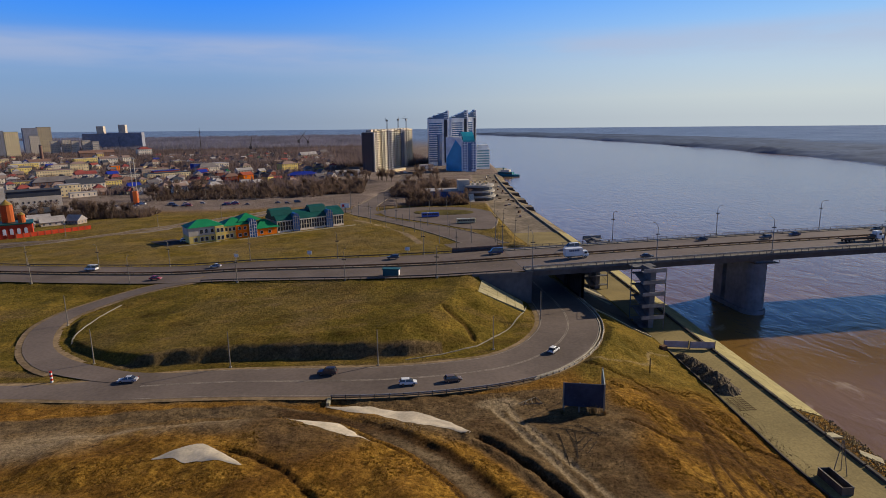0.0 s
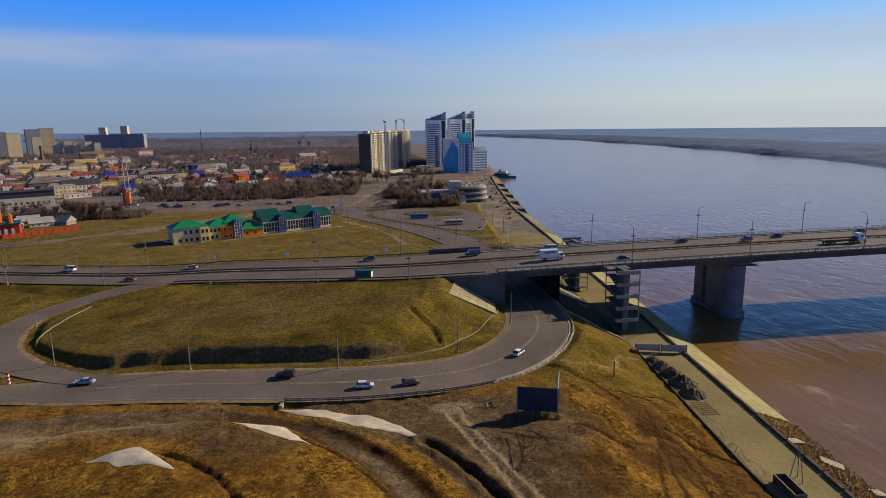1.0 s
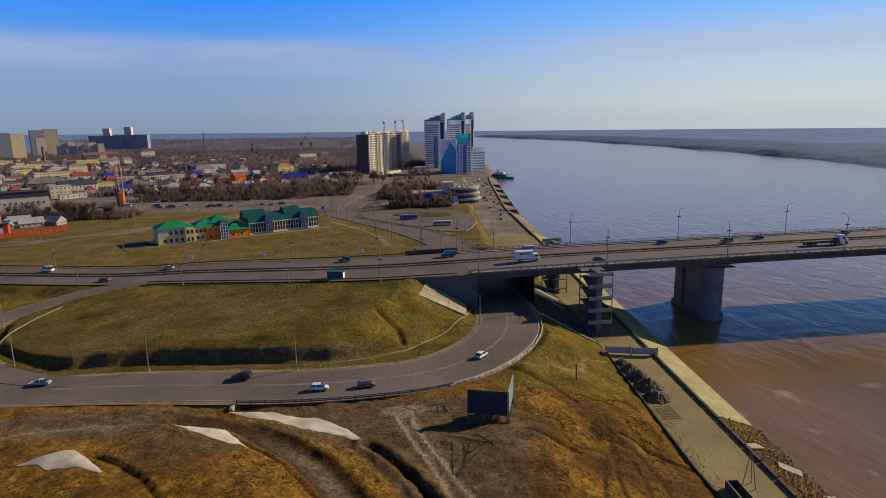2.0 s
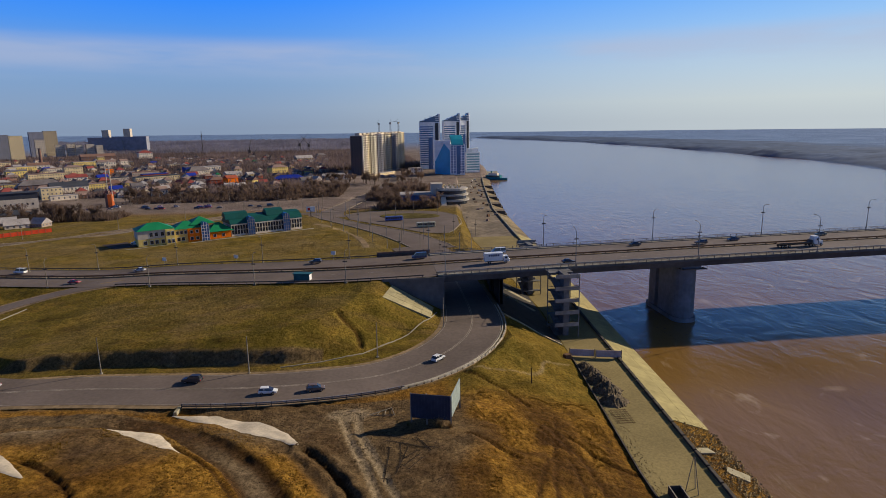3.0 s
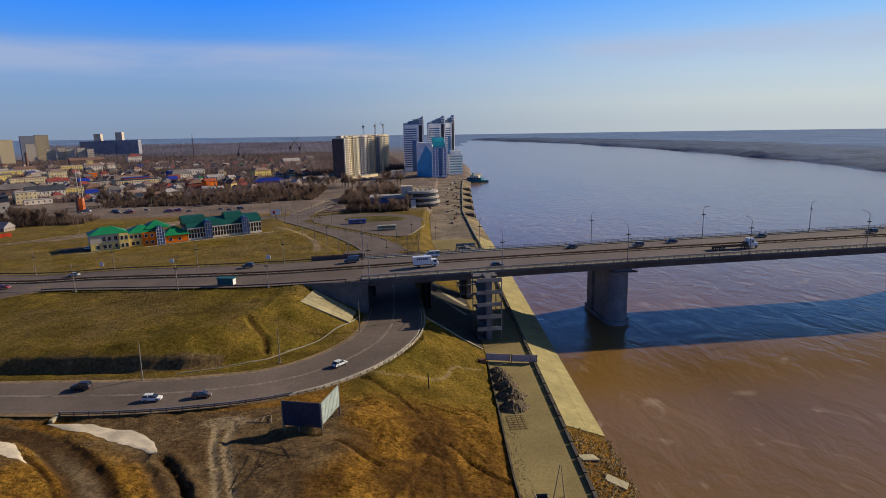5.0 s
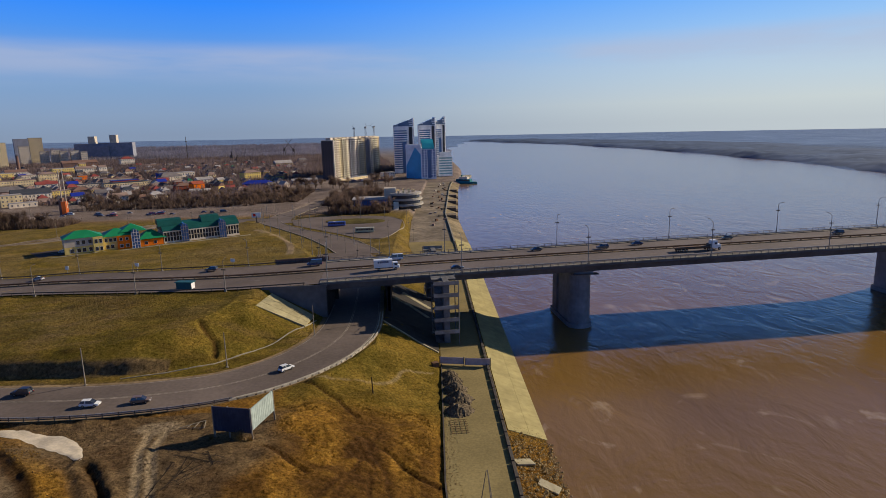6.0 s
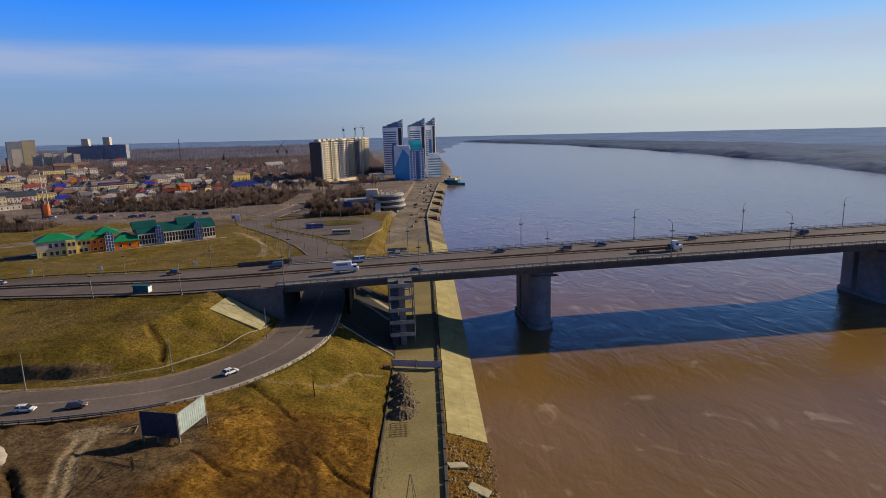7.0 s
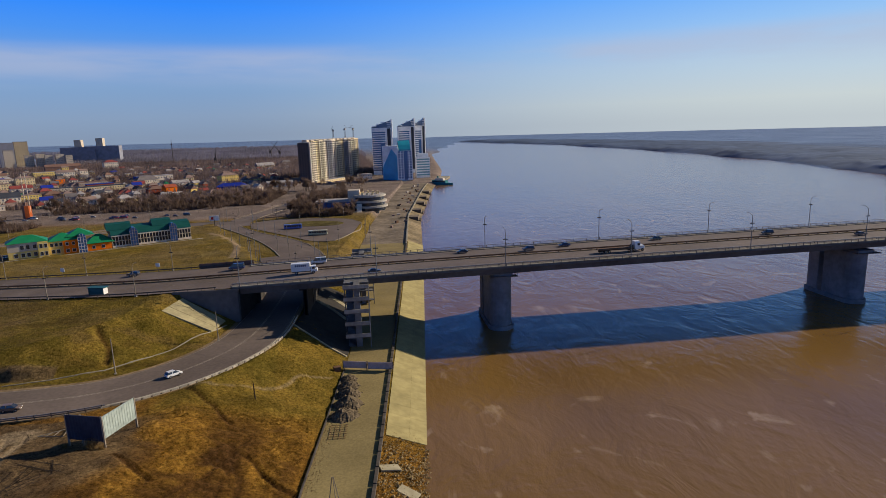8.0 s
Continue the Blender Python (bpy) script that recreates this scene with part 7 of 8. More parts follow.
BRICK_GREY = wall_mat("dark grey-brown brick", (0.10, 0.085, 0.085))
YELLOWISH = wall_mat("pale cream cladding", (0.62, 0.55, 0.40))
BLUE_PANEL = wall_mat("slate grey panel", (0.22, 0.22, 0.25))
apartments()


def sail_tower(m, w, d, h, label):
    """A tower with bowed fronts, bands of windows and a slanting glass crown."""
    b = thing("tower", m, label, "tower", "riverside towers")
    arc = [(w / 2 * s, -d / 2 - 3.2 * (1 - s * s)) for s in np.linspace(-1, 1, 13)]
    outline = arc + [(w / 2, d / 2), (-w / 2, d / 2)]
    part("shaft", prism(bmesh.new(), outline, -2, h), TOWER_WHITE, b)
    n = int((h - 10) / 3.1)
    bm = bmesh.new()
    for f in range(n):
        z = 6 + f * 3.1
        band = [(w / 2 * s, -d / 2 - 3.2 * (1 - s * s)) for s in np.linspace(-0.96, 0.30, 8)]
        for (xa, ya), (xb, yb) in zip(band[:-1], band[1:]):
            vs = [bm.verts.new(p) for p in ((xa, ya - 0.12, z), (xb, yb - 0.12, z), (xb, yb - 0.12, z + 1.7), (xa, ya - 0.12, z + 1.7))]
            bm.faces.new(vs)
        box(bm, w / 2 - 0.05, w / 2 + 0.12, -d / 2 + 2, -d / 2 + 6, z, z + 1.7)
        box(bm, w / 2 - 0.05, w / 2 + 0.12, d / 2 - 6, d / 2 - 2, z, z + 1.7)
    tagged(part("glass_banding", bm, BLUE_GLASS, b), kind="stuff")
    for x, ww in ((w * 0.02, w * 0.2),):
        part("glass_bay", box(bmesh.new(), x - ww / 2, x + ww / 2, -d / 2 - 4.6, -d / 2, -1, h * 0.68), BLUE_GLASS, b, "dark blue glass bay")
    part("dark_slot", box(bmesh.new(), w * 0.26, w * 0.42, -d / 2 - 2.9, -d / 2, 4, h - 1), SLATE_DARK, b)
    bm = bmesh.new()
    lo = [bm.verts.new((x, y, h)) for x, y in outline]
    hi = [bm.verts.new((x * 0.98, y * 0.96, h + 1.2 + 9.5 * (x + w / 2) / w)) for x, y in outline]
    bm.faces.new(lo[::-1]), bm.faces.new(hi)
    k = len(outline)
    for i in range(k):
        bm.faces.new((lo[i], lo[(i + 1) % k], hi[(i + 1) % k], hi[i]))
    bmesh.ops.recalc_face_normals(bm, faces=bm.faces)
    part("crown", bm, CROWN, b, "slanting glass crown")
    part("fin", box(bmesh.new(), w / 2 - 2.2, w / 2 + 0.5, -d / 2 - 0.4, d / 2, h - 14, h + 11.4, 0.4), TOWER_WHITE, b, "white fin at the crown")
    for k in range(3):
        part("crown_band", box(bmesh.new(), -w / 2 + 0.6 + k * w * 0.22, w / 2 - 1, -d / 2 - 2.0, -d / 2 + 1, h + 1.6 + k * 2.6, h + 2.5 + k * 2.6), TOWER_WHITE, b)
    return b


CROWN = mat("smoky blue crown glass", (0.10, 0.14, 0.21), 0.25, 1, 0.05, 0.08, 0.25, 0, spec=0.6)
TOWER_WHITE = wall_mat("white tower cladding", (0.82, 0.84, 0.86))
sail_tower(pose(73.5, 880, 5), 29, 22, 66, "white and blue glass tower with a slanting crown by the river")
sail_tower(pose(108.5, 925, 5, 0, 0, 4), 25, 20, 67, "second white tower with a slanting glass crown")
sail_tower(pose(128, 950, 5, 0, 0, 4), 19, 20, 68, "narrow white and blue tower beside its twin")


def blue_office():
    b = thing("glass_office", pose(95, 775, 4.8, 0, 0, 6), "blue glass office with white stripes and a curved cyan roof", "office")
    part("side_block", prism(bmesh.new(), [(-20, 4), (-2, -9), (2, 8), (-12, 16)], -1, 43), TOWER_WHITE, b)
    bm = bmesh.new()
    p = [(-19.6, 3.2, 0), (-2.6, -9.0, 0), (-2.6, -9.0, 30), (-9, -4.4, 39), (-19.6, 3.2, 16)]
    q = [(x - 0.3, y - 0.4, z) for x, y, z in p]
    a, c = [bm.verts.new(v) for v in q], [bm.verts.new((x + 0.6, y + 0.8, z)) for x, y, z in p]
    bm.faces.new(a), bm.faces.new(c[::-1])
    for i in range(5):
        bm.faces.new((a[i], c[i], c[(i + 1) % 5], a[(i + 1) % 5]))
    bmesh.ops.recalc_face_normals(bm, faces=bm.faces)
    part("glass_sail", bm, DEEP_BLUE, b, "deep blue glass facet")
    part("front_block", boxed(-2, 17, -9, 8, -1, 38), TOWER_WHITE, b)
    bm = bmesh.new()
    for f in range(11):
        for k in range(5):
            box(bm, -1 + k * 3.6, 1.4 + k * 3.6, -9.1, -8.95, 2 + f * 3.2, 4.1 + f * 3.2)
    tagged(part("glazing", bm, BLUE_GLASS, b), kind="stuff")
    part("stripe", boxed(6, 10.5, -9.3, -8.9, 0, 36), BLUE_GLASS, b)
    bm = bmesh.new()
    prof = [(-9.2, 36.5), (-9.2, 38.5), (-4, 44), (2, 48), (6, 49), (6, 46), (0, 42)]
    part("curved_roof", profile_x(bm, prof, 0, 15), CYAN_GLASS, b, "curved bright cyan roof")
    w = thing("white_office", pose(127, 815, 4.5, 0, 0, 5), "low white office with glass bands beside the quay", "office")
    part("wall", boxed(-9.2, 9.2, -8, 8, -1, 26), TOWER_WHITE, w)
    for f in range(7):
        part("glass_band", boxed(-8.6, 8.6, -8.12, -7.95, 2 + f * 3.4, 3.8 + f * 3.4), CYAN_PALE, w)
    part("roof_house", boxed(-6, 8, -4, 5, 26, 31), TOWER_WHITE, w)


DEEP_BLUE = mat("deep blue glass facet", (0.04, 0.33, 0.60), 0.25, 1, 0.05, 0.1, 0.15, 0, spec=0.5)
CYAN_PALE = mat("pale cyan glass", (0.20, 0.38, 0.46), 0.2, 1, 0.05, 0.1, 0.15, 0, spec=0.6)
blue_office()


def pontoon():
    b = thing("pontoon_ship", pose(146, 733, 0.0, 0, 0, -38), "teal landing ship with a white deckhouse moored at the quay", "ship")
    hull = [(-16, -3.6), (12, -3.6), (17, 0), (12, 3.6), (-16, 3.6)]
    part("hull", prism(bmesh.new(), hull, -0.6, 2.4), SHIP_TEAL, b)
    part("deckhouse", boxed(-12, 8, -2.8, 2.8, 2.4, 5.2), SHIP_TEAL, b)
    part("upper_deck", boxed(-8, 4, -2.2, 2.2, 5.2, 8.0), WHITE_WALL, b)
    part("window_band", boxed(-11, 7, -2.86, 2.86, 3.4, 4.4), WINDOW, b)
    part("mast", rod(bmesh.new(), (0, 0, 8), (0, 0, 13), 0.2, sides=6), STEEL, b)
    part("funnel", rod(bmesh.new(), (-5, 0, 8), (-5, 0, 10.5), 1.0, sides=10), SHIP_TEAL, b)


SHIP_TEAL = mat("teal ship paint", (0.03, 0.20, 0.22), 0.5, 1, 0.1, 0.2, 0.15, 0)
pontoon()
pier_head = part("landing_stage", boxed(-10, 10, -30, 30, -3, 1.6), CONCRETE)
pier_head.matrix_basis = pose(150, 812, 0, 0, 0, -12)
tagged(pier_head, "low concrete landing stage reaching into the river", "pier")
def quay_landings():
    for y in (446, 487, 534, 580, 628):
        x = float(bank(y))
        b = thing("quay_landing", pose(x - 5.5, y, 0, 0, 0, -5), "dark stepped concrete landing at the quay's edge", "landing", "quay landings")
        part("platform", boxed(-9, 4.0, -7, 7, -2, 3.5, bevel=0.1), QUAY, b)
        part("lower_step", boxed(3.9, 5.6, -6, 6, -2, 1.2), CONCRETE_DARK, b)
        part("front_wall", boxed(-9, 4.0, -7.5, -7.0, -2, 3.9), CONCRETE_DARK, b)


quay_landings()
# quay clutter: bollard-like blocks and stalls along the far promenade
rng = random.Random(21)
for i in range(26):
    y = 400 + i * 12 + rng.uniform(-4, 4)
    x = float(bank(y)) - rng.uniform(11, 24)
    z = max(ground_z(x, y), 3.3)
    ob = part("stall", boxed(-1.1, 1.1, -0.7, 0.7, -0.3, rng.uniform(0.7, 1.8), bevel=0.05), rng.choice((CONCRETE_DARK, RUST, GREY_WALL, BROWN_ROOF)))
    ob.matrix_basis = pose(x, y, z, 0, 0, rng.uniform(0, 90))
    tagged(ob, "small dark stall on the far promenade", "stall", "promenade stalls")


# ---------- town ----------
def rows_of_houses():
    rng = random.Random(77)
    walls = [WHITE_WALL, WHITE_WALL, WHITE_WALL, CREAM_WALL, CREAM_WALL, CREAM_WALL, GREY_WALL, BRICK_RED, BRICK_DARK, WOOD_WALL, YELLOW_WALL, BRICK_DARK]
    roofs = [BROWN_ROOF, GREY_ROOF, DARK_ROOF, BROWN_ROOF, BRICK_DARK, SLATE_DARK, DARK_ROOF, GREY_ROOF, RED_ROOF]
    names = {WHITE_WALL.name: "white", CREAM_WALL.name: "cream", GREY_WALL.name: "grey", BRICK_RED.name: "red brick", BRICK_DARK.name: "dark brick", WOOD_WALL.name: "weathered wooden", YELLOW_WALL.name: "yellow"}
    rnames = {BROWN_ROOF.name: "brown", GREY_ROOF.name: "grey", DARK_ROOF.name: "dark", RED_ROOF.name: "red", BLUE_ROOF.name: "blue", GREEN_ROOF.name: "green", BRICK_DARK.name: "maroon", SLATE_DARK.name: "slate"}
    y = 585.0
    while y < 1260:
        step = 13.5 + (y - 585) * 0.026
        x = -310 - (y - 560) * 0.74
        end = -55 - (y - 640) * 0.08 if y > 640 else -150
        while x < end:
            px, py = x + rng.uniform(-5, 5), y + rng.uniform(-6, 6)
            x += step * rng.uniform(0.85, 1.5)
            if rng.random() < 0.2 or any(abs(px - qx) < qw and abs(py - qy) < qd for qx, qy, qw, qd in TAKEN):
                continue
            w, d = rng.uniform(7, 13), rng.uniform(6, 9)
            h = rng.choice((3.0, 3.4, 4.5, 6.0, 6.5))
            wall, roof = rng.choice(walls), rng.choice(roofs)
            if rng.random() < 0.04:
                roof = rng.choice((BLUE_ROOF, GREEN_ROOF))
            big = rng.random() < 0.06
            if big:
                w, d, h = rng.uniform(22, 40), 12, rng.choice((6.5, 9.0))
            house(pose(px, py, ground_z(px, py), 0, 0, rng.choice((42, 132)) + rng.uniform(-12, 12) if not big else rng.uniform(36, 46)), w, d, h, wall, roof, "flat" if big and rng.random() < 0.5 else rng.choice(("gable", "hip")),
                  f"{names[wall.name]} town house with a {rnames[roof.name]} roof among bare trees", "house", "town houses", 2 if h > 4 else 1, max(2, int(w / 3)))
        y += step * 1.2


POND = mat("still basin water", (0.10, 0.11, 0.13), 0.12, 0.5, 0.1, 0.05, 0.2, 0.05, spec=0.8)
# larger buildings that stand out
# x, y, width, depth, height, wall, roof, roof shape, turn, label, storeys, windows in a row
BIG = [(-419, 798, 40, 14, 10.5, CREAM_WALL, BROWN_ROOF, "flat", 40, "long cream three-storey building", 3, 14),
       (-439, 901, 23, 12, 12.5, CREAM_WALL, BROWN_ROOF, "hip", 40, "tall cream house with a brown roof", 3, 7),
       (-287, 646, 21, 13, 8.6, YELLOW_WALL, BROWN_ROOF, "flat", 42, "bright yellow office building", 3, 8),
       (-271, 688, 10, 12, 6.1, YELLOW_WALL, BROWN_ROOF, "hip", 42, "small yellow house with a brown roof", 2, 3),
       (-287, 690, 18, 14, 5.6, BRICK_DARK, BRICK_DARK, "hip", 42, "dark brown house with a broad roof", 1, 5),
       (-266, 754, 50, 15, 7.5, CREAM_WALL, SLATE_DARK, "flat", 38, "long cream two-storey building with a dark roof", 2, 18),
       (-240, 881, 24, 16, 10.2, WHITE_WALL, GREY_ROOF, "flat", 36, "white cube-like hall with a flat roof", 2, 7),
       (-262, 868, 20, 16, 10.7, BLUE_WALL, DARK_ROOF, "flat", 36, "dark blue warehouse", 1, 4),
       (-583, 1275, 62, 20, 12.1, BRICK_DARK, BRICK_DARK, "gable", 36, "broad maroon hall with a low gable", 2, 12),
       (-566, 1250, 12, 10, 11, YELLOW_WALL, BROWN_ROOF, "gable", 40, "yellow gabled front of the hall", 2, 3),
       (-472, 1071, 27, 14, 10.6, WHITE_WALL, BROWN_ROOF, "gable", 36, "white gabled house with dark trim", 2, 7),
       (-450, 1087, 12, 12, 11.2, WHITE_WALL, BROWN_ROOF, "gable", 40, "narrow white gabled house", 2, 3),
       (-384, 888, 11, 10, 9.2, ORANGE_WALL, BROWN_ROOF, "flat", 40, "orange tower-like house", 2, 3),
       (-373, 780, 23, 14, 6.8, WHITE_WALL, RED_ROOF, "gable", 38, "white gabled house with a red roof", 2, 5),
       (-295, 583, 17, 12, 10.6, CREAM_WALL, GREY_ROOF, "flat", 38, "cream annex with a flat roof", 3, 5),
       (-278, 572, 22, 6, 4.2, WHITE_WALL, GREY_ROOF, "flat", 38, "row of white garages", 1, 5),
       (-402, 703, 28, 12, 5.7, YELLOW_WALL, DARK_ROOF, "flat", 36, "low bright yellow building", 1, 8),
       (-336, 1006, 18, 12, 7.4, CREAM_WALL, GREY_ROOF, "flat", 36, "cream house with a flat roof", 2, 5),
       (-565, 1039, 30, 16, 9.5, WHITE_WALL, BRICK_DARK, "gable", 36, "white house with a dark gabled roof", 2, 7),
       (-567, 971, 11, 10, 6.1, WHITE_WALL, GREY_ROOF, "gable", 36, "small white gabled house", 1, 3),
       (-156, 676, 12, 12, 9.4, ORANGE_WALL, BRICK_RED, "gable", 42, "tall orange gabled house", 2, 2),
       (-173, 683, 19, 12, 7.5, BRICK_RED, BRICK_DARK, "hip", 36, "red brick house with a brown roof", 2, 4),
       (-100, 717, 34, 14, 4.8, BLUE_WALL, BLUE_ROOF, "hip", 14, "building with a deep blue metal roof", 1, 7),
       (-136, 832, 24, 14, 10.3, YELLOW_WALL, BROWN_ROOF, "hip", 42, "pale yellow office house with a brown roof", 3, 7),
       (-184, 789, 20, 12, 6.1, WHITE_WALL, GREY_ROOF, "gable", 36, "white house with a grey roof", 2, 5),
       (-49, 737, 30, 9, 5.0, WHITE_WALL, GREY_ROOF, "gable", 16, "row of low white sheds", 1, 7),
       (7, 777, 60, 3, 3.0, CREAM_WALL, GREY_ROOF, "flat", 60, "long low pale garage wall", 1, 12),
       (50, 796, 17, 10, 6.8, WHITE_WALL, GREY_ROOF, "flat", 22, "low white pavilion", 2, 5),
       (-496, 1290, 26, 18, 17, WHITE_WALL, RED_ROOF, "hip", 36, "white building with a bright red roof", 3, 7),
       (-243, 444, 19, 12, 3.6, WOOD_WALL, SLATE_DARK, "hip", 30, "old shed with a dark roof", 1, 5)]
TAKEN = [(x, y, w / 2 + 9, d / 2 + 9) for x, y, w, d, *_ in BIG] + [(-205, 505, 12, 12), (-290, 500, 50, 22)]
for x, y, w, d, h, wall, roof, shape, turn, label, fl, cols in BIG:
    house(pose(x, y, ground_z(x, y), 0, 0, turn), w, d, h, wall, roof, shape, label + " in the town", "building", "", fl, cols, "town_building", 0.3)
rows_of_houses()


def warehouse():
    b = thing("warehouse", pose(-288, 506, 6.3, 0, 0, 32), "long pale grey warehouse with a dark glazed upper band", "warehouse")
    part("wall", boxed(-40, 22, -9, 9, -1, 8.6), GREY_WALL, b)
    part("upper_band", boxed(-14, 22, -8.4, 8.4, 8.6, 13.2), SLATE_DARK, b, "dark glazed upper storey")
    part("roof", boxed(-15, 22.6, -9, 9, 13.2, 13.6), SLATE_DARK, b)
    part("raised_end", boxed(-40, -15, -9, 9, 8.6, 17.0), GREY_WALL, b)
    for k in range(16):
        part("window", boxed(-38 + k * 3.7, -36.8 + k * 3.7, -9.1, -8.9, 3.6, 5.2), WINDOW, b)
    # gabled sheds before it
    for x, y, w, turn, wall in ((-212, 393, 13, 36, GREY_WALL), (-200, 398, 9, -15, WOOD_WALL), (-226, 405, 12, 30, WOOD_WALL), (-222, 384, 10, 120, GREY_WALL)):
        house(pose(x, y, ground_z(x, y), 0, 0, turn), w, 8, 2.6, wall, GREY_ROOF, "gable", "old grey shed with a patched grey roof", "shed", "old sheds", 1, 4, "shed")


warehouse()


def chapel():
    b = thing("red_church", pose(-213, 352, 8.6, 0, 0, 28), "red and orange church building with white arches and small towers", "church")
    part("wall", boxed(-11, 11, -7, 7, -1, 7.5), RED_BRIGHT, b)
    part("roof", prism(bmesh.new(), [(-11.6, -7.6), (11.6, -7.6), (11.6, 7.6), (-11.6, 7.6)], 7.5, 8.2), TEAL_ROOF, b)
    for x, y, r, h in ((-6, -3, 2.4, 15), (0, 3, 3.0, 18), (6.5, -3.5, 1.8, 12.5)):
        t = part("turret", rod(bmesh.new(), (x, y, 7), (x, y, h), r, sides=12), ORANGE_DULL, b)
        part("cap", rod(bmesh.new(), (x, y, h), (x, y, h + r * 0.9), r * 1.1, 0.15, 12), GOLD, t, "gilded cap")
    for k in range(6):
        a = part("arch", boxed(-9.5 + k * 3.3, -7.9 + k * 3.3, -7.12, -6.9, 1.6, 4.8), WHITE, b)
        part("arch_top", rod(bmesh.new(), (-8.7 + k * 3.3, -7.1, 4.8), (-8.7 + k * 3.3, -6.9, 4.8), 0.8, sides=14), WHITE, a)
    f = thing("brick_wall", Matrix.Identity(4), "long red brick boundary wall with posts", "wall")
    pts = [(-262, 322), (-232, 330), (-205, 343), (-178, 370)]
    for (x0, y0), (x1, y1) in zip(pts[:-1], pts[1:]):
        n = int(math.hypot(x1 - x0, y1 - y0) / 3.4)
        a = math.degrees(math.atan2(y1 - y0, x1 - x0))
        for i in range(n):
            x, y = x0 + (x1 - x0) * i / n, y0 + (y1 - y0) * i / n
            p = part("panel", boxed(0.4, 3.5, -0.15, 0.15, -0.8, 2.2), RED_BRIGHT, f)
            p.matrix_basis = pose(x, y, ground_z(x, y), 0, 0, a)
            q = part("post", boxed(0, 0.5, -0.28, 0.28, -0.8, 2.7), BRICK_RED, f)
            q.matrix_basis = p.matrix_basis


ORANGE_DULL = wall_mat("orange brick", (0.42, 0.10, 0.03))
RED_BRIGHT = wall_mat("bright red paint on brick", (0.55, 0.06, 0.025))
GOLD = mat("gilded metal", (0.70, 0.42, 0.10), 0.35, 1, 0.05, 0.3, 0.1, 0, metal=0.7)
chapel()


def landmarks():
    g = ground_z(-204.5, 503)
    b = thing("brick_monument", pose(-204.5, 502, g) @ Matrix.Diagonal((0.8, 0.8, 1, 1)), "orange and dark brick monument base with two slim pale masts", "monument")
    part("dark_half", prism(bmesh.new(), [(-3.4, -2.4), (-0.4, -3.6), (-0.4, 3), (-3.4, 3)], -1, 11.0), BRICK_DARK, b)
    part("bright_half", prism(bmesh.new(), [(-0.4, -3.6), (2.8, -1.8), (2.8, 3), (-0.4, 3)], -1, 10.5), ORANGE_DULL, b)
    part("peak", prism(bmesh.new(), [(-2.0, -2), (0.4, -2), (0.4, 2), (-2.0, 2)], 10.5, 13.4), BRICK_DARK, b)
    for x0, x1, h in ((-1.4, -0.4, 36.0), (2.6, 3.4, 37.5)):
        part("mast", rod(bmesh.new(), (x0, 1, 5), (x1 - 1.0, 1, h), 0.5, 0.4, 8), GREY_WALL, b, "slim pale grey mast")
    c = thing("chimney", pose(-566, 1050, ground_z(-566, 1050)), "dark brick factory chimney above the houses", "chimney")
    part("shaft", rod(bmesh.new(), (0, 0, -1), (0, 0, 35), 2.6, 2.0, 12), BRICK_DARK, c)
    part("collar", rod(bmesh.new(), (0, 0, 34.5), (0, 0, 35.8), 2.4, sides=12), SLATE_DARK, c)
    # left and right edge, y, depth, top, wall
    for x0, x1, y, d, top, wall, label in ((-856, -827, 1400, 18, 62, TOWER_HAZED, "dark unfinished apartment tower"), (-815, -786, 1380, 20, 60, CREAM_WALL, "cream and red apartment tower"),
                                           (-878, -843, 1560, 26, 67, TOWER_HAZED, "dark brown apartment tower"), (-866, -833, 1600, 30, 69, YELLOW_DULL, "dull yellow apartment tower"),
                                           (-820, -797, 1480, 18, 50, PALE_DULL, "pale grey apartment tower"), (-786, -765, 1500, 16, 37, PALE_DULL, "pale apartment house"), (-763, -742, 1505, 16, 39, PALE_DULL, "pale apartment house"),
                                           (-740, -722, 1500, 16, 36, PALE_DULL, "pale apartment house"), (-720, -700, 1508, 16, 37, PALE_DULL, "pale apartment house"), (-698, -682, 1510, 16, 34, PALE_DULL, "pale apartment house")):
        x, base = (x0 + x1) / 2, ground_z((x0 + x1) / 2, y)
        house(pose(x, y, base, 0, 0, 36), (x1 - x0) * 0.86, d * 0.8, top - base, wall, DARK_ROOF, "flat", label + " at the edge of town", "apartment block", "far apartment blocks", max(3, int((top - base) / 4)), 6, "apartment_block")
    g = ground_z(-722, 1690)
    b = thing("hospital_block", pose(-722, 1690, g, 0, 0, 4), "broad dark slab building with two pale roof towers", "building")
    part("left_wing", boxed(-74, -14, -12, 12, -2, 50 - g), TOWER_HAZED, b)
    part("right_wing", boxed(-14, 72, -10, 14, -2, 51 - g), TOWER_HAZED, b)
    part("middle_block", boxed(-30, 14, -16, 8, -2, 43 - g), TOWER_HAZED, b)
    for x, top in ((-30, 69), (24, 72)):
        part("roof_tower", boxed(x - 8.5, x + 8.5, -8, 8, 48 - g, top - g), PALE_DULL, b)
    m = thing("lattice_mast", pose(-445, 1500, ground_z(-445, 1500)), "thin dark radio mast above the far houses", "mast")
    part("shaft", rod(bmesh.new(), (0, 0, 0), (0, 0, 56), 1.3, 0.5, 5), STEEL_DARK, m)
    part("platform", rod(bmesh.new(), (0, 0, 44), (0, 0, 46), 2.2, sides=8), STEEL_DARK, m)
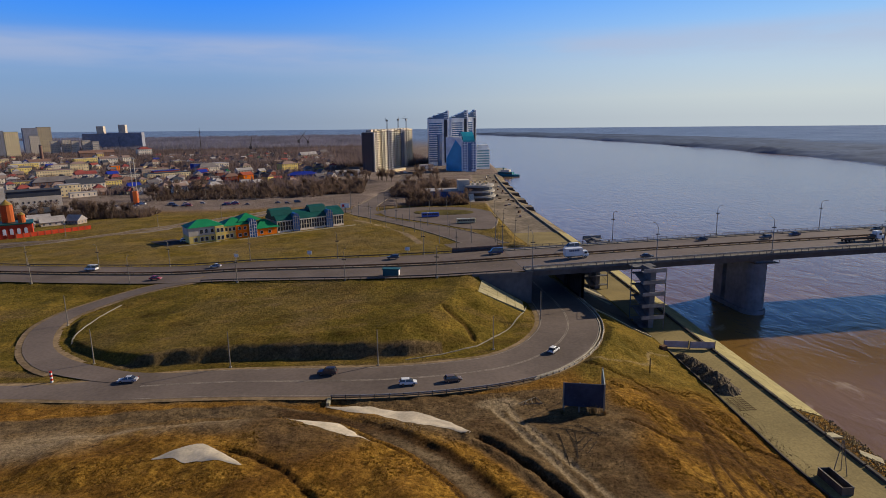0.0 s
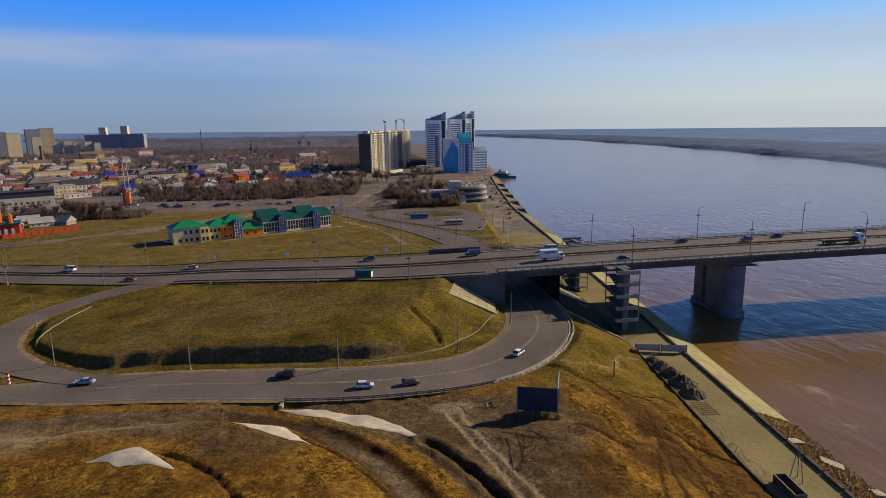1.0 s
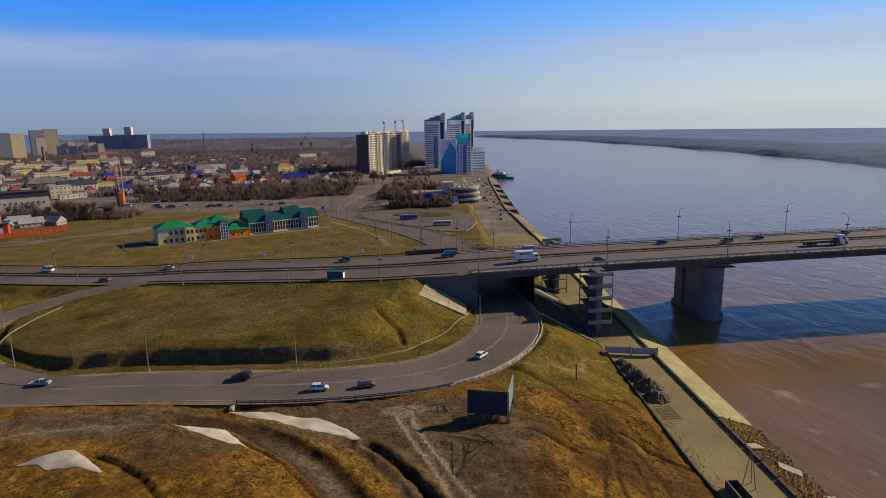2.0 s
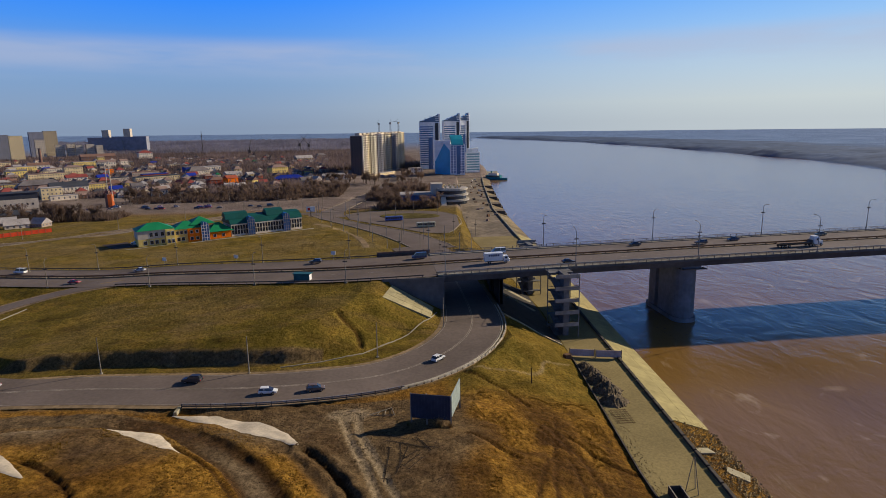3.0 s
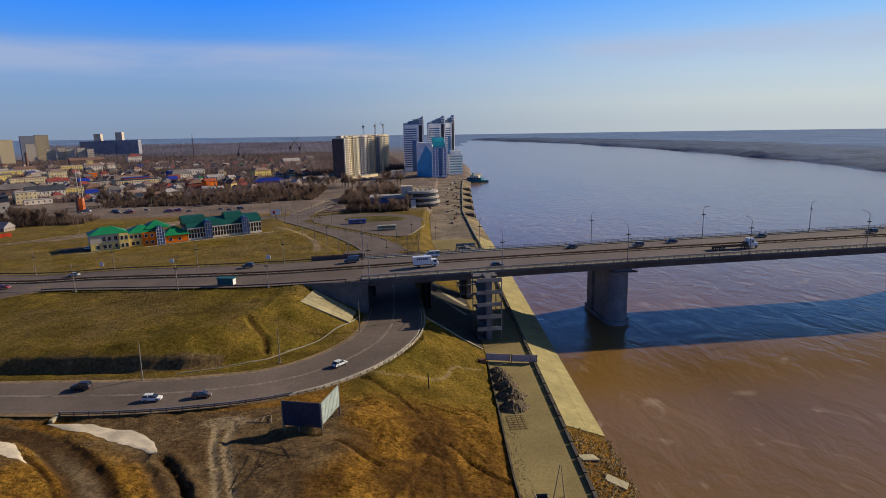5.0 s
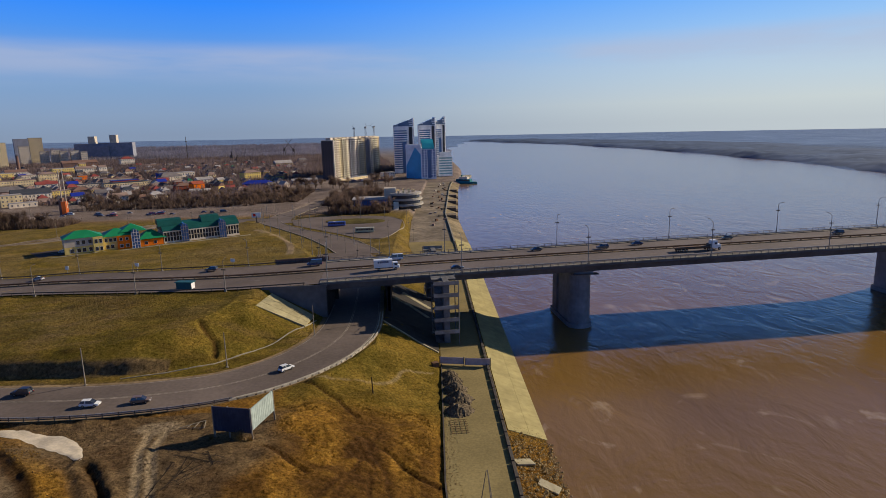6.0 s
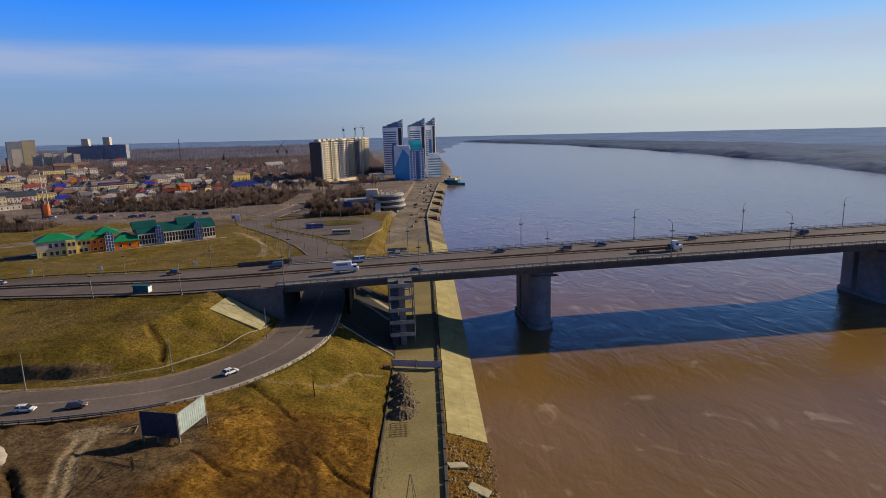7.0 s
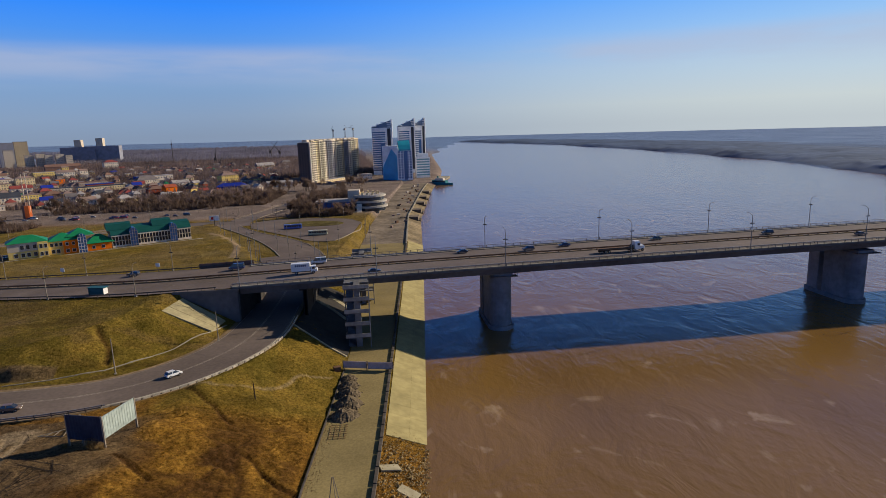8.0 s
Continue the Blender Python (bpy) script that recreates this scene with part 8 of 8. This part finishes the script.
    for x in (-306, -299):
        f = thing("steel_frame", pose(x, 1000, ground_z(x, 1000)), "tall dark steel frame in the harbour yard", "frame", "harbour frames")
        for dx in (-2.2, 2.2):
            part("leg", rod(bmesh.new(), (dx, 0, 0), (dx, 0, 23), 0.35, sides=4), STEEL_DARK, f)
        for z in (7, 15, 22.6):
            part("crossbar", boxed(-2.2, 2.2, -0.3, 0.3, z, z + 0.6), STEEL_DARK, f)


# wall colour lightened and blued to stand in for haze
TOWER_HAZED = wall_mat("slate wall paled for haze", (0.25, 0.255, 0.30))
PALE_DULL = wall_mat("dull pale panel wall", (0.56, 0.48, 0.38))
YELLOW_DULL = wall_mat("dull yellow panel wall", (0.42, 0.34, 0.22))
landmarks()


def crane(m, h, reach, label):
    b = thing("tower_crane", m, label, "crane", "cranes")
    bm = bmesh.new()
    for x, y in ((-0.8, -0.8), (0.8, -0.8), (0.8, 0.8), (-0.8, 0.8)):
        rod(bm, (x, y, 0), (x, y, h), 0.12, sides=4)
    for k in range(int(h / 3)):
        rod(bm, (-0.8, -0.8, k * 3), (0.8, -0.8, k * 3 + 3), 0.12, sides=3)
    part("mast", bm, STEEL_DARK, b)
    part("jib", rod(bmesh.new(), (-reach * 0.3, 0, h), (reach, 0, h + reach * 0.15), 0.28, 0.15, 4), STEEL_DARK, b)
    part("cab", boxed(-1, 1, -1.4, 1.4, h - 2.5, h), STEEL, b)
    part("tie", rod(bmesh.new(), (0, 0, h + 5), (reach * 0.7, 0, h + reach * 0.1), 0.15, sides=3), STEEL_DARK, b)


crane(pose(0, 915, 5, 0, 0, 110), 66, 9, "slim tower crane behind the apartment block")
crane(pose(17, 920, 5, 0, 0, 70), 67, 8, "second slim tower crane behind the apartments")
crane(pose(29, 925, 5, 0, 0, 150), 67, 9, "third slim tower crane behind the apartments")


def harbour_crane(m, h, lean, label):
    """A portal crane with a slanting lattice jib."""
    b = thing("harbour_crane", m, label, "crane", "harbour cranes")
    for x in (-3, 3):
        part("portal_leg", rod(bmesh.new(), (x, 0, 0), (x * 0.6, 0, h * 0.35), 0.6, 0.5, 5), STEEL_DARK, b)
    part("machine_house", boxed(-2.6, 2.6, -2.4, 2.4, h * 0.35, h * 0.5, bevel=0.2), STEEL_DARK, b)
    part("jib", rod(bmesh.new(), (0, 0, h * 0.45), (lean, 0, h), 0.9, 0.4, 5), STEEL_DARK, b)
    part("counter_jib", rod(bmesh.new(), (0, 0, h * 0.5), (-lean * 0.3, 0, h * 0.72), 0.7, 0.4, 5), STEEL_DARK, b)


harbour_crane(pose(-278, 1270, ground_z(-278, 1270)), 38, 3, "tall grey harbour crane beyond the town")
harbour_crane(pose(-270, 1268, ground_z(-270, 1268)), 20, 6, "low grey harbour crane beyond the town")
harbour_crane(pose(-214, 1500, ground_z(-214, 1500)), 46, 20, "dark harbour crane with a slanting jib")
harbour_crane(pose(-192, 1500, ground_z(-192, 1500)), 42, -18, "second dark harbour crane with a slanting jib")
harbour_crane(pose(-201, 1090, ground_z(-201, 1090)), 18, 5, "small dark harbour crane among the sheds")
pond = prism(bmesh.new(), [(-100, 930), (-41, 925), (-50, 1068), (-80, 1085), (-114, 1080)], 3.4, 5.75)
tagged(part("water_basin", pond, POND), "still pale water of a harbour basin", "water", kind="structure")


# ---------- bare trees ----------
BARK = mat("grey-brown bark", (0.11, 0.085, 0.07), 0.95, 3, 0.2, 0.5, 0.2, 0)
TWIGS = mat("bare brown twigs", (0.215, 0.15, 0.112), 0.95, 1.5, 0.3, 0.08, 0.3, 0, spread=0.3)


def bare_tree(seed, h):
    rng = random.Random(seed)
    b = thing("bare_tree", pose(0, 0, -60), "leafless brown tree with a fine twiggy crown", "tree", "bare trees")
    bm = bmesh.new()
    rod(bm, (0, 0, -0.5), (0, 0, h * 0.55), 0.022 * h, 0.012 * h, 6)
    limbs = []
    for k in range(9):
        a, z = rng.uniform(0, 6.28), h * rng.uniform(0.22, 0.55)
        ln = h * rng.uniform(0.25, 0.45)
        tip = Vector((math.cos(a) * ln * 0.6, math.sin(a) * ln * 0.6, z + ln * 0.85))
        rod(bm, (0, 0, z), tip, 0.009 * h, 0.004 * h, 4)
        limbs.append((Vector((0, 0, z)), tip))
    limbs.append((Vector((0, 0, h * 0.4)), Vector((0, 0, h * 0.85))))
    part("trunk", bm, BARK, b)
    v, f = [], []
    for k in range(520):
        p, q = rng.choice(limbs)
        s = p.lerp(q, rng.uniform(0.35, 1.05)) + Vector((rng.gauss(0, 1), rng.gauss(0, 1), rng.gauss(0, 1))) * h * 0.035
        d = Vector((rng.gauss(0, 0.7), rng.gauss(0, 0.7), rng.uniform(0.3, 1.2))).normalized() * h * rng.uniform(0.08, 0.2)
        side = d.cross(Vector((rng.gauss(0, 1), rng.gauss(0, 1), rng.gauss(0, 1)))).normalized() * h * 0.009
        n = len(v)
        v += [s - side, s + side, s + d]
        f.append((n, n + 1, n + 2))
    sheet("crown", v, f, TWIGS, b)
    return b


kinds = [bare_tree(s, h) for s, h in ((1, 9.0), (2, 11.0), (3, 7.5), (4, 12.5))]


def plant(x, y, rng, scale=1.0):
    m = pose(x, y, ground_z(x, y), 0, 0, rng.uniform(0, 360)) @ Matrix.Diagonal((*([scale * rng.uniform(0.8, 1.25)] * 3), 1))
    src = rng.choice(kinds)
    made = copy_thing(src, m)
    made.matrix_basis = m
    return made


def groves():
    rng = random.Random(5)
    # belts: x range, y range, number
    for x0, x1, y0, y1, n in ((-205, -60, 515, 600, 84), (-60, -22, 530, 640, 30), (0, 60, 500, 570, 62), (12, 60, 440, 505, 24), (-260, -205, 420, 455, 18), (-205, -165, 415, 440, 14), (-60, 60, 640, 740, 54)):
        for k in range(n):
            x, y = rng.uniform(x0, x1), rng.uniform(y0, y1)
            d = min(nearest(LOOP, [x], [y])[0][0], nearest(AVENUE, [x], [y])[0][0])
            if d < 9 or math.hypot(x - 70, y - 474) < 20 or (28 < x < 66 and 464 < y < 492):
                continue
            plant(x, y, rng)
    for s in kinds:
        for o in (s, *s.children_recursive):
            bpy.data.objects.remove(o)


groves()


def woods(name, n, place, label, hmin, hmax, m, seed):
    """Far woods: many clumps of thin upright twigs in one mesh."""
    rng = np.random.default_rng(seed)
    x, y = place(rng, n)
    z = surface(x, y)
    h = rng.uniform(hmin, hmax, n)
    k = 11
    a = rng.uniform(0, np.pi, (n, k))
    foot = rng.normal(0, 0.16, (n, k, 2)) * h[:, None, None]
    tip = foot + rng.normal(0, 0.30, (n, k, 2)) * h[:, None, None]
    up = h[:, None] * rng.uniform(0.5, 1.05, (n, k))
    wide = h[:, None] * rng.uniform(0.035, 0.11, (n, k))
    v = np.empty((n, k, 3, 3))
    for j, side in ((0, -1), (1, 1)):
        v[:, :, j, 0] = x[:, None] + foot[..., 0] + side * np.cos(a) * wide
        v[:, :, j, 1] = y[:, None] + foot[..., 1] + side * np.sin(a) * wide
        v[:, :, j, 2] = z[:, None] - 0.4
    v[:, :, 2, 0], v[:, :, 2, 1] = x[:, None] + tip[..., 0], y[:, None] + tip[..., 1]
    v[:, :, 2, 2] = z[:, None] + up
    faces = np.arange(3 * n * k).reshape(-1, 3)
    return tagged(sheet(name, v.reshape(-1, 3), faces, m), label, "woods", kind="stuff")


WOODS = mat("bare brown woods", (0.205, 0.152, 0.138), 1.0, 0.1, 0.2, 0.01, 0.35, 0)
# a paler, bluer brown puts distance haze into the base colour
WOODS_HAZED = mat("distant woods paled by haze", (0.235, 0.215, 0.25), 1.0, 0.05, 0.2, 0.006, 0.35, 0)
THICKET = mat("brown thicket twigs", (0.155, 0.108, 0.082), 1.0, 0.3, 0.3, 0.05, 0.35, 0)
# the blue of distance haze is part of this canopy's base colour
CANOPY = mat("bare canopy in haze blue", (0.082, 0.122, 0.205), 1.0, 0.04, 0.12, 0.006, 0.25, 0)


def let_light_through(m):
    """Thin twigs pass on half of the light that falls on them."""
    n, l = m.node_tree.nodes, m.node_tree.links
    b = n["Principled BSDF"]
    back, both = n.new("ShaderNodeBsdfTranslucent"), n.new("ShaderNodeMixShader")
    l.new(b.inputs["Base Color"].links[0].from_socket, back.inputs["Color"])
    l.new(b.outputs[0], both.inputs[1]), l.new(back.outputs[0], both.inputs[2])
    l.new(both.outputs[0], n["Material Output"].inputs["Surface"])


for m in (WOODS, WOODS_HAZED, THICKET, TWIGS):
    let_light_through(m)


def left_place(rng, n):
    y = rng.uniform(880, 1500, n)
    x = 60 - (y - 900) * 0.1 - rng.random(n) ** 1.3 * (220 + (y - 700) * 0.6)
    return x, y


def beyond_place(rng, n):
    y = rng.uniform(1500, 2700, n)
    return 20 - (y - 1500) * 0.12 - rng.random(n) * (700 + (y - 1500) * 0.6), y


def town_place(rng, n):
    y = rng.uniform(580, 1500, n)
    return -60 - rng.random(n) * (250 + (y - 560) * 0.74), y


def belt_place(rng, n):
    pick = rng.integers(0, 5, n)
    lo = np.array([(-205, 518), (-60, 535), (2, 498), (14, 440), (-258, 418)])[pick]
    hi = np.array([(-58, 600), (-24, 650), (62, 572), (58, 462), (-165, 452)])[pick]
    return lo[:, 0] + rng.random(n) * (hi - lo)[:, 0], lo[:, 1] + rng.random(n) * (hi - lo)[:, 1]


def canopy(name, label):
    """The closed roof of a leafless wood on the far bank, ragged at its edge."""
    u = np.r_[0, 2.5, 5, np.arange(8, 80, 6), np.arange(80, 480, 20)]
    y = np.arange(220, 2900, 8.0)
    U, Y = np.meshgrid(u, y)
    X = far_bank(Y) + 4 + 12 * np.sin(Y / 60) + 5 * cloudy(Y, U, 21, 33) + U
    rise = np.minimum(1, U / 42) * (5.0 + 1.6 * cloudy(X, Y, 17, 34) + 1.5 * cloudy(X, Y, 9, 35) + 2.0 * cloudy(X, Y, 90, 36))
    rise = rise * smooth(440, 240, U + 110 * cloudy(X, Y, 160, 37)) - 0.4
    Z = surface(X, Y) + np.where(U < 1, -0.5, rise)
    n, m = Y.shape
    k = np.arange(n * m).reshape(n, m)
    f = np.stack([k[:-1, :-1], k[:-1, 1:], k[1:, 1:], k[1:, :-1]], -1).reshape(-1, 4)
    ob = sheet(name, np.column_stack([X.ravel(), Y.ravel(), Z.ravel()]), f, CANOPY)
    for q in ob.data.polygons:
        q.use_smooth = True
    return tagged(ob, label, "woods", kind="stuff")


canopy("bank_woods", "leafless woods on the far river bank, coloured with blue haze")
woods("far_woods", 7000, left_place, "bare brown woods beyond the town", 6, 13, WOODS, 1)
woods("farther_woods", 9000, beyond_place, "grey-brown woods on flat land beyond the harbour, paled for haze", 7, 14, WOODS_HAZED, 7)
woods("town_thicket", 10000, town_place, "bare brown bushes and trees between town houses", 3, 9, WOODS, 2)
woods("brushwood", 5600, belt_place, "dense bare brown brushwood along the avenue", 1.5, 5.5, THICKET, 5)


def reeds_place(rng, n):
    y = rng.uniform(50, 122, n)
    return bank(y) - 8.6 + 8.6 * rng.random(n), y


REEDS = mat("dull brown reeds", (0.20, 0.145, 0.07), 1.0, 1.0, 0.3, 0.2, 0.35, 0)
let_light_through(REEDS)
woods("bank_reeds", 1500, reeds_place, "dry brown reeds and weeds on the rubble bank", 0.15, 0.5, REEDS, 6)
# parked cars about the avenue and the quay
rng = random.Random(31)
first = None
for i in range(34):
    if i < 10:
        x, y = rng.uniform(-215, -90), rng.uniform(484, 500)
    elif i < 22:
        x, y = rng.uniform(-10, 45), rng.uniform(745, 775)
    else:
        x, y = rng.uniform(-170, -60), rng.uniform(474, 482)
    body = rng.choice((CARWHITE, SILVER, GRAPHITE, NAVY, CARRED))
    car(pose(x, y, ground_z(x, y) + 0.15, 0, 0, rng.uniform(-15, 15)), body, "small parked car in the far town streets", rng.choice(("sedan", "hatch", "van")), "far parked cars")

# ---------- dry grass and clods on the near ground ----------
def tufts(name, n, place, size, m, label, seed, wide=0.6):
    rng = np.random.default_rng(seed)
    x, y = place(rng, n)
    z = surface(x, y)
    v, f = [], []
    k = 3
    a = rng.uniform(0, 2 * np.pi, (n, k))
    h = rng.uniform(size[0], size[1], (n, k))
    lean = rng.uniform(-2.2, 2.2, (n, k, 2)) * h[..., None]
    w = h * wide
    verts = np.empty((n, k, 3, 3))
    for j, s in ((0, -1), (1, 1)):
        verts[:, :, j, 0] = x[:, None] + s * np.cos(a) * w
        verts[:, :, j, 1] = y[:, None] + s * np.sin(a) * w
        verts[:, :, j, 2] = z[:, None] - 0.08
    verts[:, :, 2, 0] = x[:, None] + lean[..., 0]
    verts[:, :, 2, 1] = y[:, None] + lean[..., 1]
    verts[:, :, 2, 2] = z[:, None] + h
    faces = np.arange(n * k * 3).reshape(-1, 3)
    return tagged(sheet(name, verts.reshape(-1, 3), faces, m), label, "grass", kind="stuff")


def pick(rng, n, x, y, ok):
    i = np.flatnonzero(ok)
    j = rng.choice(i, n)
    return x[j], y[j]


SOIL = {"gold": gold, "dark": dark, "pale": pale, "bare": bare}
SOIL = {key: np.clip(np.asarray(values, float), 0, 1).reshape(ny, nx) for key, values in SOIL.items()}


def soil(key, x, y):
    """How golden, dark, pale or bare the ground is at arrays of places."""
    i = np.clip(np.rint(np.interp(x, gx, np.arange(nx))).astype(int), 0, nx - 1)
    j = np.clip(np.rint(np.interp(y, gy, np.arange(ny))).astype(int), 0, ny - 1)
    return SOIL[key][j, i]


def clear(x, y):
    return (soil("dark", x, y) < 0.3) & (soil("pale", x, y) < 0.3)


def slope_place(rng, n):
    x, y = rng.uniform(36, 76, 4 * n), rng.uniform(62, 165, 4 * n)
    d = nearest(LOOP, x, y)
    return pick(rng, n, x, y, (x < quay(y) - 0.4) & (d[0] > d[2][:, 1] + 2.2) & (cloudy(x, y, 7, 12) + 0.5 * cloudy(x, y, 3, 13) > -0.3) & clear(x, y) & (soil("gold", x, y) > 0.3))


def knoll_place(rng, n):
    x, y = rng.uniform(-75, 30, 4 * n), rng.uniform(60, 112, 4 * n)
    d, s, _ = nearest(TRACK, x, y)
    return pick(rng, n, x, y, (d > 2.6) & ((s < 0) | (d < 9)) & (cloudy(x, y, 6, 14) + 0.5 * cloudy(x, y, 2.5, 15) > -0.25) & clear(x, y) & (soil("gold", x, y) > 0.35))


def mound_place(rng, n):
    x, y = rng.uniform(-92, 40, 4 * n), rng.uniform(135, 196, 4 * n)
    a, b, m = nearest(LOOP, x, y), nearest(RAMP, x, y), nearest(MAIN, x, y)
    return pick(rng, n, x, y, (a[0] > a[2][:, 1] + 1.6) & (b[0] > b[2][:, 1] + 1.4) & (m[0] > m[2][:, 1] + 1.6) & (cloudy(x, y, 8, 16) > 0.0) & clear(x, y) & ((x < 20) | (y < 160)))


DRY = mat("dry straw grass", (0.29, 0.165, 0.030), 1.0, 1.0, 0.4, 0.12, 0.45, 0)
DULL = mat("dull brown grass", (0.16, 0.085, 0.020), 1.0, 1.0, 0.4, 0.12, 0.4, 0)
OLIVE = mat("olive spring grass", (0.15, 0.10, 0.016), 1.0, 1.0, 0.35, 0.08, 0.4, 0)
tufts("dry_grass", 9000, slope_place, (0.05, 0.17), DRY, "dry straw-coloured grass on the river slope", 11)
tufts("brown_grass", 4000, slope_place, (0.05, 0.17), DULL, "brown withered grass on the river slope", 12)
tufts("dry_grass", 7000, knoll_place, (0.05, 0.17), DRY, "dry golden grass on the knolls", 13)
tufts("brown_grass", 4500, knoll_place, (0.05, 0.17), DULL, "brown withered weeds on the knolls", 14)
tufts("mound_grass", 7000, mound_place, (0.04, 0.12), OLIVE, "short olive grass on the mound inside the loop", 15)


def clods():
    rng = np.random.default_rng(41)
    x, y = rng.uniform(-40, 46, 6000), rng.uniform(84, 117, 6000)
    d, s, _ = nearest(TRACK, x, y)
    ok = (s > 0) & (d > 1) & (cloudy(x, y, 5, 17) > 0.05)
    x, y = x[ok][:700], y[ok][:700]
    z = surface(x, y)
    n = len(x)
    r = rng.uniform(0.06, 0.18, n)
    v = np.empty((n, 5, 3))
    for k, (a, up) in enumerate(((0.3, 0), (1.9, 0), (3.4, 0), (5.0, 0), (0, 1))):
        q = r * rng.uniform(0.7, 1.2, n)
        v[:, k] = np.column_stack([x + (0 if up else 1) * np.cos(a) * q, y + (0 if up else 1) * np.sin(a) * q, z + (q * 0.9 if up else -0.05)])
    base = np.arange(n)[:, None] * 5
    faces = np.concatenate([base + np.array(t) for t in ((0, 1, 4), (1, 2, 4), (2, 3, 4), (3, 0, 4))])
    tagged(sheet("clods", v.reshape(-1, 3), faces, CLOD), "loose dark clods on churned earth", "earth", kind="stuff")


CLOD = mat("dark churned earth", (0.055, 0.036, 0.022), 1.0, 2, 0.4, 0.3, 0.3, 0)
clods()


def wheel_marks(name, paths, width, label, seed):
    """Shallow churned marks pressed into soft mud along some paths."""
    rng = np.random.default_rng(seed)
    v, f = [], []
    for path in paths:
        line = spline([(x, y, 0, 1) for x, y in path], 0.7)
        a, c = offset(line, width / 2), offset(line, -width / 2)
        w = rng.uniform(0.7, 1.2, len(line))
        mid = (a + c) / 2
        a, c = mid + (a - mid) * w[:, None], mid + (c - mid) * w[::-1, None]
        for i in range(len(line)):
            k = len(v)
            v += [(a[i][0], a[i][1], ground_z(a[i][0], a[i][1]) + 0.06), (c[i][0], c[i][1], ground_z(c[i][0], c[i][1]) + 0.06)]
            if i:
                f.append((k - 2, k - 1, k + 1, k))
    return tagged(sheet(name, v, f, MARKS), label, "earth", kind="stuff")


MARKS = mat("wet dark mud", (0.052, 0.036, 0.022), 0.95, 2, 0.4, 0.4, 0.3, 0.3)
TRACKS = [[(27.2, 100), (31.8, 98.4), (36.6, 96.5)], [(28, 97.8), (32.4, 96.3), (37, 94.6)], [(30.4, 97.1), (30.5, 93.5), (30.3, 90.1)], [(31.8, 96.1), (30.8, 92), (29.6, 87.3)],
          [(33.2, 99), (34.5, 96.5), (35.6, 94.1)], [(30.2, 91.2), (31.8, 93), (33.4, 94.8)], [(31, 90), (34, 93.6)], [(31.8, 88.8), (34.6, 92.4)], [(28.6, 95.4), (28.3, 91), (27.8, 86)]]
wheel_marks("wheel_marks", TRACKS, 0.22, "dark wheel marks in the churned mud", 3)
LUGS = []
for path in TRACKS:
    line = spline([(x, y, 0, 1) for x, y in path], 0.8)
    side = offset(line, 0.45)
    LUGS += [[(q[0], q[1]), (2 * c[0] - q[0], 2 * c[1] - q[1])] for q, c in zip(side[::2], line[::2])]
wheel_marks("tread_marks", LUGS, 0.16, "short cross marks of tyre treads in the mud", 4)
# worn wheel lines in the promenade's dust
wheel_marks("dust_tracks", [[(83.6, 150), (84.2, 138), (83.6, 126), (82.2, 118), (81.2, 108), (80.4, 96)], [(82.6, 122), (81.2, 112), (79.6, 101), (78.8, 90)], [(80.2, 119), (78.9, 108), (78.4, 98)]], 0.14, "thin dark wheel lines in the promenade's dust", 5)
